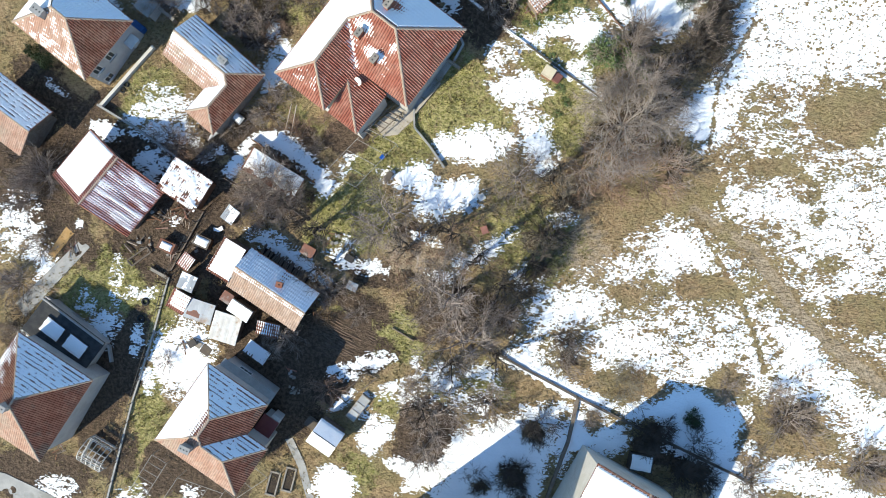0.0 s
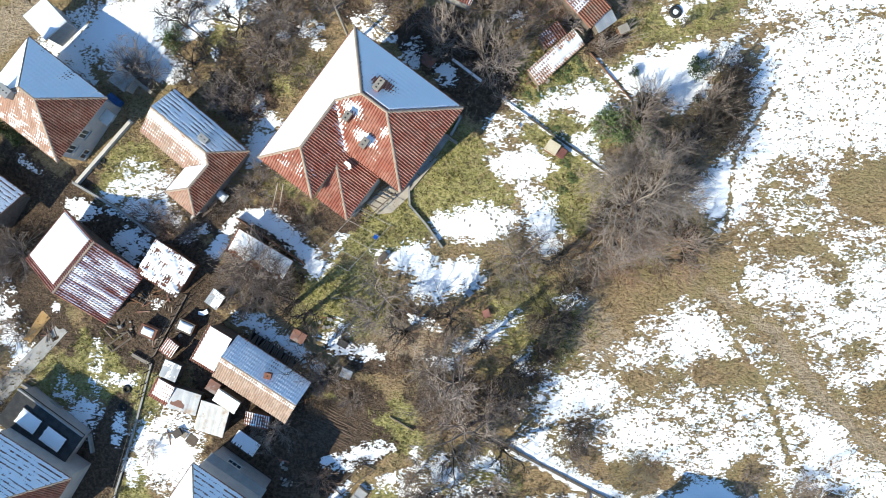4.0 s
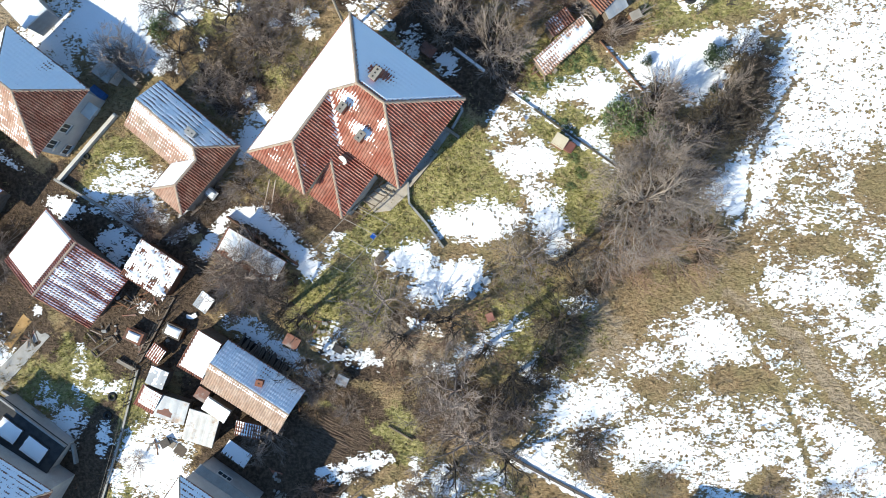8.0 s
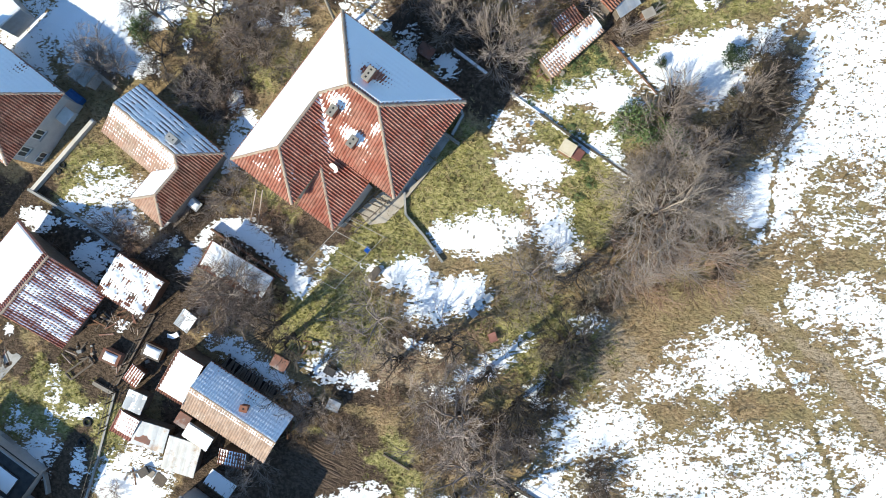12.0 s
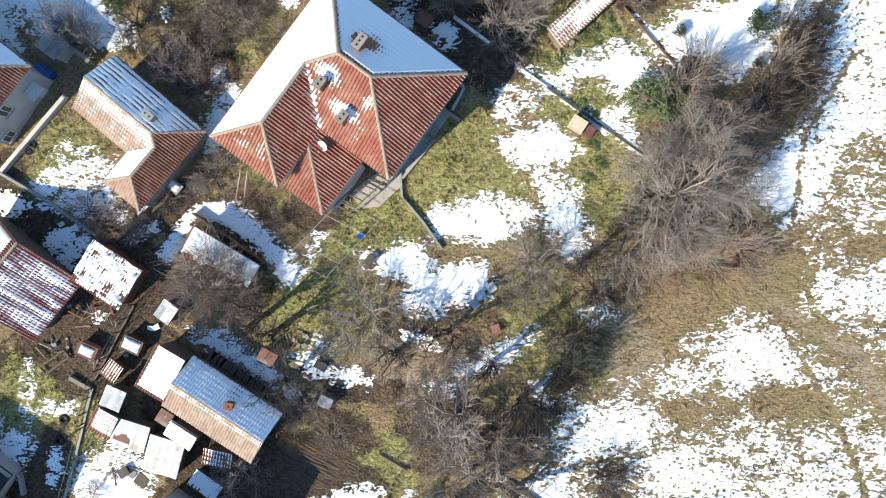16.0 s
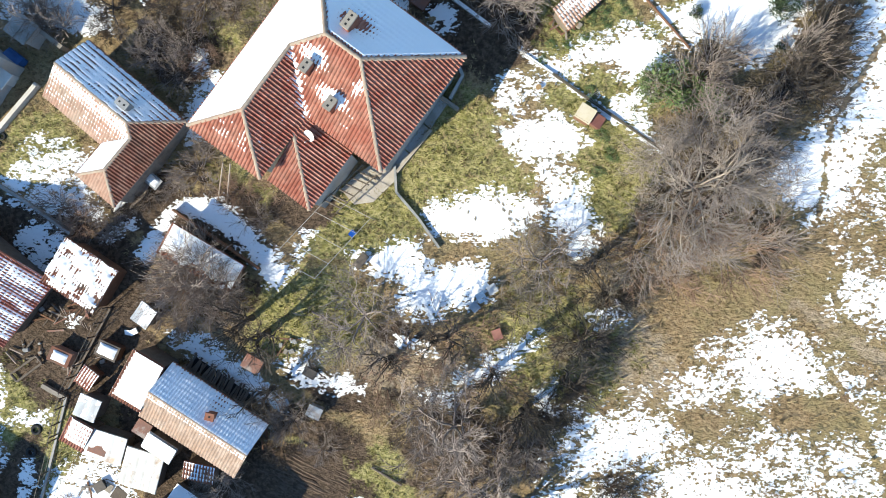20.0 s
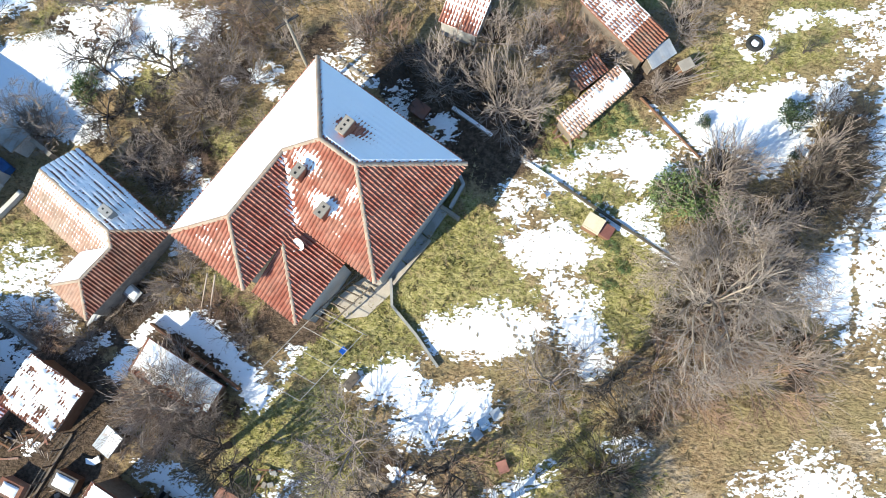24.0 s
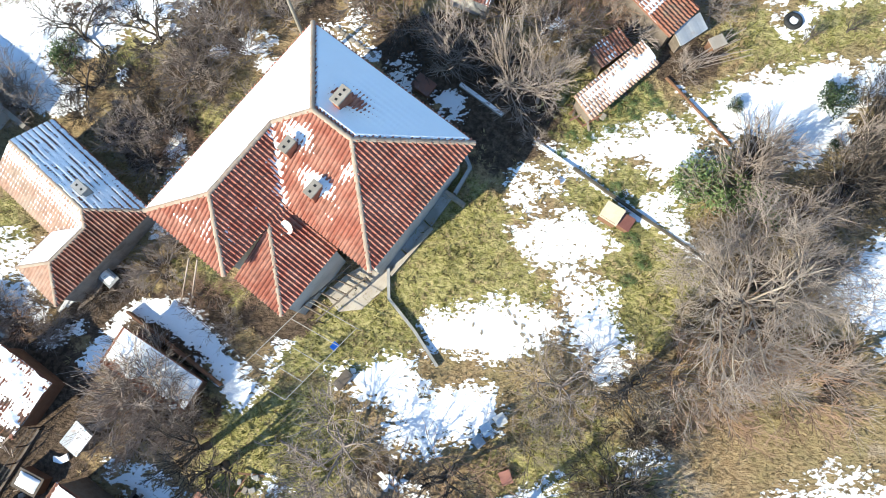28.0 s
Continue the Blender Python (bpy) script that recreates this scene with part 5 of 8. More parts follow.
# ---- plants ----
def grow(limbs, twigs, p, d, length, r, level, rng, spread, lift, fill, fine, crook):
    """One crooked branch and, from it, its finer ones; fine is the thinnest twig's radius."""
    n = (3, 4, 6, 7)[min(level, 3)]
    pts, radii = [p.copy()], [r]
    bend = Vector((0.0, 0.0, 0.0))
    for i in range(n):
        bend = bend * 0.45 + Vector((rng.gauss(0, crook), rng.gauss(0, crook), rng.gauss(0, crook * 0.5) + lift * 0.06))
        d = (d + bend).normalized()
        p = p + d * length / n
        pts.append(p.copy())
        radii.append(max(fine, r * (1 - 0.62 * (i + 1) / n)))
    geo = limbs if level > 1 else twigs
    geo.tube(pts, radii, 5 if level > 2 else 4 if level > 1 else 3, cap=False)
    if level == 0:
        return
    count = fill[0] + rng.choice((0, 1)) if level > 1 else fill[1] + rng.choice((0, 1, 2))
    for i in range(count):
        k = 0.22 + 0.78 * (i + rng.random()) / count
        j = min(n - 1, int(k * n))
        q = pts[j].lerp(pts[j + 1], k * n - j)
        axis = (pts[j + 1] - pts[j]).normalized()
        turn = axis.orthogonal().normalized()
        turn.rotate(Matrix.Rotation(rng.uniform(0, 2 * math.pi), 3, axis))
        a = radians(rng.uniform(20, 54)) * spread
        side = axis * math.cos(a) + turn * math.sin(a)
        side.z = side.z * 0.8 + 0.12 * lift
        grow(limbs, twigs, q, side.normalized(), length * rng.uniform(0.45, 0.8) * (1.15 - 0.35 * k), max(fine * 1.25, radii[j] * 0.6), level - 1, rng, spread, lift, fill, fine, crook)


def bare_plant(name, seed, stems, trunk, lean, level, bark, twig, label, category, spread=1.0, lift=0.5, thick=1.0, fill=(5, 6), fine=0.0052, crook=0.2):
    """A leafless tree or shrub of one metre's reach and height, to be scaled: trunk with limbs, and a crown of twigs."""
    def build(reach):
        rng = random.Random(seed)
        limbs, twigs = Geo(), Geo()
        if trunk:
            limbs.tube([(0, 0, -0.05), (0.01, 0, trunk * 0.5), (0.0, 0.02, trunk)], [0.05 * thick, 0.038 * thick, 0.032 * thick], 8, cap=False)
        for i in range(stems):
            a = 2 * math.pi * (i + rng.uniform(-0.3, 0.3)) / stems
            t = radians(lean * rng.uniform(0.3, 1.15))
            d = Vector((math.cos(a) * math.sin(t), math.sin(a) * math.sin(t), math.cos(t)))
            start = Vector((0.0, 0.0, trunk * rng.uniform(0.6, 1.0))) if trunk else Vector((0.08 * math.cos(a), 0.08 * math.sin(a), -0.02))
            grow(limbs, twigs, start, d, reach * rng.uniform(0.45, 0.85), (0.02 if trunk else 0.012) * thick, level, rng, spread, lift, fill, fine, crook)
        return limbs, twigs
    _, twigs = build(1.0)
    r = np.percentile(np.hypot(*np.array(twigs.v)[:, :2].T), 93)
    limbs, twigs = build(1.0 / r)
    top = np.percentile(np.array(twigs.v)[:, 2], 99)
    for g in (limbs, twigs):
        g.v = [(x, y, z / top if z > 0 else z) for x, y, z in g.v]
    ob = thing(name, 0, 0, -50, 0, label, category)
    part("trunk" if trunk else "stem", limbs, bark, ob, smooth=True)
    part("crown", twigs, twig, ob, "bare fine twigs")
    return ob


def leafy_plant(name, seed, material, label, category, count=1500, flat_top=0.8):
    """An evergreen bush: short stems and many small leaf sprays in uneven clumps."""
    rng = random.Random(seed)
    stems, leaves = Geo(), Geo()
    clumps = []
    for i in range(16):
        a, r = rng.uniform(0, 6.28), math.sqrt(rng.random()) * 0.85
        c = Vector((math.cos(a) * r, math.sin(a) * r, flat_top * (1.0 - 0.65 * r * r) * rng.uniform(0.6, 1.0)))
        clumps.append(c)
        stems.tube([(0, 0, -0.1), c * 0.5, c], [0.04, 0.025, 0.012], 4, cap=False)
    for i in range(count):
        c = rng.choice(clumps)
        v = Vector((rng.gauss(0, 1), rng.gauss(0, 1), rng.gauss(0.3, 0.8))).normalized()
        p = c + v * rng.uniform(0.12, 0.34)
        s = Vector((rng.gauss(0, 1), rng.gauss(0, 1), rng.gauss(0, 0.6))).normalized() * rng.uniform(0.05, 0.10)
        w = s.cross(v).normalized() * s.length * 0.45
        leaves.poly([p, p + s * 0.5 + w, p + s * 1.2 + v * 0.02, p + s * 0.5 - w])
    ob = thing(name, 0, 0, -50, 0, label, category)
    part("stem", stems, BARK, ob)
    part("foliage", leaves, material, ob)
    return ob


KINDS = {
    "tree": [bare_plant("tree", k, 6, 0.3, 66, 3, LIMB, TWIG, "leafless grey-brown fruit tree with a spreading crown", "tree", 1.0, 0.4, 1.1, (4, 5), 0.0036, 0.17) for k in (3, 4, 5)],
    "tall": [bare_plant("tree", k, 4, 0.45, 34, 3, TWIG_DARK, TWIG_DARK, "slender dark leafless tree with upright limbs", "tree", 0.8, 0.8, 3.0, (4, 4), 0.0052, 0.14) for k in (7, 8)],
    "thicket": [bare_plant("shrub", 25, 30, 0, 60, 2, LIMB, TWIG, "broad leafless thicket over the shed", "shrub", 0.9, 0.7, 1.4, (5, 7), 0.0042, 0.13)],
    "thorn": [bare_plant("tree", k, 5, 0.2, 70, 3, TWIG_DARK, TWIG_DARK, "leafless dark plum tree with crooked limbs", "tree", 1.0, 0.3, 1.5, (4, 4), 0.0055) for k in (13, 14)],
    "big": [bare_plant("tree", 11, 13, 0.25, 78, 3, TWIG_LIGHT, TWIG_PALE, "large leafless pale-barked tree at the field's edge", "tree", 1.0, 0.4, 0.82, (6, 8), 0.0017, 0.22)],
    "bush": [bare_plant("shrub", k, 15, 0, 64, 2, LIMB, TWIG, "leafless grey-brown shrub with dense twigs", "shrub", 0.9, 0.7, 1.5, (4, 6), 0.0046, 0.13) for k in (21, 22, 23, 24)],
    "red": [bare_plant("shrub", k, 16, 0, 62, 2, LIMB, TWIG_RED, "leafless reddish-brown shrub with thin twigs", "shrub", 0.9, 0.7, 1.1, (4, 6), 0.0044, 0.13) for k in (31, 32)],
    "thin": [bare_plant("shrub", k, 8, 0, 62, 2, TWIG_RED, TWIG_RED, "thin leafless brown saplings over bare soil", "shrub", 0.9, 0.7, 1.2, (3, 3)) for k in (33,)],
    "pale": [bare_plant("shrub", k, 16, 0, 62, 2, LIMB, TWIG, "leafless pale grey shrub with dense twigs", "shrub", 0.85, 0.7, 1.0, (5, 7), 0.0042, 0.13) for k in (35, 36)],
    "olive": [bare_plant("shrub", k, 13, 0, 64, 2, TWIG_OLIVE, TWIG_OLIVE, "leafless olive-brown shrub over rough grass", "shrub", 1.0, 0.6, 1.0, (4, 6), 0.0046, 0.14) for k in (41, 42)],
    "dark": [bare_plant("shrub", k, 15, 0, 64, 2, TWIG_DARK, TWIG_DARK, "leafless dark thorny shrub with tangled twigs", "shrub", 1.0, 0.6, 1.2, (4, 5), 0.005, 0.16) for k in (51, 52)],
    "scrub": [bare_plant("shrub", 55, 22, 0, 66, 2, TWIG_DARK, TWIG_DARK, "dense near-black leafless scrub on the snowy plot", "shrub", 1.0, 0.6, 1.2, (5, 7), 0.0075, 0.18)],
    "conifer": [leafy_plant("evergreen_bush", 61, NEEDLE, "small dark evergreen bush in the garden", "bush")],
    "leafy": [leafy_plant("green_bush", 62, LEAF, "low green leafy bush by the fence", "bush", 1400, 0.6)],
}
PROTOS = {k: list(v) for k, v in KINDS.items()}
PLACED = [0]


def plant(kind, x, y, r, h):
    """Sets a plant with that reach and height on the ground."""
    n = PLACED[0]
    PLACED[0] += 1
    rng = random.Random(1000 + n)
    src = PROTOS[kind][n % len(PROTOS[kind])]
    m = Matrix.Translation(at(x, y, -0.05)) @ pose(0, 0, 0, 0, 0, rng.uniform(0, 360)) @ Matrix.Diagonal((r, r * rng.uniform(0.88, 1.1), h, 1))
    if src.location.z < -40:
        src.matrix_basis = m
        return src
    return copy_thing(src, m @ Matrix.Diagonal((*[1 / v for v in src.scale], 1)))


plant("big", 15.7, 10.9, 5.13, 6.5)
plant("bush", 20.0, 7.5, 2.56, 3.2)
plant("bush", 18.4, 14.8, 2.61, 4)
plant("dark", 21.5, 17.2, 2.58, 3.5)
plant("dark", 22.9, 19.2, 1.92, 3)
plant("bush", 16.5, 17.6, 2.20, 3.5)
plant("red", 12.7, 7.2, 2.81, 3.5)
plant("red", 15.0, 5.8, 2.63, 3)
plant("red", 18.2, 6.6, 2.77, 3)
plant("tree", 6.7, 6.5, 2.87, 4)
plant("olive", 6.2, 5.9, 2.3, 2.6)
plant("dark", 9.7, 1.3, 2.87, 3.6)
plant("dark", 8.9, -1.9, 1.71, 2.4)
plant("tree", 0.9, -4.4, 4.06, 5)
plant("bush", 3.8, -6.3, 2.65, 3.5)
plant("bush", -1.0, -3.6, 2.45, 3.5)
plant("thin", -2.0, 0.2, 2.97, 2.4)
plant("thin", 1.2, 1.7, 2.92, 2.4)
plant("tree", -4.9, 3.1, 3.2, 4.6)
plant("tree", -6.6, 0.9, 2.3, 3.6)
plant("thicket", -16.7, 5.9, 3.03, 4.3)
plant("bush", -17.3, 3.2, 2.19, 3)
plant("red", -16.8, 6.5, 2.37, 2.4)
plant("bush", -11.1, -3.9, 1.96, 2.5)
plant("tree", -27.0, 24.2, 2.30, 3.5)
plant("bush", -4.2, 28.1, 2.48, 2.4)
plant("red", -2.2, 27.4, 2.46, 1.9)
plant("pale", 0.9, 24.8, 2.51, 3.5)
plant("pale", 4.3, 23.1, 2.86, 5)
plant("tree", 5.5, 22.0, 2.20, 5)
plant("pale", 6.5, 26.5, 2.30, 2.4)
plant("red", 8.1, 26.8, 2.28, 2.2)
plant("bush", 10.0, 26.0, 1.94, 2.1)
plant("bush", 3.9, 27.4, 2.34, 2.4)
plant("pale", 15.2, 27.4, 1.88, 2.1)
plant("bush", 5.4, 19.8, 0.72, 1.2)
plant("red", 9.9, 27.9, 1.96, 1.7)
plant("bush", 13.5, 23.6, 1.14, 1.4)
plant("conifer", 20.9, 21.5, 1.15, 1.5)
plant("conifer", 16.0, 21.5, 0.53, 0.8)
plant("conifer", 21.0, 19.2, 0.45, 0.6)
plant("leafy", 14.9, 17.1, 2.0, 2.0)
plant("leafy", 13.5, 17.3, 1.3, 1.3)
plant("leafy", 16.7, 16.1, 1.5, 1.7)
plant("dark", 23.7, 19.9, 2.03, 2.1)
plant("bush", 21.7, 18.8, 2.01, 3.5)
plant("bush", 17.1, 18.4, 2.38, 3.5)
plant("bush", 11.2, -9.9, 2.01, 2)
plant("thin", 25.3, -2.3, 0.7, 2.2)
plant("thin", 17.7, -11.5, 0.8, 2.4)
plant("thin", 20.9, -8.4, 0.5, 1.6)
plant("thin", 29.0, -10.1, 0.5, 1.2)
plant("thin", 32.1, -11.1, 1.1, 2)
plant("scrub", 18.7, -17.5, 1.7, 1.8)
plant("scrub", 20.4, -16.6, 1.2, 1.5)
plant("scrub", 22.0, -20.6, 1.9, 1.8)
plant("scrub", 24.0, -21.3, 1.6, 1.6)
plant("scrub", 22.9, -15.8, 0.9, 1.2)
plant("scrub", 8.3, -17.3, 1.5, 1.8)
plant("scrub", 6.5, -21.5, 1.7, 1.8)
plant("scrub", 7.3, -23.2, 1.3, 1.4)
plant("scrub", 3.6, -22.9, 1, 1.2)
plant("olive", 16.9, -12.5, 2.63, 0.7)
plant("olive", 16.8, -11.6, 2.00, 0.9)
plant("dark", 11.1, -8.7, 2.01, 2)
plant("bush", 31.2, -15.2, 3.28, 2)
plant("bush", 29.9, -13.0, 1.89, 1.5)
plant("bush", 25.6, -12.6, 1.45, 1.2)
plant("dark", 9.2, -16.7, 2.05, 2)
plant("dark", 6.4, -20.9, 1.68, 1.6)
plant("dark", 3.0, -21.9, 1.34, 1.5)
plant("bush", 4.0, -14.3, 2.58, 3)
plant("tree", -0.7, -15.8, 3.64, 4)
plant("tree", -2.8, -13.0, 2.63, 3.5)
plant("bush", -1.8, -19.6, 2.39, 3)
plant("dark", 19.8, -17.4, 1.87, 2)
plant("conifer", 22.8, -15.4, 1.07, 1.5)
plant("dark", 23.2, -18.2, 2.43, 2.2)
plant("bush", 13.7, -15.6, 1.42, 1.5)
plant("bush", 27.7, -21.2, 2.40, 2)
plant("bush", 37.5, -19.3, 2.53, 2)
plant("red", -11.3, -13.5, 1.99, 1.8)
plant("tree", -15.2, -8.5, 1.98, 3)
plant("red", -27.6, -11.1, 1.30, 1.2)
plant("bush", -39.6, 7.2, 2.47, 3)
plant("bush", -41.6, 5.0, 2.38, 3)
plant("bush", -42.9, -3.3, 2.74, 2.5)
plant("bush", -40.5, 0.1, 1.81, 2)
plant("conifer", -38.3, 18.2, 0.93, 2.5)
plant("conifer", -39.4, 19.0, 0.81, 2.5)
plant("bush", -16.9, 6.8, 2.70, 4)
plant("bush", -10.3, -4.2, 1.84, 2.5)
plant("tree", 1.8, -8.6, 4.02, 5)
plant("dark", 10.9, 4.4, 2.31, 3)
plant("bush", 5.8, -6.3, 2.41, 3)
plant("bush", -20.4, 11.7, 1.60, 1.5)
plant("bush", -16.5, 13.1, 2.03, 2)
plant("red", -10.9, 12.0, 1.46, 1.2)
plant("red", -13.5, 11.5, 1.49, 1.2)
plant("bush", -22.9, 9.5, 1.4, 1.1)
plant("red", -25.3, 9.7, 1.50, 1)
plant("bush", -39.8, 7.8, 2.55, 2.5)
plant("red", -35.7, 5.0, 1.19, 1.2)
plant("tall", -12.9, 2.9, 1.85, 6)
plant("tall", -3.3, 0.1, 1.79, 5.5)
plant("tall", 0.8, -10.7, 2.03, 5)
plant("tall", 3.5, -0.7, 1.56, 6)
plant("tall", 5.4, -3.4, 1.55, 6)
plant("red", -20.9, 29.5, 1.90, 1.6)
plant("thorn", -22.0, 27.3, 2.56, 3.2)
plant("thorn", -17.1, 27.0, 2.36, 3.4)
plant("pale", -13.6, 27.8, 2.63, 3)
plant("pale", -11.7, 26.2, 2.05, 2.6)
plant("bush", -15.4, 24.6, 2.37, 2.4)
plant("bush", -13.4, 23.6, 1.91, 2)
plant("leafy", -23.2, 26.4, 1.34, 1.4)
plant("thorn", -21.7, 24.2, 2.31, 2.6)
plant("bush", -16.7, 21.6, 2.14, 2)
plant("red", -15.6, 20.5, 1.41, 1.5)
plant("bush", -18.9, 22.3, 1.56, 1.6)
plant("dark", -17.0, 20.0, 1.56, 2)
plant("bush", -11.1, 22.8, 1.50, 1.5)
plant("bush", -9.2, 28.0, 1.83, 2.4)
plant("dark", -12.3, 21.8, 0.99, 1.2)
plant("olive", -26.6, 30.6, 2.05, 0.8)
plant("bush", -27.2, 24.2, 1.58, 1.6)
plant("tall", 19.8, 24.9, 0.61, 1.8)
plant("tall", 21.9, 25.4, 0.54, 1.5)
plant("leafy", 8.9, 21.0, 0.46, 0.3)
plant("leafy", 9.8, 21.5, 0.52, 0.35)
plant("leafy", 10.6, 22.0, 0.49, 0.3)
plant("leafy", 11.4, 22.6, 0.49, 0.35)
plant("leafy", 10.7, 21.2, 0.46, 0.3)
plant("leafy", 8.4, 20.0, 0.46, 0.3)
plant("leafy", 7.4, 20.0, 0.43, 0.25)
plant("leafy", 9.4, 20.4, 0.39, 0.3)
plant("leafy", 11.9, 21.8, 0.39, 0.25)
plant("leafy", 12.7, 21.1, 0.32, 0.25)
plant("leafy", 6.8, 19.1, 0.39, 0.25)
plant("leafy", 9.8, 17.0, 0.52, 0.3)
plant("leafy", 10.5, 14.4, 0.57, 0.35)
plant("leafy", 11.1, 13.1, 0.57, 0.4)
plant("leafy", 10.3, 12.1, 0.51, 0.35)
plant("dark", 22.5, 16.8, 1.73, 2.5)
plant("dark", 23.8, 17.7, 1.43, 2.5)
plant("thicket", -14.9, 4.4, 2.34, 3.4)
plant("bush", -19.0, 4.8, 1.67, 2.2)
plant("bush", -27.1, 23.9, 2.16, 1.8)
plant("red", -11.8, 29.6, 1.69, 2)
plant("bush", -14.7, 25.7, 2.29, 2.4)
plant("bush", -19.3, 21.1, 2.13, 2.2)
plant("bush", -17.8, 19.7, 1.76, 2)
plant("bush", -26.9, 11.0, 1.52, 1.6)
plant("bush", -24.0, 10.9, 1.51, 1.4)
plant("dark", -1.5, 25.4, 2.09, 2.2)
plant("dark", 1.9, 24.3, 2.01, 2.5)
plant("bush", -15.0, 14.9, 1.55, 1.8)
plant("bush", -12.0, 9.7, 1.47, 1.2)
plant("tall", -11.8, 1.9, 2.19, 6)
plant("tall", 0.5, 1.6, 1.87, 5)
plant("tall", 10.0, 6.6, 1.97, 6)
plant("tall", 4.9, -10.1, 1.99, 5)
plant("tall", -11.6, -2.0, 1.79, 5)
plant("tall", -2.0, -15.2, 2.06, 5)
plant("dark", -43.0, -6.8, 1.85, 1.5)
plant("bush", -43.9, -8.5, 1.86, 1.8)
plant("olive", 10.9, 3.7, 2.54, 3.2)
plant("olive", 8.0, 0.5, 1.99, 2.6)
plant("dark", 7.3, -3.4, 2.30, 2.5)
plant("olive", 5.3, 3.4, 2.15, 2.4)
plant("tall", 8.2, -1.2, 1.84, 5)
plant("tall", 5.7, -3.1, 1.68, 5)
plant("thin", -4.0, -1.6, 2.52, 2)
plant("thin", 3.4, -1.0, 2.43, 2.2)
plant("dark", -11.3, -6.4, 1.37, 1.2)
plant("bush", -8.2, -6.3, 1.35, 1.2)
plant("red", 16.3, 8.1, 2.69, 3)
plant("bush", 19.3, 12.6, 2.42, 3)
plant("olive", 13.2, 10.5, 2.05, 2.6)
plant("bush", 20.5, 15.3, 1.84, 2.4)
plant("dark", 22.9, 21.5, 1.61, 2.2)
plant("dark", 24.1, 20.8, 1.45, 2.2)
plant("dark", 23.0, 17.7, 1.80, 2.4)
plant("dark", 23.6, 15.8, 1.60, 2.4)
plant("bush", -26.0, 23.3, 1.94, 1.8)
plant("dark", -22.6, 22.7, 1.55, 1.6)
plant("dark", -18.3, 24.4, 1.75, 1.8)
plant("dark", -13.7, 24.4, 1.72, 1.8)
plant("dark", -16.7, 22.1, 1.75, 1.8)
plant("bush", -25.9, 10.1, 1.44, 1)
plant("bush", -23.1, 8.9, 1.33, 1)
plant("dark", -20.4, 10.9, 1.22, 1)
plant("bush", -40.4, 7.4, 2.13, 1.8)
plant("dark", -41.8, 9.1, 1.78, 1.6)
plant("bush", -18.2, 12.2, 1.34, 1)
plant("bush", -32.7, 9.0, 1.26, 1)
plant("thin", -13.7, 11.8, 1.65, 1.2)
plant("dark", -7.6, -12.0, 1.20, 1)
plant("bush", 11.4, 31.0, 2.2, 2.4)
plant("red", 14.9, 33.0, 2.3, 2.2)
plant("tree", 2.8, 31.2, 2.8, 4.2)
plant("bush", -1.2, 31.0, 2.3, 2.5)
plant("pale", -9.4, 31.6, 2.4, 2.8)
plant("bush", -12.4, 30.6, 2.2, 2.4)
plant("red", -15.2, 31.0, 2.1, 2.0)
plant("tree", -22.6, 31.6, 2.7, 4.0)
plant("bush", -26.0, 33.4, 2.3, 2.6)
plant("dark", -30.6, 31.2, 2.2, 2.6)
plant("bush", 26.4, 30.8, 1.9, 2.2)
plant("dark", 28.4, 34.6, 2.0, 2.4)
plant("red", 20.8, 35.6, 2.3, 2.2)
plant("pale", 4.4, 36.4, 2.4, 2.6)
plant("bush", -8.6, 37.4, 2.4, 2.6)
plant("tree", -36.2, 32.8, 2.8, 4.2)


# ---- main house ----
def house_shade(u, w, n):
    """Snow that shows the tiles faintly, melted round the stack and off the eave."""
    near = math.exp(-(((u - 4.6) / 2.2) ** 2 + ((w - 2.2) / 1.4) ** 2))
    h = 0.172 + 0.01 * n - 0.012 * near * (math.cos(2 * math.pi * u / 0.215) + math.cos(2 * math.pi * w / 0.345))
    h -= 0.2 * math.exp(-(((u - 5.5) / 0.7) ** 2 + ((w - 2.75) / 0.5) ** 2))
    h -= 0.16 * math.exp(-(((u - 6.3) / 0.25) ** 2 + ((w - 3.0) / 0.4) ** 2))
    rim = min(10.4 - u - w * 0.865, u - w * 0.865) - 0.16 - 0.1 * noise.noise((u * 5.0, w * 5.0, 2.0))
    return min(h, 0.1 + rim) if w > 0.1 and w < 4.5 else -0.02


FINE += (house_shade,)


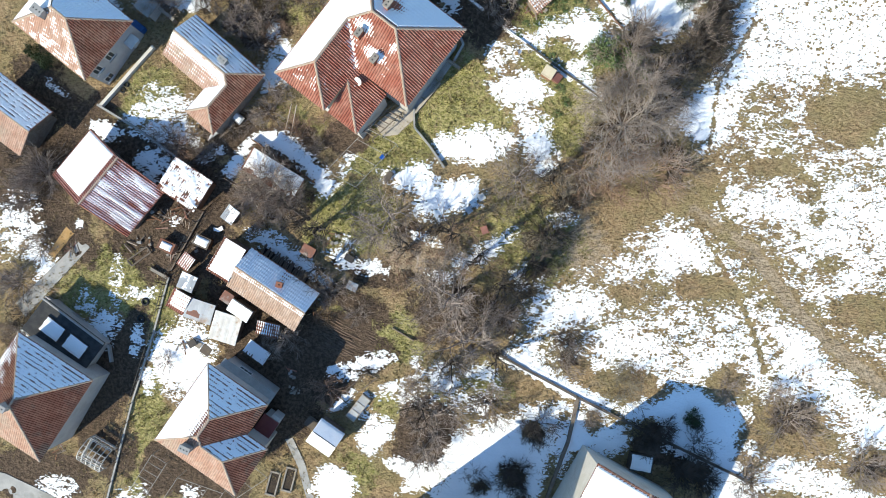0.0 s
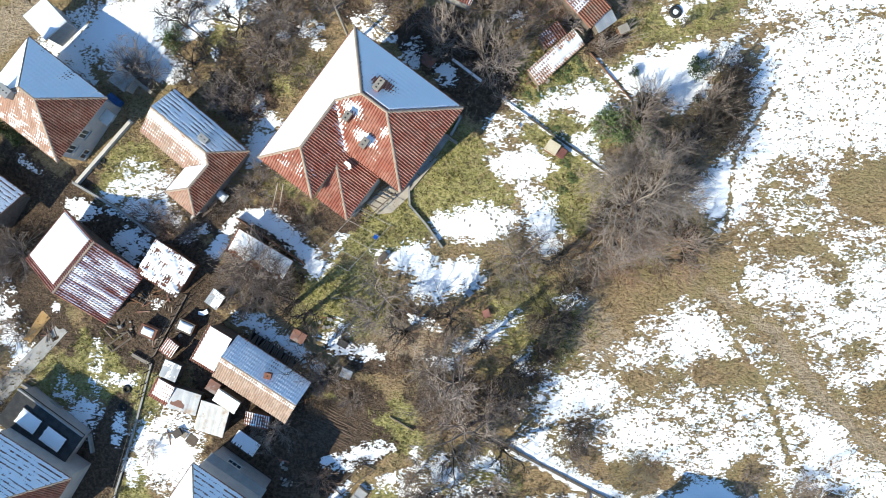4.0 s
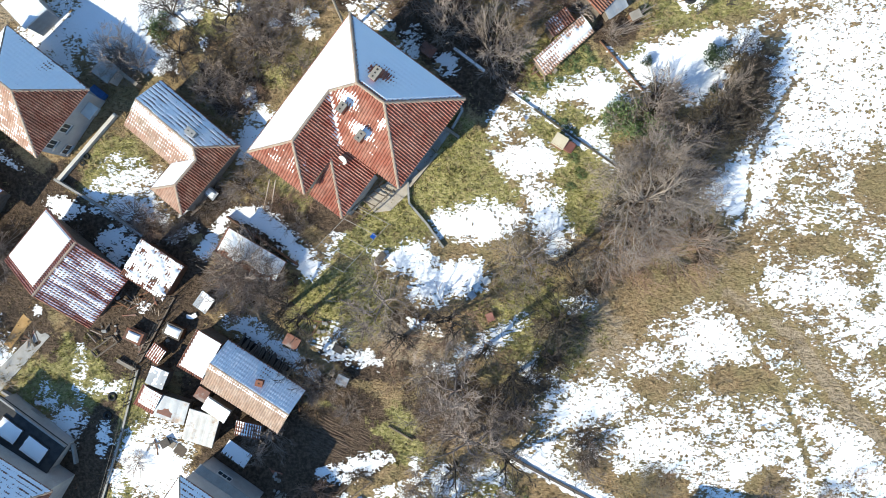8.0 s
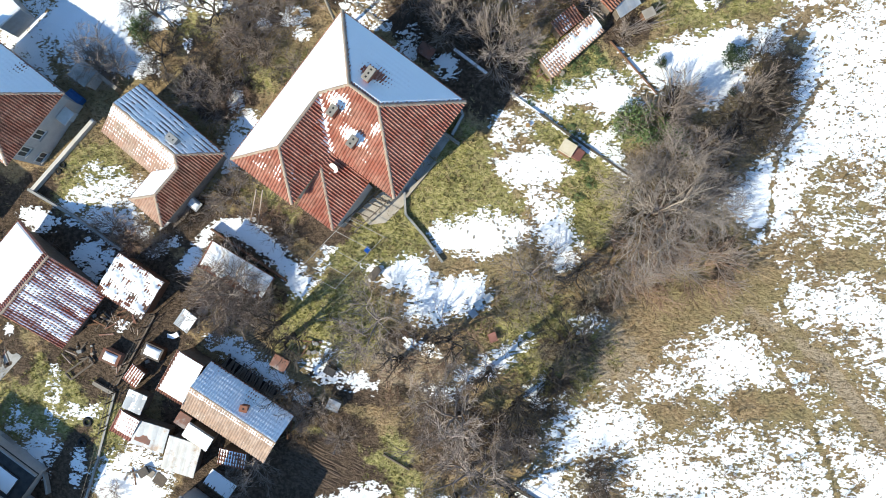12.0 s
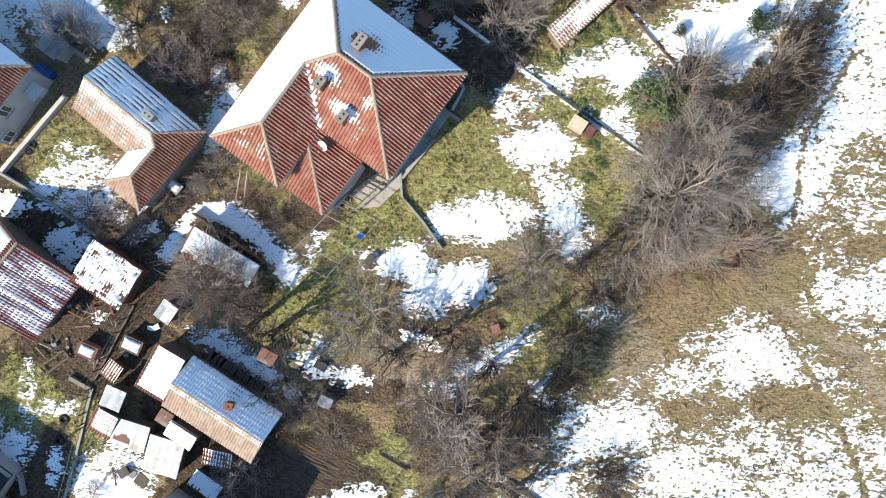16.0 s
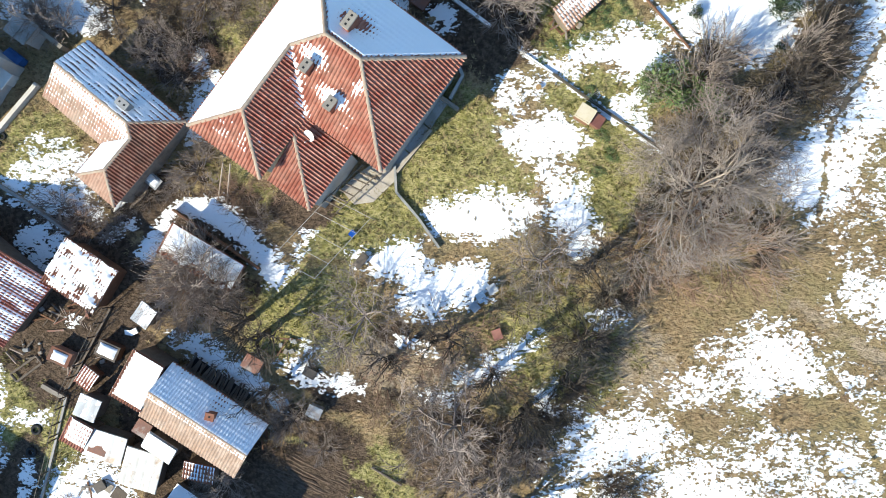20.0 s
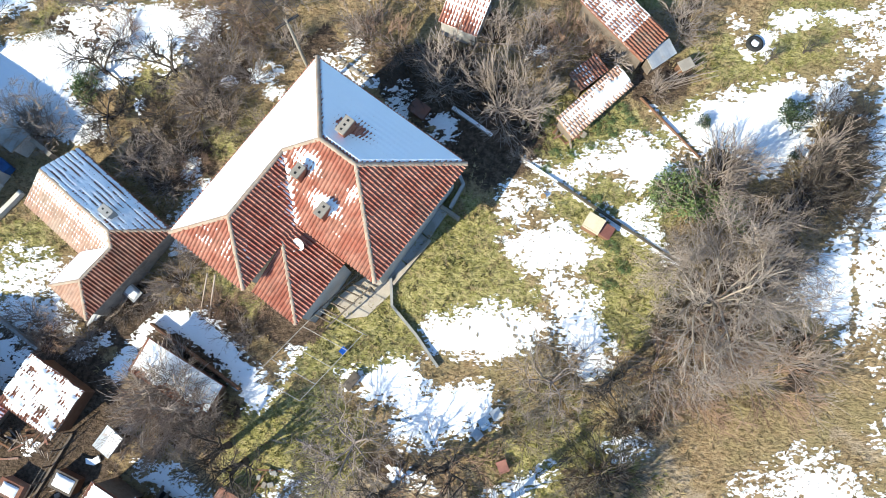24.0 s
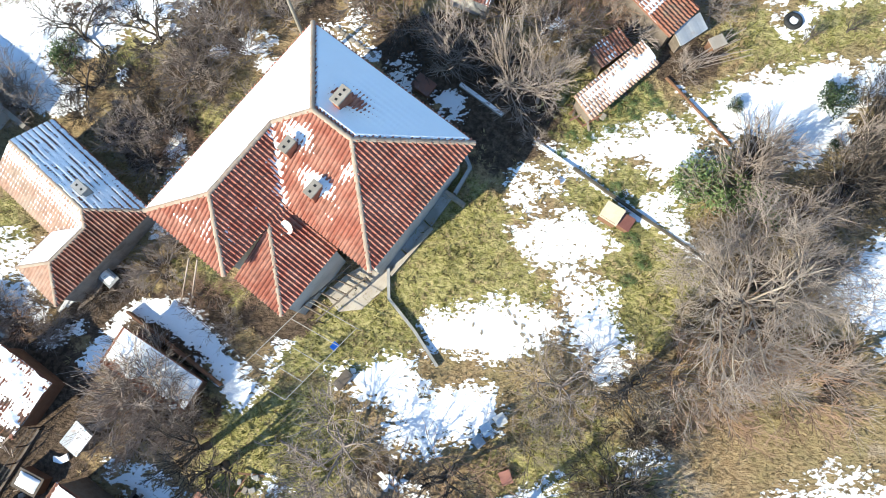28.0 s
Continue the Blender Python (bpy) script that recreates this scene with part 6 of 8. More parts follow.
def main_house():
    ob = thing("house", -13.95, 14.65, -1.2, -37.6, "large house with an L-shaped red tile roof, half under snow", "house")
    z, t = 7.4, 0.58
    rise, low = z + 4.05 * t, z + 2.575 * t
    a, b2, c, d = (0, 12.5, z), (10.4, 12.5, z), (10.4, 4.4, z), (0, 0, z)
    e, v, q = (5.15, 0, z), (5.15, 4.4, z), (0, 6.975, z)
    r1, r2, r3, j = (4.05, 8.45, rise), (6.35, 8.45, rise), (2.575, 2.575, low), (2.575, 6.975, low)
    outline = [(0.5, 0.5), (4.65, 0.5), (4.65, 4.9), (9.9, 4.9), (9.9, 12.0), (0.5, 12.0)]
    ring_walls(ob, outline, 0, z - 0.02, PLASTER)
    part("ceiling", Geo().prism([(0.1, 0.1), (5.05, 0.1), (5.05, 4.5), (10.3, 4.5), (10.3, 12.4), (0.1, 12.4)], z - 0.18, z - 0.12), BOARD, ob)
    slope(ob, [d, e, r3], CLAY, snow=lambda u, w, n: 0.0 + 0.12 * n + (0.02 if 1.4 < u < 3.8 and w > 0.8 else -0.03))
    slope(ob, [e, v, j, r3], CLAY, snow=lambda u, w, n: -0.035 + 0.14 * n + 0.13 * math.exp(-((4.4 + w * 0.865 - u) / 0.45) ** 2))
    slope(ob, [v, c, r2, r1, j], CLAY, snow=lambda u, w, n: -0.035 + 0.12 * n + 0.22 * max(math.exp(-((u - 0.75) / 1.35) ** 2 - ((w - 1.95) / 0.6) ** 2), math.exp(-((u + 1.2) / 0.95) ** 2 - ((w - 3.3) / 0.65) ** 2), 0.75 * math.exp(-((u - 1.9) / 0.35) ** 2 - ((w - 3.2) / 0.7) ** 2), 0.8 * math.exp(-((u + w * 0.865) / 0.3) ** 2)))
    slope(ob, [c, b2, r2], CLAY, single=ROOF_TILE)
    slope(ob, [b2, a, r1, r2], CLAY, snow=house_shade)
    slope(ob, [a, q, j, r1], CLAY, snow=deep)
    slope(ob, [q, d, r3, j], CLAY, snow=deep)
    for lo, hi in ((d, r3), (e, r3), (r3, j), (j, r1), (a, r1), (r1, r2), (b2, r2), (c, r2)):
        ridge(ob, lo, hi, lift=0.13 if lo is a else 0.05)
    chimney(ob, 4.7, 9.7, 9.0, 90, 0.85, 0.42, 1.0, 3, BRICK, STONE)
    chimney(ob, 4.09, 6.49, 8.75, 90, 0.66, 0.4, 0.7, 2, BRICK, STONE)
    chimney(ob, 6.2, 5.68, 8.2, 90, 0.7, 0.42, 0.75, 2, BRICK, STONE)
    # lower porch roof in the corner
    zp = 6.2
    f, g, k, top, top2 = (8.2, 0.15, zp), (8.2, 4.4, zp), (5.15, 0.15, zp), (5.15, 3.2, zp + 1.2), (5.15, 4.4, zp + 1.2)
    slope(ob, [k, f, top], CLAY)
    slope(ob, [f, g, top2, top], CLAY)
    ridge(ob, f, top)
    ring_walls(ob, [(5.2, 0.5), (7.8, 0.5), (7.8, 4.3), (5.2, 4.3)], 0, zp - 0.05, PLASTER)


main_house()


def outbuilding():
    ob = thing("outbuilding", -25.85, 18.0, -3.0, -41, "old low outbuilding with a worn snowy tile roof", "building")
    z, t = 3.3, 0.5
    ra, rb = z + 2.385 * t, z + 1.68 * t
    mid, j, r3 = (6.015, 2.385, ra), (6.72, 1.68, rb), (6.72, -0.92, rb)
    # walls coloured dark to stand for shade below the eaves
    ring_walls(ob, [(0.3, 0.3), (5.3, 0.3), (5.3, -2.3), (8.0, -2.3), (8.0, 4.4), (0.3, 4.4)], 0, z - 0.02, WALL_SHADED)
    g = Geo()
    g.v = [(x, y, h) for x in (0.3, 0.55) for y, h in ((0.3, z - 0.02), (4.47, z - 0.02), (4.47, z + 0.03), (2.385, ra - 0.14), (0.3, z + 0.03))]
    g.f = [(0, 1, 2, 3, 4), (9, 8, 7, 6, 5)] + [(i, 5 + i, 5 + (i + 1) % 5, (i + 1) % 5) for i in range(5)]
    part("gable", g, PLASTER, ob)
    # sun-facing slopes get the pale clay, sunlight painted in; the rest stay darker
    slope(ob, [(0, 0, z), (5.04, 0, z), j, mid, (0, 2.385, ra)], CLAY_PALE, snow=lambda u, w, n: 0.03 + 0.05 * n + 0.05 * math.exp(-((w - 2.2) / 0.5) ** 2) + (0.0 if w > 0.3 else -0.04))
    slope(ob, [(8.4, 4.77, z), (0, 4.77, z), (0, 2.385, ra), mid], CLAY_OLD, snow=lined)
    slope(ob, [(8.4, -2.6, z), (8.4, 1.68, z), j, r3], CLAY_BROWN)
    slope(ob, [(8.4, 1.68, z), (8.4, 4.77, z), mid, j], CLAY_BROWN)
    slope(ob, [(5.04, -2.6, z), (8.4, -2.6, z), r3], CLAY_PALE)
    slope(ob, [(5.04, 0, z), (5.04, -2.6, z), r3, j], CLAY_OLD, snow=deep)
    for lo, hi in (((0, 2.385, ra), mid), ((8.4, 4.77, z), mid), (j, mid), (r3, j), ((5.04, -2.6, z), r3), ((8.4, -2.6, z), r3)):
        ridge(ob, lo, hi)
    chimney(ob, 5.2, 3.2, ra - 0.4, 0, 0.75, 0.45, 0.7, 2, CONCRETE, CONCRETE)


outbuilding()


def gable(name, x, y, z, rz, w, d, eave, tan, axis, mats, snows, label, walls=PLASTER, over=0.35, category="house", size=(0.215, 0.345), caps=True):
    """A gabled building over a rectangle; axis 'x' or 'y' is the ridge's."""
    ob = thing(name, x, y, z, rz, label, category)
    if axis == "x":
        top = eave + d / 2 * tan
        f1 = [(0, 0, eave), (w, 0, eave), (w, d / 2, top), (0, d / 2, top)]
        f2 = [(w, d, eave), (0, d, eave), (0, d / 2, top), (w, d / 2, top)]
        ends = (0, d / 2, top), (w, d / 2, top)
    else:
        top = eave + w / 2 * tan
        f1 = [(w, 0, eave), (w, d, eave), (w / 2, d, top), (w / 2, 0, top)]
        f2 = [(0, d, eave), (0, 0, eave), (w / 2, 0, top), (w / 2, d, top)]
        ends = (w / 2, 0, top), (w / 2, d, top)
    ring_walls(ob, [(over, over), (w - over, over), (w - over, d - over), (over, d - over)], 0, eave - 0.08, walls)
    for s in (0, 1):
        g = Geo()
        if axis == "x":
            xx = over + s * (w - 2 * over - 0.25)
            g.v = [(xx + k, yy, zz) for k in (0, 0.25) for yy, zz in ((over, eave - 0.08), (d - over, eave - 0.08), (d - over, eave + over * tan - 0.12), (d / 2, top - 0.12), (over, eave + over * tan - 0.12))]
        else:
            yy = over + s * (d - 2 * over - 0.25)
            g.v = [(xx, yy + k, zz) for k in (0, 0.25) for xx, zz in ((over, eave - 0.08), (w - over, eave - 0.08), (w - over, eave + over * tan - 0.12), (w / 2, top - 0.12), (over, eave + over * tan - 0.12))]
        g.f = [(0, 1, 2, 3, 4), (9, 8, 7, 6, 5)] + [(i, 5 + i, 5 + (i + 1) % 5, (i + 1) % 5) for i in range(5)]
        part("gable", g, walls, ob)
    slope(ob, f1, mats[0], size, snow=snows[0])
    slope(ob, f2, mats[1], size, snow=snows[1])
    if caps:
        ridge(ob, *ends)
    return ob


# walls take the dark board colour to paint in the shade they lie in
gable("house", -37.16, 7.04, -5.5, -39.8, 9.2, 5.7, 3.8, 0.42, "y", (CLAY, CLAY),
           (striped, lambda u, w, n: 0.16 + 0.02 * n if 0.15 < u < 5.2 and w < 4.5 else 0.03), "small house with a striped red tile roof under thin snow", BOARD, 0.6)
# the barn's sunward slope is painted paler, its far slope darker, as lit
barn = gable("barn", -20.3, -3.4, -3.6, -34, 7.7, 4.3, 2.9, 0.5, "x", (CLAY_SUNLIT, CLAY_OLD),
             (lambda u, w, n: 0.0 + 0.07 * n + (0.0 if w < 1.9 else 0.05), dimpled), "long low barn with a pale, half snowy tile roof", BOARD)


def house_with_wing():
    ob = thing("house", -25.95, -17.15, -5.4, -35, "house with a hipped, half snowy tile roof and a wing", "house")
    z, t = 7.0, 0.62
    r, low = z + 3.275 * t, z + 2.55 * t
    r0, r1, j, re = (3.275, 3.275, r), (3.275, 5.125, r), (4.0, 2.55, low), (6.25, 2.55, low)
    v = (6.55, 5.1, z)
    a, b2, c, d, e, f = (0, 0, z), (8.8, 0, z), (8.8, 5.1, z), (6.55, 8.4, z), (0, 8.4, z), (4.0, 0, z)
    ring_walls(ob, [(0.4, 0.4), (8.4, 0.4), (8.4, 4.7), (6.15, 4.7), (6.15, 8.0), (0.4, 8.0)], 0, z - 0.02, PLASTER)
    # light put into the tiles: pale clay sunward, darker clay turned away
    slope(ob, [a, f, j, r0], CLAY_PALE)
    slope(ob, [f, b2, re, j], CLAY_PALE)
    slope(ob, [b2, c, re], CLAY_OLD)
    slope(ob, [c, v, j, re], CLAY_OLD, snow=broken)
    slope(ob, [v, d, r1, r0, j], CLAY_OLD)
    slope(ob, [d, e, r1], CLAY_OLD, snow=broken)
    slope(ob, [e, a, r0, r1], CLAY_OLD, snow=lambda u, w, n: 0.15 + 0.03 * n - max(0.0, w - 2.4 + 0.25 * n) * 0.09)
    for lo, hi in ((a, r0), (b2, re), (c, re), (re, j), (j, r0), (r0, r1), (d, r1), (e, r1)):
        ridge(ob, lo, hi)
    chimney(ob, 3.0, 1.8, z + 1.2, 10, 0.9, 0.5, 1.0, 3, CONCRETE, CONCRETE)


house_with_wing()


def hip_house(x, y, z, rz, w, d, eave, tan, mats, snows, label, over=0.45):
    ob = thing("house", x, y, z, rz, label, "house")
    ring_walls(ob, [(over, over), (w - over, over), (w - over, d - over), (over, d - over)], 0, eave - 0.02, PLASTER)
    hip(ob, 0, w, 0, d, eave, tan, mats, snows)
    return ob


# first slope faces the sun, its tile colour lightened for that; others darker
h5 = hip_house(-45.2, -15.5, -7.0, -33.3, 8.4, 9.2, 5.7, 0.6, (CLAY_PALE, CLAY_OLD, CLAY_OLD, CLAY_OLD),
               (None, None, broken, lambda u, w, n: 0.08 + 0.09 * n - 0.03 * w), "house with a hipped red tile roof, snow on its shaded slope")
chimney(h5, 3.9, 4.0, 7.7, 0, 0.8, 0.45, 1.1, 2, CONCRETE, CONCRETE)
# again the sunward slope carries painted sunlight as pale clay
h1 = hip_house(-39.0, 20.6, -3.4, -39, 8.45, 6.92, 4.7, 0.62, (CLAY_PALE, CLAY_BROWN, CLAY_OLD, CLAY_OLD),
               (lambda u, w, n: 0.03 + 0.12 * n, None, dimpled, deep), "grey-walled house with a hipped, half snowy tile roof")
chimney(h1, 2.65, 2.45, 6.0, 0, 1.0, 0.7, 0.9, 3, CONCRETE, CONCRETE)


# ---- yards and sheds ----
def heading(x0, y0, x1, y1):
    return math.degrees(math.atan2(y1 - y0, x1 - x0)), math.hypot(x1 - x0, y1 - y0)


def shed(name, label, x0, y0, x1, y1, d, h0, h1, material, walls=BOARD, snow=None, size=(0.215, 0.345), over=0.15, category="shed", sink=0.6, open_front=False):
    """A lean-to roofed box: its low edge runs from the first point to the second, and it goes back d metres to the left of that."""
    rz, w = heading(x0, y0, x1, y1)
    mx, my = (x0 + x1) / 2 - math.sin(radians(rz)) * d / 2, (y0 + y1) / 2 + math.cos(radians(rz)) * d / 2
    base = float(land(mx, my))
    ob = thing(name, x0, y0, base, rz, label, category)
    low = min(h0, h1)
    ring = [(over, over), (w - over, over), (w - over, d - over), (over, d - over)]
    for i in range(4):
        if open_front and i == 0:
            continue
        a, b2 = Vector(ring[i]), Vector(ring[(i + 1) % 4])
        e = (b2 - a).normalized()
        inn = Vector((-e.y, e.x)) * 0.08
        b3 = b2 - e * 0.08
        k = (0, 0), (1, 0), (1, 1), (0, 1)
        g = Geo().prism([a, b3, b3 + inn, a + inn], -sink, low - 0.1)
        for j in range(4, 8):
            x, y, _ = g.v[j]
            g.v[j] = (x, y, h0 + (h1 - h0) * y / d - 0.1)
        part("wall", g, walls, ob)
    slope(ob, [(0, 0, h0), (w, 0, h0), (w, d, h1), (0, d, h1)], material, size, snow=snow)
    return ob


def path_wall(name, label, pts, width, height, material, sink=0.5, category="wall", snow_depth=0.0, kind="structure"):
    """A low wall along points on the ground, mitred at the bends, its top following the slope."""
    ob = thing(name, pts[0][0], pts[0][1], float(land(*pts[0])), 0, label, category, kind=kind)
    o = ob.matrix_basis.translation
    for top, half, mat, nm in ((height, width / 2, material, "coping" if snow_depth else "body"),) + (((height + snow_depth, width / 2 - 0.03, SNOW, "snow"),) if snow_depth else ()):
        geo = Geo()
        fine = []
        for a, b2 in zip(pts, pts[1:]):
            n = max(1, int(math.dist(a, b2) / 0.8))
            fine += [Vector(a).lerp(Vector(b2), i / n) for i in range(n)]
        fine.append(Vector(pts[-1]))
        for i, p in enumerate(fine):
            d = (fine[min(i + 1, len(fine) - 1)] - fine[max(i - 1, 0)]).normalized()
            nrm = Vector((-d.y, d.x)) * half
            z = float(land(p.x, p.y)) - o.z
            lo = z - sink if nm != "snow" else z + height - 0.01
            wob = random.uniform(-0.02, 0.02)
            for q, h in ((p + nrm, lo), (p - nrm, lo), (p - nrm, z + top + wob), (p + nrm, z + top + wob)):
                geo.v.append((q.x - o.x, q.y - o.y, h))
        m = len(fine)
        for i in range(m - 1):
            for j in range(4):
                geo.f.append((4 * i + j, 4 * i + (j + 1) % 4, 4 * i + 4 + (j + 1) % 4, 4 * i + 4 + j))
        geo.f += [(3, 2, 1, 0), tuple(4 * (m - 1) + j for j in range(4))]
        part(nm, geo, mat, ob)
    return ob


def slab(name, label, pts, height, material, sink=0.3, category="paving", kind="structure"):
    """A flat slab over an outline on the ground (anticlockwise), following its slope."""
    geo = Geo().prism(pts, 0, 1)
    n = len(pts)
    geo.v = [(x, y, float(land(x, y)) + (height if i >= n else -sink)) for i, (x, y, _) in enumerate(geo.v)]
    ob = new(name, geo.mesh(name))
    ob.data.materials.append(material)
    return tagged(ob, label, category, kind=kind)


def crate(name, label, x, y, rz, w, d, h, material, lid=None, lift=0.0, category="box", over=0.06, tilt=0.0):
    """A box with a lid that overhangs."""
    ob = thing(name, x, y, float(land(x, y)) + lift, rz, label, category)
    part("body", Geo().box(-w / 2, w / 2, -d / 2, d / 2, -0.15, h), material, ob, bevel=0.01)
    g = Geo().box(-w / 2 - over, w / 2 + over, -d / 2 - over, d / 2 + over, 0, 0.06)
    g.v = [(a, b2, c + h + tilt * b2) for a, b2, c in g.v]
    part("lid", g, lid or material, ob, bevel=0.01)
    return ob


def snow_pad(parent, w, d, z, name="snow"):
    """A soft pad of snow on a flat top."""
    geo, n = Geo(), 9
    for j in range(n):
        for i in range(n):
            a, b2 = i / (n - 1) * 2 - 1, j / (n - 1) * 2 - 1
            k = max(0.0, 1 - max(abs(a), abs(b2)) ** 6)
            s = 1 + 0.08 * noise.noise((a * 2 + z, b2 * 2, w))
            geo.v.append((a * w / 2 * s, b2 * d / 2 * s, z + 0.1 * k ** 0.5 + 0.015 * noise.noise((a * 4, b2 * 4, z))))
    geo.f = [(j * n + i, j * n + i + 1, (j + 1) * n + i + 1, (j + 1) * n + i) for j in range(n - 1) for i in range(n - 1)]
    return part(name, geo, SNOW, parent, "soft white snow", smooth=True)


def tyre(name, label, x, y, r, lift=0.0):
    ob = thing(name, x, y, float(land(x, y)) + lift, random.uniform(0, 360), label, "tyre")
    geo, m, k = Geo(), 28, 10
    wide = r * 0.3
    for i in range(m):
        a = 2 * math.pi * i / m
        for j in range(k):
            b2 = 2 * math.pi * j / k
            rr = r - wide + wide * math.cos(b2) * (1.0 if math.cos(b2) < 0.6 else 0.94 + 0.04 * (i % 2))
            geo.v.append((rr * math.cos(a), rr * math.sin(a), wide * 0.85 + wide * 0.85 * math.sin(b2)))
    geo.f = [(i * k + j, ((i + 1) % m) * k + j, ((i + 1) % m) * k + (j + 1) % k, i * k + (j + 1) % k) for i in range(m) for j in range(k)]
    part("tread", geo, RUBBER, ob, smooth=True)
    return ob


def scrap(label, x, y, r, n, seed, stone=0.3):
    """A loose heap of boards, sticks and stones."""
    rng = random.Random(seed)
    ob = thing("scrap_heap", x, y, float(land(x, y)), 0, label, "scrap heap")
    for i in range(n):
        a, d = rng.uniform(0, 6.28), r * math.sqrt(rng.random())
        px, py = d * math.cos(a), d * math.sin(a)
        z = float(land(x + px, y + py)) - float(land(x, y))
        top = rng.uniform(0.04, 0.22) * (1.3 - d / r)
        if rng.random() < stone:
            s = rng.uniform(0.08, 0.2)
            part("stone", Geo().box(-s, s, -s * 0.7, s * 0.8, -0.05, s * 0.8 + top * 0.5, rng.uniform(0, 90), (px, py, z)), STONE if rng.random() < 0.5 else CONCRETE, ob, bevel=0.03)
        else:
            g = Geo().box(-rng.uniform(0.3, 0.8), rng.uniform(0.3, 0.8), -0.06, rng.uniform(0.0, 0.08), -0.01, 0.03, rng.uniform(0, 180), (px, py, z + top))
            tip = rng.uniform(-0.15, 0.15)
            g.v = [(q[0], q[1], q[2] + tip * (q[0] - px)) for q in g.v]
            part("board", g, rng.choice((BOARD, BOARD, PLANK, RUST, TWIG_PALE)), ob)
    return ob


def rods(name, label, runs, r, material, category, group=""):
    """Straight pipes or poles between points, one part each, under one thing."""
    a = Vector(runs[0][0])
    ob = thing(name, a.x, a.y, a.z, 0, label, category, group)
    for p, q in runs:
        part("rod", Geo().tube([Vector(p) - a, Vector(q) - a], r, 6), material, ob)
    return ob


def fence(name, label, pts, height, gap=2.2, rails=2, material=BOARD, wire=IRON, post_r=0.05):
    """Posts along points on the ground with thin rails between."""
    a = at(*pts[0])
    ob = thing(name, a.x, a.y, a.z, 0, label, "fence")
    for p, q in zip(pts, pts[1:]):
        n = max(1, round(math.dist(p, q) / gap))
        for i in range(n + (q == pts[-1])):
            c = at(*(Vector(p).lerp(Vector(q), i / n)))
            part("post", Geo().tube([c - a + Vector((0, 0, -0.4)), c - a + Vector((random.uniform(-0.04, 0.04), random.uniform(-0.04, 0.04), height))], [post_r, post_r * 0.85], 6), material, ob)
        for k in range(rails):
            h = height * (0.95 - 0.45 * k)
            part("rail", Geo().tube([at(*p, h) - a, at(*q, h) - a], 0.018, 4), wire, ob)
    return ob


thin = lambda u, w, n: 0.06 + 0.06 * n
mid_snow = lambda u, w, n: 0.10 + 0.05 * n

# the main house's garden
path_wall("retaining_wall", "low grey concrete garden wall with a bend", [(-2.68, 12.93), (-2.62, 11.18), (-1.17, 9.41), (0.12, 7.48)], 0.17, 0.35, CONCRETE)
path_wall("wall_stub", "short pale concrete wall by the house corner", [(0.45, 17.01), (1.52, 16.22)], 0.2, 0.5, STONE)
path_wall("boundary_wall", "upper end of the boundary wall, topped with snow", [(5.31, 19.77), (7.4, 18.24)], 0.14, 0.13, CONCRETE, snow_depth=0.03)
path_wall("boundary_wall", "long low weathered concrete boundary wall", [(7.42, 18.22), (8.87, 17.16), (14.39, 13.18)], 0.14, 0.16, surface("mossy_concrete", (0.1, 0.085, 0.06), (0.16, 0.135, 0.1), 1.5, 25, 0.9, 0.4))
path_wall("plank_fence", "low brown plank fence of the garden", [(12.50, 23.24), (15.77, 19.38)], 0.08, 0.16, PLANK)
path_wall("garden_kerb", "snow-covered kerb behind the house", [(1.24, 23.22), (3.61, 21.27)], 0.26, 0.12, CONCRETE, snow_depth=0.05)
crate("dog_kennel", "dog kennel with a flat yellow roof on the lawn", 9.32, 15.58, -33, 0.95, 0.85, 0.75, PLANK, surface("yellow_paint", (0.62, 0.53, 0.36), (0.68, 0.59, 0.43), 2, 30, 0.6, 0.1), category="kennel", tilt=0.15)
crate("dog_kennel", "smaller dog kennel with a brown-red roof", 10.11, 15.15, -33, 0.6, 0.7, 0.5, PLANK, surface("brown_red_paint", (0.2, 0.08, 0.06), (0.26, 0.11, 0.08), 2, 30, 0.6, 0.1), category="kennel")
ty = tyre("tractor_tyre", "old tractor tyre filled with snow on the grass", 19.19, 26.11, 0.52)
snow_pad(ty, 0.5, 0.5, 0.12)
tyre("tyre", "old car tyre lying in the yard", -31.10, 15.44, 0.3)
tyre("tyre", "old car tyre lying in the yard", -30.74, 15.95, 0.3)
tyre("tyre", "old tractor tyre on the green yard", -29.61, -5.25, 0.42)
tyre("tyre", "old tractor tyre beside the snow strip", -30.16, -6.96, 0.42)
crate("beehive", "white beehive box at the snow's edge", 3.52, 4.74, 30, 0.5, 0.5, 0.55, PALE, category="beehive")
crate("beehive", "pale blue beehive box at the snow's edge", 2.81, 4.21, 30, 0.5, 0.55, 0.5, surface("pale_blue_paint", (0.45, 0.56, 0.66), (0.4, 0.5, 0.6), 2, 30, 0.6, 0.1), category="beehive")
crate("beehive", "snow-topped beehive box at the snow's edge", 2.38, 3.57, 40, 0.45, 0.5, 0.4, ZINC, category="beehive")
crate("beehive", "faded red box among dead stems", 3.83, 1.74, 20, 0.5, 0.6, 0.35, surface("faded_red_paint", (0.42, 0.2, 0.15), (0.36, 0.16, 0.12), 2, 30, 0.7, 0.1), category="box")
crate("box", "bright blue plastic box on the grass", -5.65, 8.54, 50, 0.32, 0.26, 0.25, surface("blue_plastic", (0.02, 0.11, 0.5), (0.03, 0.14, 0.55), 2, 30, 0.4, 0.0))
crate("bench", "wooden bench by the snow patch", -5.10, 6.72, 50, 1.0, 0.45, 0.4, BOARD, category="bench")
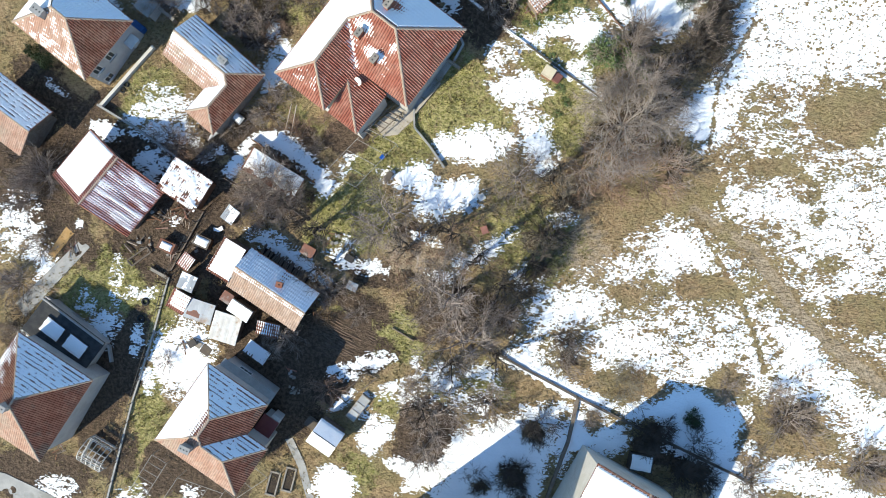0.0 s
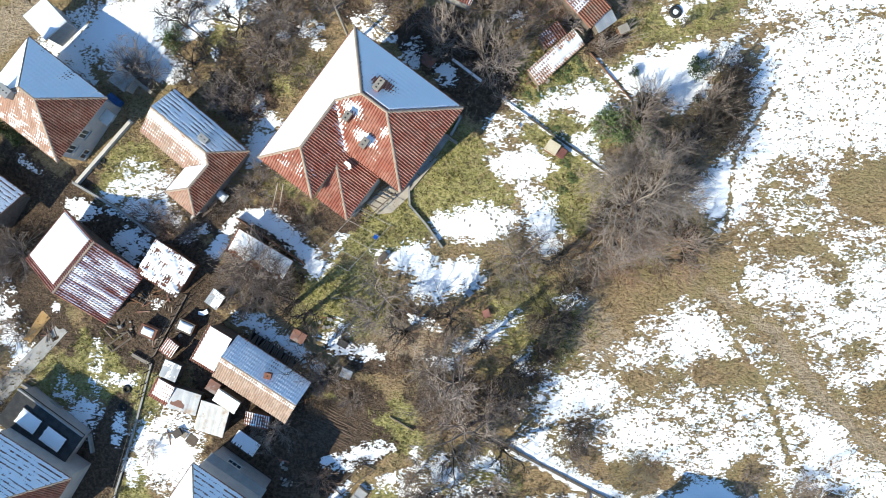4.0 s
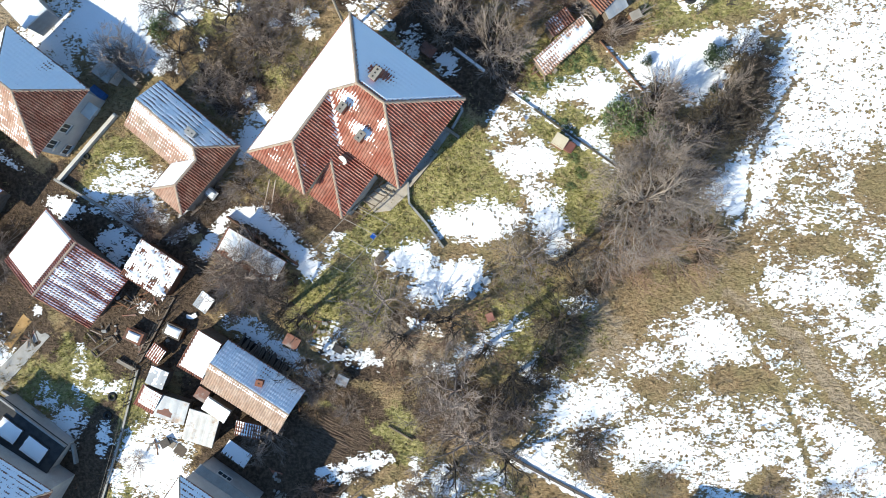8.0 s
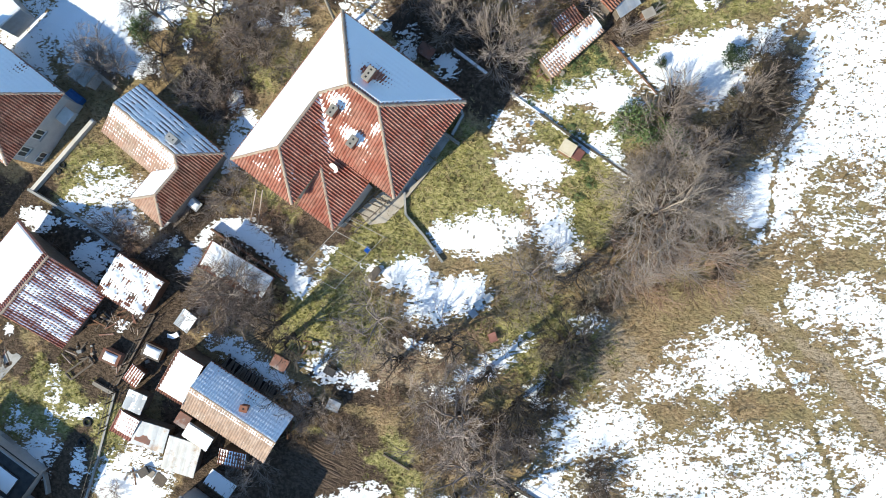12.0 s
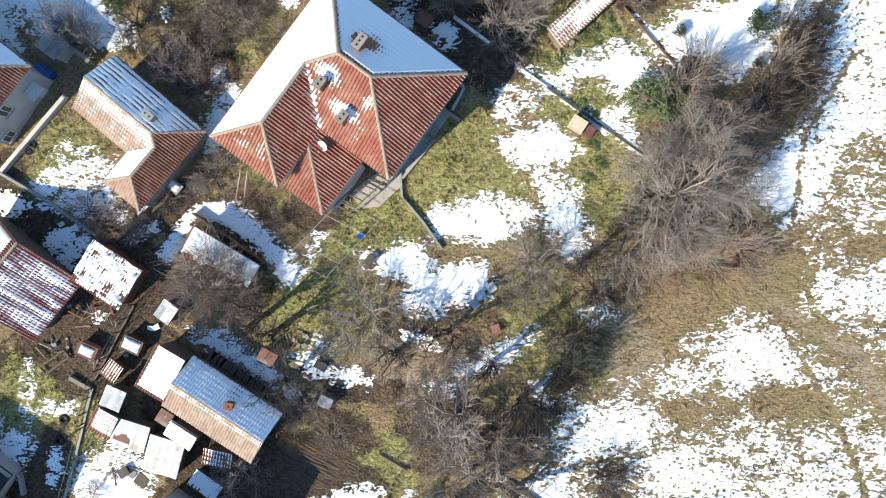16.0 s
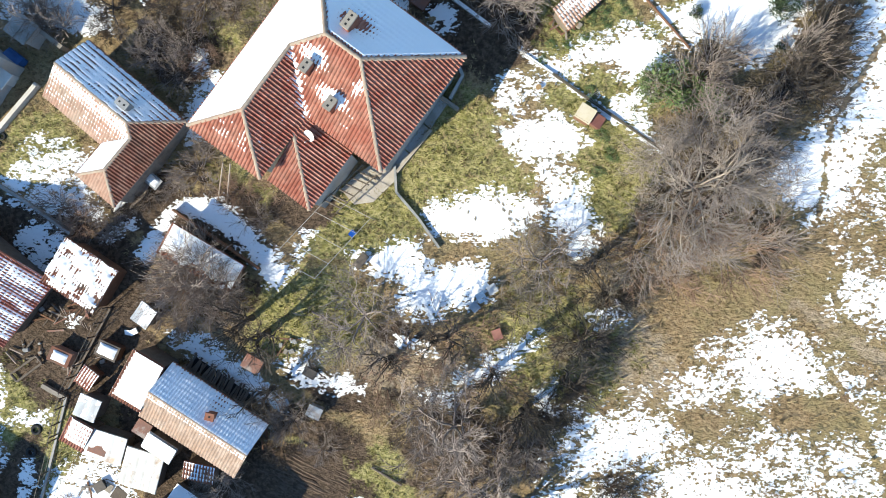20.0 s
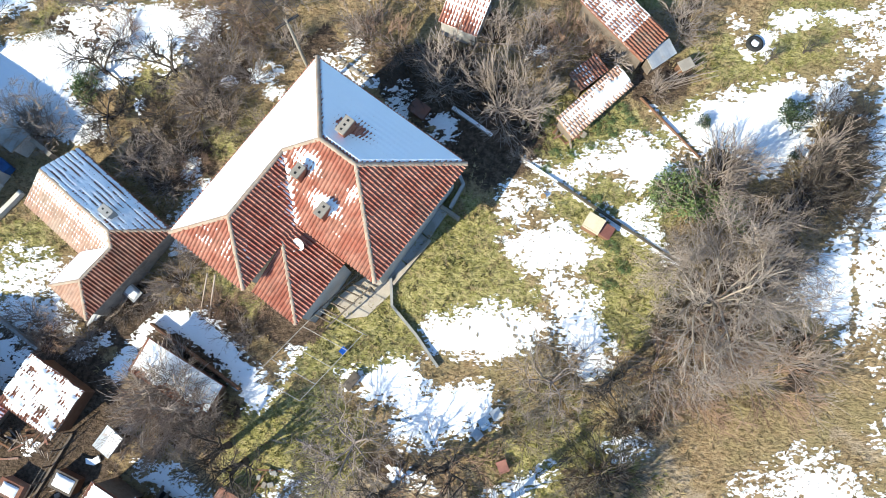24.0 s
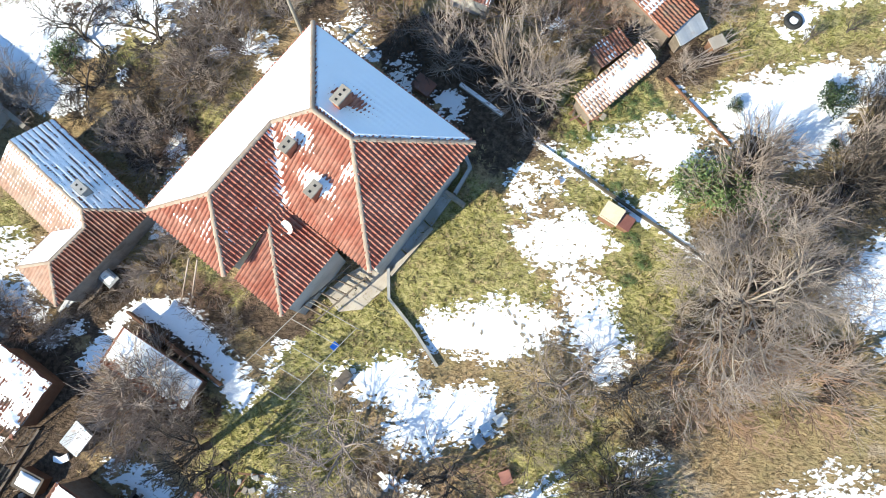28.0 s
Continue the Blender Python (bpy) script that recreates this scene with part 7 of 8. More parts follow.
crate("hutch", "small hutch with a flat brown roof", -12.76, -0.18, -30, 1.2, 0.9, 0.9, BOARD, RUST, category="hutch")
crate("hutch", "small grey hutch with a pale sheet roof", -8.57, -3.52, -25, 0.9, 0.7, 0.8, ZINC, ZINC, category="hutch")
crate("hutch", "small dark open hutch in the snow", -8.87, -0.89, -30, 0.8, 0.5, 0.4, BOARD, IRON, category="hutch")
rods("plank", "long weathered planks in the grass", [((at(-4.79, -7.52, 0.1)), (at(-2.74, -8.73, 0.1)))], 0.09, BOARD, "plank")
rods("log", "fallen pale log on the lawn", [((at(-8.66, 3.32, 0.08)), (at(-5.81, 1.80, 0.08)))], 0.07, TWIG_PALE, "log")

# woodshed and barn at the top of the gardens
shed("woodshed", "collapsing woodshed with red tiles and snow", 8.20, 20.49, 11.93, 23.75, 1.5, 0.9, 1.35, CLAY_PALE, BOARD, lambda u, w, n: 0.15 + 0.05 * n if u > 1.7 + 1.2 * n and 0.35 < w < 1.05 + 0.3 * n else 0.045 + 0.08 * n)
shed("woodshed", "broken tile roof beside the woodshed", 8.75, 23.21, 10.39, 24.49, 1.2, 1.4, 1.6, CLAY_OLD, BOARD, lambda u, w, n: 0.03 + 0.1 * n)
shed("barn", "low barn with a rusty tile roof and grey sheet end", 12.17, 24.63, 13.86, 26.29, 5.0, 1.7, 2.3, CLAY_OLD, BOARD, lambda u, w, n: 0.03 + 0.09 * n + (0.04 if w > 1.5 else -0.04), category="barn")
shed("outhouse", "tile-roofed outhouse half hidden by trees", 0.41, 28.01, 2.72, 26.95, 3.0, 1.5, 2.6, CLAY, PLASTER, lambda u, w, n: 0.02 + 0.12 * n + 0.05 * w)
crate("crate", "old wooden crate standing in the yard", 15.02, 24.84, 25, 0.75, 0.55, 0.7, PLANK, STONE, category="crate")
shed("lean_to", "grey sheet lean-to at the barn's end", 12.94, 24.43, 14.39, 25.42, 0.9, 1.1, 1.5, ZINC, BOARD, size=(0.8, 1.2))
stick_rng = random.Random(8)
rods("stick_pile", "fanned pile of long cut sticks", [(at(13.99, 23.72, 0.1) + Vector((stick_rng.uniform(-0.5, 0.5), stick_rng.uniform(-0.4, 0.4), 0.05 * i)), at(16.50, 24.80, 0.1) + Vector((stick_rng.uniform(-0.9, 0.5), stick_rng.uniform(-0.9, 0.9), 0.04 * i + 0.1))) for i in range(14)], 0.022, TWIG_PALE, "sticks")
crate("box", "low brown chest behind the house", -0.83, 23.12, -37, 1.1, 0.8, 0.5, PLANK, RUST)

# walls, shed and lane between the left-hand houses
path_wall("stone_wall", "pale stone wall between two yards", [(-33.33, 13.87), (-30.72, 16.46), (-27.76, 19.43)], 0.3, 0.45, RENDERED)
path_wall("stone_wall", "dark lane wall below the yard", [(-33.59, 14.03), (-29.60, 11.62), (-25.88, 8.95)], 0.2, 0.5, CONCRETE)
shed("shed", "low shed with a flat snow-covered roof", -33.89, 26.00, -32.04, 27.59, 2.6, 2.3, 2.6, SHEET_OLD, PLASTER, deep)
shed("ruin", "roofless grey outhouse with a dark opening", -27.55, 21.58, -26.53, 22.86, 1.6, 1.6, 1.8, CONCRETE, PLASTER, size=(0.8, 0.8))
path_wall("ruin_wall", "broken grey wall by the ruin", [(-27.09, 22.97), (-25.44, 21.64)], 0.3, 0.9, STONE)
crate("tarpaulin", "blue tarpaulin over a pile by the house", -29.09, 21.18, -39, 1.2, 0.7, 0.7, BLUE, BLUE, category="tarpaulin", tilt=-0.4)
slab("concrete_path", "concrete path up to the house", [(-43.65, -5.51), (-36.23, 0.91), (-35.24, 0.21), (-42.68, -6.95)], 0.05, CONCRETE)
slab("plank_path", "ochre boarded path beside the house", [(-39.83, -0.52), (-37.65, 2.27), (-36.66, 3.19), (-36.89, 1.56), (-39.16, -0.91)], 0.06, surface("ochre_board", (0.42, 0.26, 0.1), (0.5, 0.32, 0.14), 2, 30, 0.8, 0.3))
slab("road", "pale concrete road at the foot of the slope", [(-48.56, -23.21), (-46.00, -23.59), (-39.15, -26.47), (-35.59, -30.58), (-49.13, -31.33)], 0.05, CONCRETE, category="road")
slab("lane", "unpaved lane along the upper houses", [(-42.86, 26.70), (-37.52, 29.97), (-36.67, 29.43), (-41.80, 25.63)], 0.03, surface("lane_earth", (0.3, 0.25, 0.2), (0.36, 0.3, 0.24), 1, 20, 0.95, 0.4), category="road")

# ---- the yard round the barn ----
shed("shed", "flat-roofed shed under lumpy melting snow", -26.98, 5.76, -23.48, 3.40, 3.5, 2.0, 2.3, CLAY_OLD, PLANK, lambda u, w, n: 0.112 + 0.28 * n + (0.02 if w > 0.6 else -0.06), over=0.3)
rods("pole_stack", "stack of pale poles leaning on the shed", [(at(-26.86, 3.20, 0.05) + Vector((0.24 * i, -0.16 * i, 0)), at(-26.51, 3.90, 1.1) + Vector((0.24 * i + 0.1 * (i % 3), -0.17 * i, 0.1 * (i % 2)))) for i in range(9)], 0.03, TWIG_PALE, "poles")
shed("shed", "tile-roofed shed with snow, half under a shrub", -18.9, 7.55, -14.1, 4.58, 2.3, 1.4, 1.65, CLAY_OLD, PLANK, lambda u, w, n: 0.15 + 0.06 * n if w > 0.35 + 0.9 * n and u > 0.12 else -0.02, size=(0.3, 1.2))
path_wall("plank_fence", "brown board fence along the snowy strip", [(-18.26, 10.46), (-12.16, 6.28)], 0.12, 0.6, PLANK)
shed("coop", "small coop with a snowy corrugated roof", -21.13, 3.06, -20.09, 2.25, 1.5, 1.3, 1.5, ZINC, BOARD, striped, size=(0.215, 1.6))
hut = crate("hutch", "tan board hutch with a snow-topped lid", -23.24, 0.71, -25, 1.5, 1.0, 0.9, PLANK, BOARD, category="hutch")
snow_pad(hut, 1.3, 0.8, 0.97)
hut = crate("hutch", "pale tiled hutch with snow on top", -26.86, 0.27, -25, 1.5, 0.95, 0.9, CLAY_PALE, CLAY_OLD, category="hutch")
snow_pad(hut, 1.1, 0.7, 0.97)
shed("hutch", "small tile-roofed hutch with thin snow", -25.80, -1.37, -24.80, -2.19, 1.5, 0.9, 1.2, CLAY, PLANK, thin, category="hutch")
shed("shed", "grey sheet-roofed lean-to shed", -25.56, -3.58, -24.11, -4.23, 1.6, 1.7, 1.8, ZINC, BOARD, lambda u, w, n: 0.02 + 0.12 * n, size=(0.8, 1.6))
shed("shed", "tile-roofed shed under melting snow", -26.72, -5.40, -25.10, -6.37, 2.0, 1.6, 2.0, CLAY, BOARD, lambda u, w, n: 0.13 + 0.05 * n if w > 0.35 and u > 0.2 else 0.02)
shed("shed", "low shed roofed with grey and rusty sheets", -25.03, -6.49, -22.44, -7.34, 2.0, 1.5, 1.7, ZINC, BOARD, size=(1.1, 2.2))
crate("sheet", "rusty steel sheet over the shed roof", -23.95, -6.03, -22, 1.3, 0.9, 0.02, RUST, RUST, lift=1.62, category="sheet", over=0.0)
shed("shed", "snow-covered end of the barn with a tile edge", -22.10, -1.90, -20.05, -3.16, 3.6, 2.7, 3.1, CLAY_OLD, BOARD, lambda u, w, n: 0.175 + 0.03 * n if w > 0.25 and u > 0.3 else 0.03)
chimney(barn, 4.3, 3.05, 3.5, 20, 0.5, 0.4, 0.7, 1, BRICK, BRICK)
crate("lean_to", "small rusty sheet roof beside the barn", -20.66, -4.64, -33, 1.0, 0.95, 1.5, BOARD, RUST, category="shed")
shed("lean_to", "lean-to under smooth snow against the barn", -20.59, -5.75, -18.68, -7.03, 1.3, 1.8, 2.1, SHEET_OLD, BOARD, deep, size=(0.5, 1.5))
shed("lean_to", "weathered white sheet roof with rust streaks", -22.60, -8.49, -20.02, -9.33, 2.8, 1.4, 1.8, SHEET_OLD, BOARD, lambda u, w, n: 0.03 + 0.12 * n - 0.03 * w, size=(0.6, 3.0))
shed("lean_to", "lean-to roof of tiles and snow by the barn", -17.88, -8.02, -15.78, -8.53, 1.3, 1.5, 1.8, CLAY_OLD, BOARD, thin)
shed("woodpile", "low woodpile under snow-dusted slats", -19.51, -9.95, -17.56, -11.36, 1.5, 0.6, 0.8, BOARD, BOARD, mid_snow, size=(0.3, 1.6))


def board_stack():
    a, b2 = Vector((-17.3, -0.1)), Vector((-13.0, -3.0))
    ob = thing("board_stack", a.x, a.y, float(land(a.x, a.y)), 0, "long stack of dark weathered boards beside the barn", "boards")
    d = (b2 - a).normalized()
    side = Vector((-d.y, d.x))
    rng = random.Random(5)
    for i in range(30):
        c = d * ((b2 - a).length * i / 30)
        p, q = c + side * rng.uniform(-0.75, -0.45), c + side * rng.uniform(0.35, 0.75) + d * rng.uniform(-0.2, 0.2)
        h = float(land(a.x + c.x, a.y + c.y)) - float(land(a.x, a.y))
        turn = math.degrees(math.atan2(q.y - p.y, q.x - p.x))
        m = (p + q) / 2
        part("board", Geo().box(-(q - p).length / 2, (q - p).length / 2, -0.07, 0.07, 0, 0.05, turn, (m.x, m.y, h + 0.45 + rng.uniform(-0.12, 0.15))), BOARD, ob)
    # near-black filler that paints the shade under and between the boards
    part("stack_shade", Geo().prism([a * 0 - side * 0.4, (b2 - a) - side * 0.4, (b2 - a) + side * 0.3, a * 0 + side * 0.3], -0.6, 0.3), DARK, ob)


board_stack()
fence("fence", "dark leaning board fence across the yard", [(-23.28, 3.69), (-25.16, 0.61), (-26.90, -2.23), (-28.04, -5.85)], 1.3, 1.3, 2)
path_wall("fence_base", "rough stone kerb under the yard fence", [(-23.28, 3.58), (-26.83, -2.18)], 0.14, 0.25, BOARD)
path_wall("kerb", "long concrete kerb between two gardens", [(-27.03, -2.74), (-28.86, -8.36), (-31.47, -15.53), (-34.73, -25.96)], 0.17, 0.22, CONCRETE)
fence("fence", "thin wire fence along the garden kerb", [(-27.03, -2.74), (-28.86, -8.36), (-31.47, -15.53), (-34.73, -25.96)], 1.2, 2.4, 2)
path_wall("kerb", "broken pale kerb in the yard", [(-28.86, -1.93), (-27.10, -2.88)], 0.3, 0.3, STONE)
crate("barrow", "dark junk box in the snow", -24.77, -9.32, 30, 0.7, 0.6, 0.4, IRON, IRON, category="box")
crate("box", "brown plank lid lying in the snow", -23.49, -10.04, -35, 0.9, 0.8, 0.05, PLANK, BOARD)
crate("box", "pale stone block in the snow", -24.24, -9.48, -35, 0.5, 0.5, 0.12, STONE, STONE)
slab("snow_mound", "round pad of old snow on dark ground", [(-21.89, 2.03), (-21.48, 2.25), (-21.32, 1.87), (-21.78, 1.65), (-22.30, 1.76), (-22.34, 2.09)][::-1], 0.1, SNOW, category="snow")
rods("cold_frame", "low rotten timber frame on the soil", [(at(-29.19, 0.23, 0.15), at(-31.31, -1.13, 0.15)), (at(-31.31, -1.13, 0.15), at(-30.83, -1.67, 0.15)), (at(-30.83, -1.67, 0.15), at(-28.77, -0.31, 0.15)), (at(-28.77, -0.31, 0.15), at(-29.19, 0.23, 0.15))], 0.09, BOARD, "frame")
rods("timber", "timbers lying by the house corner", [(at(-31.56, 0.49, 0.1), at(-30.75, -0.32, 0.2)), (at(-31.26, 0.76, 0.1), at(-30.15, 0.33, 0.2))], 0.07, TWIG_PALE, "timber")

# the vine frame and terrace of the main house
slab("terrace", "cracked pale concrete terrace by the porch", [(-6.35, 11.50), (-5.22, 12.45), (-3.76, 13.32), (-2.62, 12.80), (-2.67, 11.95), (-4.19, 10.60), (-5.50, 10.47)][::-1], 0.12, surface("pale_concrete", (0.42, 0.37, 0.31), (0.5, 0.45, 0.38), 1.2, 25, 0.9, 0.3, stain=(0.27, 0.23, 0.19)))
for k, (p, q, r2, s2) in enumerate((((-3.53, 13.06), (-2.61, 12.58), (-1.67, 13.60), (-2.58, 14.38)), ((-2.52, 14.44), (-1.60, 13.67), (-0.35, 15.09), (-1.12, 15.86)), ((-1.06, 15.92), (-0.29, 15.15), (0.83, 16.68), (0.35, 17.24)))):
    slab("walkway_slab", "grey concrete walkway slab along the house", [p, q, r2, s2], 0.1 + 0.004 * k, CONCRETE)
path_wall("kerb", "narrow stone kerb of the walkway", [(-2.55, 12.48), (-0.25, 15.05)], 0.2, 0.3, STONE)
path_wall("well_rim", "grey rim of a sunken pit by the wall", [(0.99, 16.90), (1.82, 18.29), (1.50, 19.10)], 0.2, 0.4, CONCRETE)
rods("pergola", "weathered wooden pergola beams beside the porch", [(at(-7.22, 10.70, 2.0) + Vector((0.42 * i, 0.36 * i, 0)), at(-6.41, 10.22, 2.0) + Vector((0.46 * i + 0.3, 0.36 * i - 0.1, 0))) for i in range(6)] + [(at(-7.48, 10.38, 1.95), at(-4.57, 12.82, 1.95)), (at(-6.40, 9.84, 1.95), at(-3.74, 12.12, 1.95)), (at(-6.40, 9.84, -0.2), at(-6.40, 9.84, 1.95)), (at(-3.74, 12.12, -0.2), at(-3.74, 12.12, 1.95))], 0.05, BOARD, "pergola")
rods("vine_frame", "pipe frame for vines over the garden", [(at(-6.83, 10.86, 2.0), at(-10.70, 7.17, 2.0)), (at(-4.17, 9.44, 2.0), at(-7.97, 5.64, 2.0))] +
     [(at(-6.83, 10.86, 2.0).lerp(at(-10.70, 7.17, 2.0), k / 4), at(-4.17, 9.44, 2.0).lerp(at(-7.97, 5.64, 2.0), k / 4)) for k in range(5)] +
     [(p - Vector((0, 0, 2.3)), p) for p in (at(-6.83, 10.86, 2.0), at(-10.70, 7.17, 2.0), at(-4.17, 9.44, 2.0), at(-7.97, 5.64, 2.0))], 0.022, PIPE, "frame")
fence("fence", "leaning pole fence below the house", [(-17.18, 13.79), (-14.76, 10.89), (-9.68, 7.02)], 1.2, 1.6, 2)
rods("pole", "bare poles propped below the eaves", [(at(-15.06, 11.06, 0.1), at(-13.85, 13.29, 2.2)), (at(-14.46, 10.72, 0.1), at(-13.42, 13.21, 2.0))], 0.05, TWIG_PALE, "pole")


def dish(x, y, z):
    ob = thing("satellite_dish", x, y, z, 0, "white satellite dish on the porch roof", "dish")
    geo, n = Geo(), 20
    geo.v.append((0, 0, -0.07))
    for k in (0.5, 1.0):
        for i in range(n):
            a = 2 * math.pi * i / n
            geo.v.append((0.36 * k * math.cos(a), 0.4 * k * math.sin(a), -0.07 + 0.07 * k * k))
    geo.f = [(0, 1 + i, 1 + (i + 1) % n) for i in range(n)] + [(1 + i, 1 + n + i, 1 + n + (i + 1) % n, 1 + (i + 1) % n) for i in range(n)]
    bowl = part("bowl", geo, PALE, ob, smooth=True)
    bowl.matrix_basis = pose(0, 0, 0.55, 52, 0, -40)
    part("mast", Geo().tube([(0.05, 0.1, -0.5), (0.05, 0.1, 0.5)], 0.025, 8), PIPE, ob)
    part("arm", Geo().tube([(0.0, 0, 0.25), (-0.28, -0.36, 0.42)], 0.012, 6), PIPE, ob)
    part("receiver", Geo().tube([(-0.28, -0.36, 0.4), (-0.24, -0.31, 0.46)], 0.035, 8), PALE, ob)


dish(-7.07, 13.91, 5.65)


# ---- the lower houses' yards ----
def lower_yard():
    ob = thing("annex", -38.90, -8.19, float(land(-37, -8)) - 0.6, -37, "flat dark annex roof with two snow-covered hatches", "annex")
    part("roof_slab", Geo().box(-2.2, 5.2, -1.2, 2.6, 2.5, 2.7), FELT, ob, bevel=0.02)
    part("wall", Geo().box(-2.0, 5.0, -1.0, 2.4, -0.8, 2.496), PLASTER, ob)
    for x in (0.3, 3.1):
        hatch = part("hatch", Geo().box(x - 1.15, x + 1.15, -0.2, 1.5, 2.704, 2.85), IRON, ob, bevel=0.02)
        pad = snow_pad(hatch, 2.1, 1.5, 2.86)
        pad.location = (x, 0.65, 0)
    part("parapet", Geo().box(-2.2, 5.2, 2.45, 2.6, 2.704, 2.95), CONCRETE, ob)


lower_yard()
path_wall("yard_wall", "curved concrete wall round the annex yard", [(-40.08, -4.82), (-36.81, -6.80), (-33.56, -9.76), (-33.39, -11.38)], 0.2, 0.5, CONCRETE)


def frame_house(x, y, rz, w, d):
    base = float(land(x, y))
    ob = thing("greenhouse_frame", x, y, base, rz, "bare white greenhouse frame without panes", "greenhouse")
    for i in range(6):
        a = -w / 2 + w * i / 5
        part("arch", Geo().tube([(a, -d / 2, -0.3), (a, -d / 2, 1.5), (a, -d / 4, 2.0), (a, 0, 2.2), (a, d / 4, 2.0), (a, d / 2, 1.5), (a, d / 2, -0.3)], 0.045, 5), PALE, ob)
    for y2, z2 in ((-d / 2, 1.5), (-d / 4, 2.0), (0, 2.2), (d / 4, 2.0), (d / 2, 1.5), (-d / 2, 0.6), (d / 2, 0.6)):
        part("rail", Geo().tube([(-w / 2, y2, z2), (w / 2, y2, z2)], 0.04, 5), PALE, ob)
    for y2 in (-d / 2, d / 2):
        for z2 in (0.25, 0.95):
            part("side_board", Geo().box(-w / 2, w / 2, y2 - 0.02, y2 + 0.02, z2, z2 + 0.3), PALE, ob)
    for i in range(5):
        part("brace", Geo().tube([(-w / 2 + w * i / 5, -d / 4, 1.98), (-w / 2 + w * (i + 1) / 5, d / 4, 1.98)], 0.02, 4), PALE, ob)
    part("end_board", Geo().box(-w / 2 - 0.03, -w / 2 + 0.03, -d / 2, d / 2, -0.1, 0.8), PALE, ob)


frame_house(-35.08, -20.72, -30, 2.6, 2.4)


def wing_details():
    ob = thing("annex", -22.0, -11.6, -4.6, -35, "low grey annex roof against the house's shaded side", "annex")
    slope(ob, [(6.3, 1.9, 3.5), (0.4, 1.9, 3.5), (0.4, 0.0, 4.0), (6.3, 0.0, 4.0)], CONCRETE, (1.2, 2.2))
    ring_walls(ob, [(0.6, -0.2), (6.1, -0.2), (6.1, 1.7), (0.6, 1.7)], 0, 3.35, PLASTER)
    window(ob, 2.6, 1.72, 2.2, 0, 1.4, 0.8, 2)
    porch = thing("porch", -16.87, -16.87, -4.5, -35, "small dark red porch roof with snow", "porch")
    part("roof_slab", Geo().box(-0.8, 0.9, -1.0, 1.0, 3.0, 3.12), surface("dark_red_sheet", (0.16, 0.04, 0.04), (0.2, 0.06, 0.05), 1, 20, 0.6, 0.1), porch, bevel=0.01)
    part("wall", Geo().box(-0.7, 0.8, -0.9, 0.9, 0, 2.996), PLASTER, porch)
    bay = thing("bay", -16.34, -16.61, -4.4, -35, "white box bay beside the porch", "bay")
    part("body", Geo().box(-0.4, 0.5, -0.7, 0.7, 0, 2.4), PALE, bay, bevel=0.02)
    part("hatch", Geo().box(-0.1, 0.25, -0.25, 0.25, 2.402, 2.45), IRON, bay)


wing_details()


def trellis(label, a, b2, c, n, h):
    """A flat pipe grid on posts over vines: from a along to b2, and across to c."""
    a, b2, c = Vector(a), Vector(b2), Vector(c)
    runs = []
    for i in range(n + 1):
        runs.append((a.lerp(b2, i / n), a.lerp(b2, i / n) + c - a))
    runs += [(a, b2), (c, b2 + c - a)]
    runs += [(p - Vector((0, 0, h + 0.3)), p) for p in (a, b2, c, b2 + c - a)]
    rods("trellis", label, runs, 0.025, PIPE, "trellis")


trellis("pipe trellis over bare vines", at(-27.55, -24.61, 2.2), at(-22.97, -26.01, 2.2), at(-26.02, -22.41, 2.2), 3, 2.2)
trellis("pipe trellis beside the house wing", at(-20.13, -24.28, 2.2), at(-16.91, -22.04, 2.2), at(-21.28, -23.39, 2.2), 2, 2.2)
trellis("tall cane trellis at the garden's edge", at(-31.24, -24.00, 1.8), at(-28.77, -20.33, 1.8), at(-29.75, -24.83, 1.8), 5, 1.8)
for x, y in ((-16.94, -23.38), (-15.30, -22.90)):
    bed = thing("raised_bed", x, y, float(land(x, y)), -15, "raised bed framed with pale blocks", "raised bed")
    for x0, x1, y0, y1 in ((-0.55, 0.55, -1.25, -1.05), (-0.55, 0.55, 1.05, 1.25), (-0.55, -0.38, -1.05, 1.05), (0.38, 0.55, -1.05, 1.05)):
        part("edging", Geo().box(x0, x1, y0, y1, -0.4, 0.25), STONE, bed, bevel=0.02)
    part("soil", Geo().box(-0.38, 0.38, -1.05, 1.05, -0.4, 0.15), surface("wet_soil", (0.06, 0.045, 0.035), (0.09, 0.07, 0.05), 4, 40, 0.95, 0.5), bed)
slab("garden_path", "narrow curving concrete garden path", [(-15.62, -18.86), (-14.86, -18.66), (-13.65, -21.21), (-12.80, -24.65), (-12.83, -26.40), (-13.64, -26.44), (-13.61, -24.69), (-14.41, -21.53)][::-1], 0.06, CONCRETE)
gable("shed", -13.07, -18.25, float(land(-11, -18)), -35, 2.7, 2.7, 1.9, 0.35, "x", (ZINC, ZINC), (deep, deep), "small shed with a snow-covered sheet roof", BOARD, 0.15, "shed", (0.4, 1.4), False)
crate("box", "tan plywood box beside the shed", -12.76, -17.00, -35, 1.2, 0.8, 0.7, STONE, BOARD)


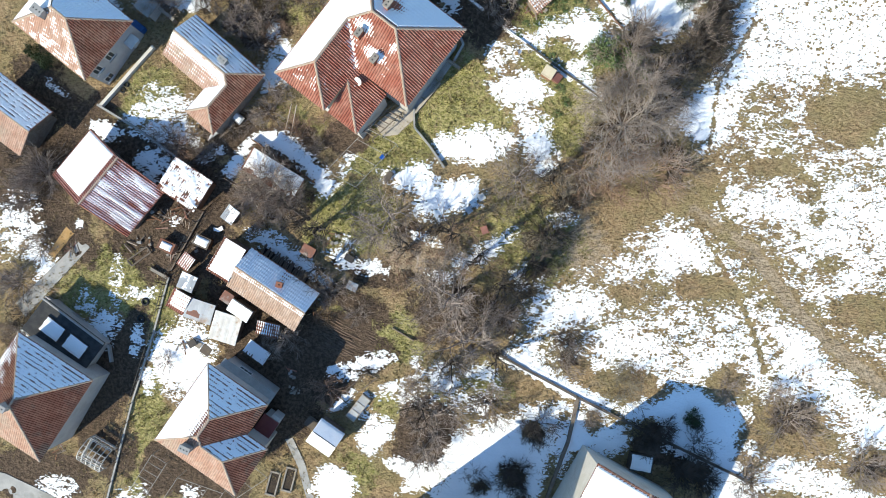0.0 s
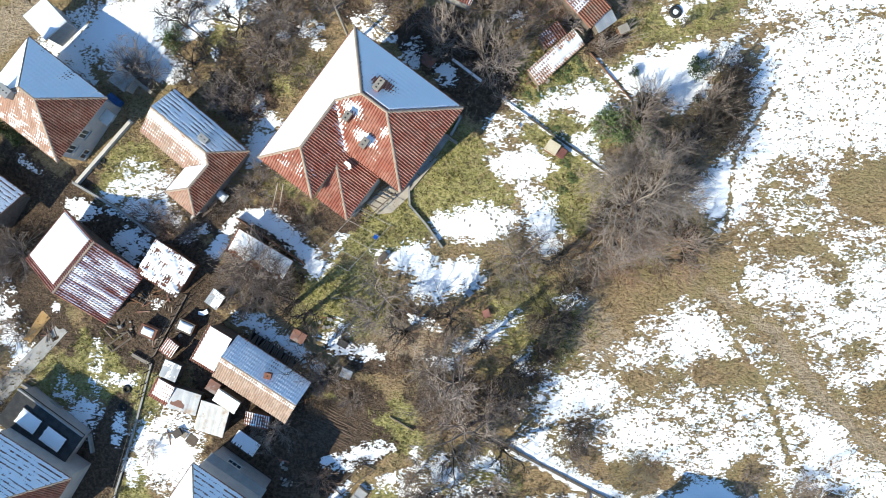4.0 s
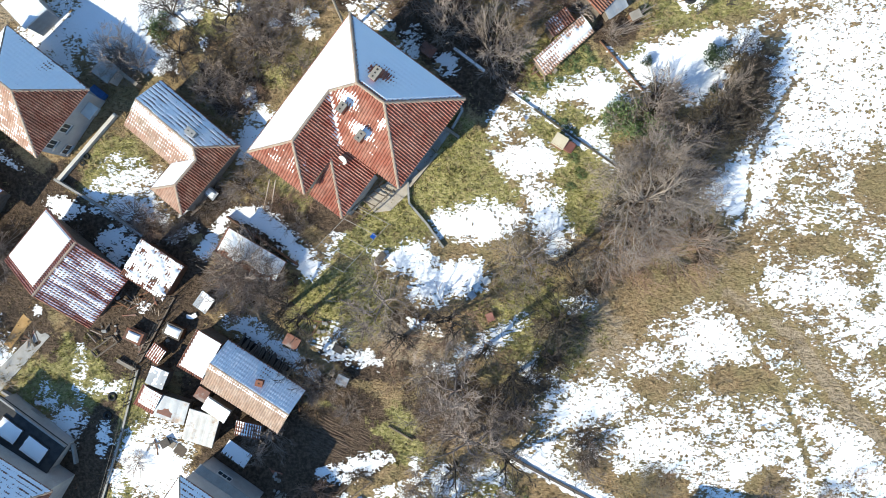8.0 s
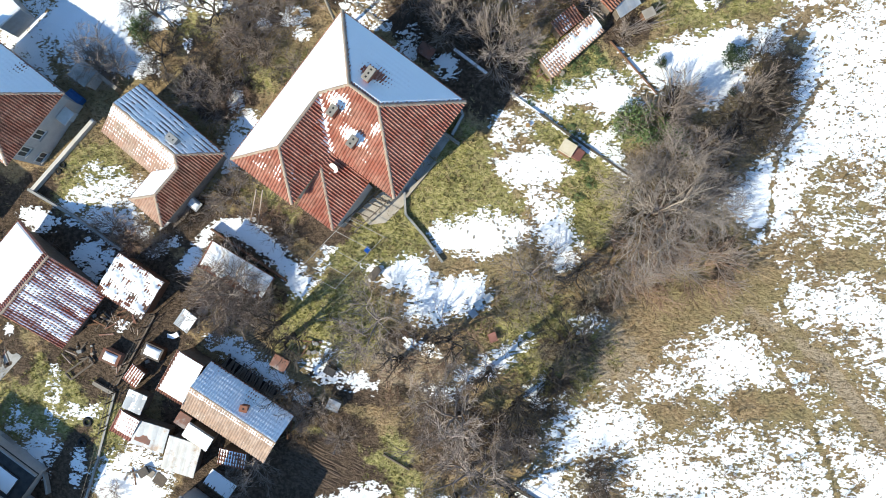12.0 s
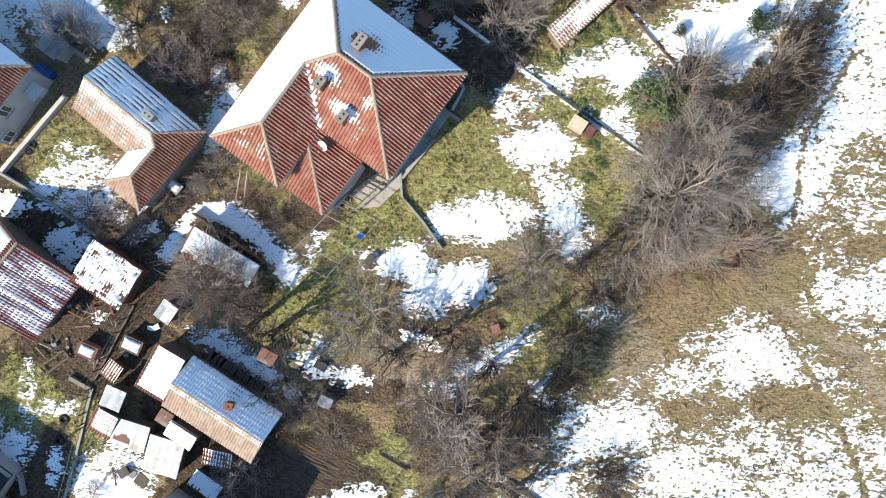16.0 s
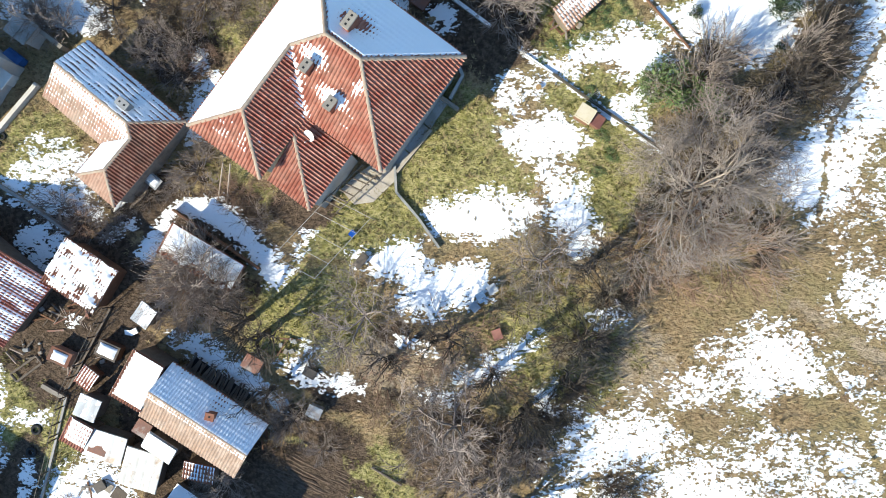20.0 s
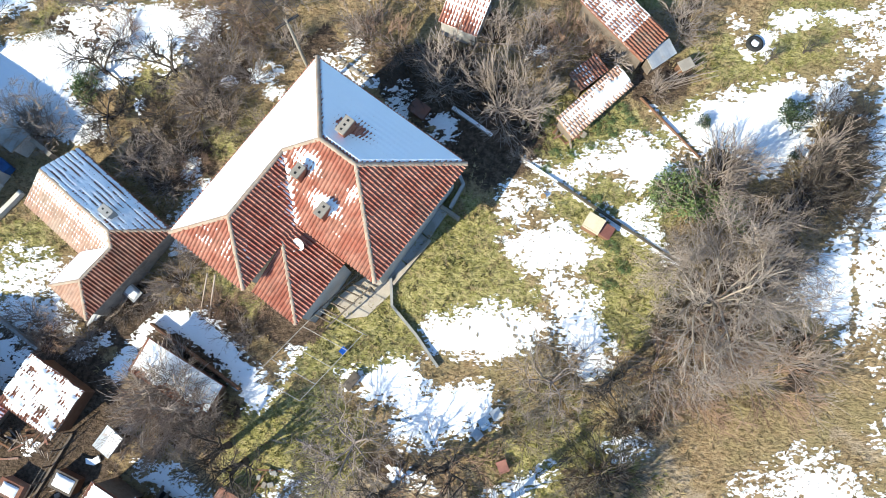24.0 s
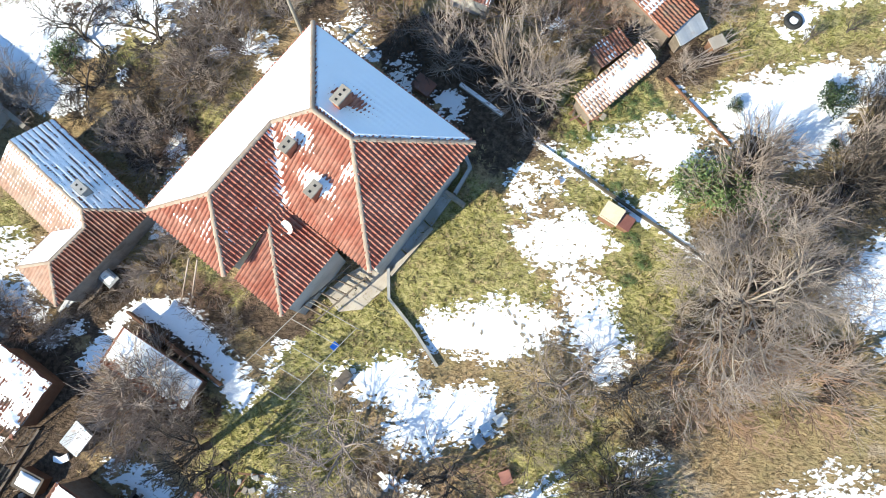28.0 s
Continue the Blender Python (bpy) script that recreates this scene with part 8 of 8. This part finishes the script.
def glass_frame(x, y, rz, w, d, h):
    """A low glazed box: boarded sides and six cloudy panes in a pale frame."""
    ob = thing("cold_frame", x, y, float(land(x, y)), rz, "low glazed cold frame with a pale timber rim", "cold frame")
    rim = surface("pale_timber", (0.5, 0.43, 0.34), (0.4, 0.33, 0.25), 3, 40, 0.85, 0.3)
    for x0, x1, y0, y1 in ((-w / 2, w / 2, -d / 2, -d / 2 + 0.06), (-w / 2, w / 2, d / 2 - 0.06, d / 2), (-w / 2, -w / 2 + 0.06, -d / 2 + 0.06, d / 2 - 0.06), (w / 2 - 0.06, w / 2, -d / 2 + 0.06, d / 2 - 0.06)):
        part("side_board", Geo().box(x0, x1, y0, y1, -0.3, h), rim, ob)
    for i in range(4):
        a = -w / 2 + 0.06 + (w - 0.18) * i / 3
        part("bar", Geo().box(a, a + 0.06, -d / 2 + 0.06, d / 2 - 0.06, h - 0.05, h + 0.03), rim, ob)
    glass = surface("cloudy_glazing", (0.55, 0.56, 0.55), (0.42, 0.40, 0.37), 1.6, 20, 0.35, 0.1, stain=(0.3, 0.26, 0.21))
    for i in range(3):
        a = -w / 2 + 0.12 + (w - 0.18) * i / 3
        part("pane", Geo().box(a, a + (w - 0.18) / 3 - 0.06, -d / 2 + 0.06, d / 2 - 0.06, h - 0.03, h - 0.015), glass, ob)


glass_frame(-8.17, -15.31, 52, 2.7, 1.0, 0.6)
rods("sled", "old timber frame in the soil bed", [(at(-10.13, -14.26, 0.1), at(-7.31, -11.95, 0.15)), (at(-9.47, -14.92, 0.1), at(-6.32, -12.38, 0.15)), (at(-10.13, -14.26, 0.12), at(-9.47, -14.92, 0.12)), (at(-7.31, -11.95, 0.15), at(-6.32, -12.38, 0.15))], 0.06, BOARD, "frame")
path_wall("field_wall", "low dark field wall edged with snow", [(3.51, -8.89), (6.42, -10.56), (12.44, -13.76), (18.89, -16.95), (27.74, -21.17)], 0.22, 0.28, BOARD)
path_wall("field_wall", "low dark wall between two snowy plots", [(12.55, -13.87), (11.74, -18.01), (9.74, -23.89)], 0.3, 0.3, BOARD)
fence("fence", "thin wire fence along the field's edge", [(-1.29, -6.37), (6.42, -10.56), (12.44, -13.76), (18.89, -16.95), (27.74, -21.17)], 1.2, 2.6, 2)
ne = Vector((13.00, -17.92))
along, across = Vector((math.cos(radians(-27.7)), math.sin(radians(-27.7)))), Vector((math.sin(radians(27.7)), math.cos(radians(27.7))))
sw = ne - across * 9.0
gable("house", sw.x, sw.y, -2.42, -27.7, 8.94, 9.0, 8.10, 0.345, "y", (CLAY_OLD, CLAY_OLD), (lambda u, w, n: 0.17 + 0.02 * n if u < 8.75 else 0.03, lambda u, w, n: 0.17 + 0.02 * n if u > 0.25 else 0.03), "house with pale rendered walls and a snow-covered gabled roof", RENDERED, 0.3)
cart = crate("trailer", "small dark trailer heaped with snow", 18.19, -19.64, -10, 2.0, 1.5, 0.9, IRON, IRON, category="trailer")
snow_pad(cart, 1.9, 1.4, 0.97)
gable("house", -3.3, -33.0, -4.0, 8, 8.5, 8.0, 10.2, 0.5, "x", (CLAY_OLD, CLAY_OLD), (deep, deep), "neighbouring house below the garden, snow on its roof", RENDERED, 0.4)
# dark board colour on these walls stands in for their shade
# pale clay paints sunlight on the sunward slope, darker clay shade behind
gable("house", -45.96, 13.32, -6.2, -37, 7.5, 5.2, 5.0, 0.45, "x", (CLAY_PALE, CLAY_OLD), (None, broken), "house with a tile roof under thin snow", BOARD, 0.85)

# windows and door of the grey-walled house
window(h1, 8.02, 1.3, 3.0, -90, 0.9, 1.1, 1)
window(h1, 8.02, 3.0, 2.9, -90, 0.9, 1.1, 1)
window(h1, 8.02, 1.2, 0.9, -90, 1.0, 0.9, 1)
part("door_canopy", Geo().box(8.05, 9.0, 4.7, 5.9, 3.0, 3.1), PALE, h1, "white door canopy", bevel=0.02)
part("door", Geo().box(8.0, 8.07, 4.9, 5.7, 0.9, 2.9), PALE, h1, "white house door")

# utility pole and wires behind the main house
pole_top = Vector((-7.29, 24.92, 9.5))
pole = thing("utility_pole", pole_top.x, pole_top.y, float(land(pole_top.x, pole_top.y)), 0, "pale concrete utility pole with wires", "pole")
hh = 9.5 - pole.location.z
part("shaft", Geo().tube([(0, 0, -0.5), (0, 0, hh)], [0.13, 0.075], 10), STONE, pole)
part("crossarm", Geo().box(-0.7, 0.7, -0.05, 0.05, hh - 0.25, hh - 0.15, 35), IRON, pole)
for k in (-0.6, -0.2, 0.2, 0.6):
    c = Vector((k * math.cos(radians(35)), k * math.sin(radians(35)), hh - 0.1))
    part("wire", Geo().tube([c, c + Vector((-8, 9, -0.7)), c + Vector((-18, 20, 0))], 0.014, 4), IRON, pole)

# furrows of the dug plot
fa, fb, fc = Vector((-14.54, -8.75)), Vector((-10.08, -10.90)), Vector((-10.01, -6.48))
for i in range(16):
    k = i / 15
    a2, b3 = fa.lerp(fc, k), fa.lerp(fc, k) + (fb - fa)
    pts = [at(*(a2.lerp(b3, j / 8)), 0.0) + Vector((random.uniform(-0.08, 0.08), random.uniform(-0.08, 0.08), random.uniform(-0.05, 0.02) - 0.10)) for j in range(9)]
    g = Geo().tube([p - pts[0] for p in pts], [random.uniform(0.09, 0.16) for p in pts], 6)
    ob = new("furrow", g.mesh("furrow"))
    ob.data.materials.append(SOIL)
    ob.location = pts[0]
    tagged(ob, "ridge of dark turned soil in the plot", "furrow", "furrows of the dug plot")


# small things round the outbuilding and behind the house
hut = crate("cart", "small dark cart box topped with snow", -19.58, 12.50, -40, 1.1, 0.7, 0.7, IRON, ZINC, category="cart")
snow_pad(hut, 0.9, 0.55, 0.77)
rods("plank_pile", "pale planks piled against the outbuilding", [(at(-20.9, 11.9, 0.1 + 0.05 * i) + Vector((0.16 * i, 0.1 * i, 0)), at(-21.6, 10.6, 0.1 + 0.04 * i) + Vector((0.17 * i, 0.12 * i, 0))) for i in range(7)], 0.06, TWIG_PALE, "planks")
stones = [Vector((-6.02, 27.00)).lerp(Vector((-3.88, 25.32)), i / 7) for i in range(8)]
for i, p in enumerate(stones):
    me = Geo().box(-0.17, 0.17, -0.13, 0.13, -0.1, 0.16)
    me.v = [(a + random.uniform(-0.04, 0.04), b2 + random.uniform(-0.04, 0.04), c + random.uniform(-0.03, 0.03)) for a, b2, c in me.v]
    ob = new("edging_stone", me.mesh("edging_stone", 0.04))
    ob.data.materials.append(STONE)
    ob.matrix_basis = Matrix.Translation(at(p.x, p.y)) @ pose(0, 0, 0, 0, 0, -35 + random.uniform(-20, 20))
    tagged(ob, "rough edging stone in the snow behind the house", "stone", "row of edging stones")
bin_at = (6.53, 17.40)
pot = thing("pot", bin_at[0], bin_at[1], float(land(*bin_at)), 0, "small ochre pot by the boundary wall", "pot")
part("bowl", Geo().tube([(0, 0, -0.05), (0, 0, 0.22)], [0.12, 0.17], 14), surface("ochre_clay", (0.4, 0.24, 0.09), (0.46, 0.3, 0.12), 3, 30, 0.7, 0.2), pot)
scrap("broken laths and tiles fallen off the woodshed", 8.3, 21.4, 0.9, 16, 320, 0.15)
scrap("broken timbers between the woodshed roofs", 9.6, 22.9, 0.8, 12, 321, 0.1)
scrap("old boards and poles heaped below the shed", -25.63, 3.81, 0.9, 12, 300, 0.1)
scrap("scattered firewood and stones in the yard", -28.10, 2.94, 1.0, 12, 301, 0.4)
scrap("rotten boards and rubble beside the yard path", -29.54, 0.73, 0.8, 10, 302, 0.3)
scrap("broken blocks by the yard fence", -26.94, -0.28, 0.6, 9, 303, 0.6)
scrap("scrap boards between the small sheds", -24.30, 0.28, 0.6, 8, 304, 0.2)
scrap("loose stones and sticks by the old box", -10.46, 0.86, 0.8, 10, 305, 0.5)
scrap("dry sticks at the edge of the dug plot", -12.11, -5.40, 0.7, 8, 306, 0.1)
scrap("rubble along the house wall", -14.64, -13.81, 0.7, 10, 307, 0.7)
scrap("rubble along the house wall", -14.90, -12.41, 0.6, 8, 308, 0.7)
scrap("boards leaning behind the outbuilding", -21.51, 13.16, 0.7, 8, 309, 0.1)
scrap("scrap timber beside the lean-to", -20.19, -6.60, 0.5, 7, 310, 0.2)
scrap("dark odds and ends in the snow", -25.83, -9.51, 0.5, 7, 311, 0.3)
scrap("pale planks by the greenhouse frame", -39.77, -20.73, 0.6, 8, 312, 0.1)
scrap("brushwood beside the concrete path", -37.05, 0.06, 0.6, 8, 313, 0.0)
scrap("stones by the house corner", -42.23, -14.52, 0.5, 6, 314, 0.8)
rods("plank_stack", "pale planks laid against the outbuilding", [(at(-22.55, 10.44, 0.5 + 0.06 * (i % 3)) + Vector((0.15 * i, 0.1 * i, 0)), at(-21.12, 12.70, 0.8 + 0.08 * (i % 2)) + Vector((0.15 * i, 0.1 * i, 0))) for i in range(9)], 0.07, PALE, "planks")


# ---- footprints ----
def footprints(trails):
    """Trodden, melted-out holes in the snow of the garden, a step apart."""
    rng = random.Random(9)
    geo = Geo()
    for (x0, y0), (x1, y1), n in trails:
        turn = math.atan2(y1 - y0, x1 - x0)
        for i in range(n):
            k = i / max(1, n - 1)
            side = 0.13 * (1 if i % 2 else -1)
            x = x0 + (x1 - x0) * k - math.sin(turn) * side + rng.uniform(-0.08, 0.08)
            y = y0 + (y1 - y0) * k + math.cos(turn) * side + rng.uniform(-0.08, 0.08)
            a, m = turn + rng.uniform(-0.4, 0.4), 10
            ring = []
            for j in range(m):
                b2 = 2 * math.pi * j / m
                u, v = 0.17 * math.cos(b2) * rng.uniform(0.75, 1.15), 0.065 * math.sin(b2) * rng.uniform(0.7, 1.3)
                px, py = x + u * math.cos(a) - v * math.sin(a), y + u * math.sin(a) + v * math.cos(a)
                ring.append((px, py, ground_top(px, py) + 0.012))
            geo.poly(ring)
    ob = new("footprints", geo.mesh("footprints"))
    ob.data.materials.append(surface("trodden_slush", (0.24, 0.21, 0.16), (0.36, 0.32, 0.26), 5, 40, 0.9, 0.3))
    tagged(ob, "dark melted footprints across the garden snow", "footprints", kind="stuff")


footprints([((3.30, 11.45), (4.13, 10.38), 3), ((3.98, 10.47), (5.14, 9.08), 6), ((4.44, 9.93), (4.90, 8.84), 4), ((2.21, 9.77), (2.33, 9.31), 2), ((6.55, 10.24), (7.00, 9.34), 3), ((7.30, 12.96), (6.55, 10.84), 6), ((5.20, 7.82), (5.65, 9.03), 3)])
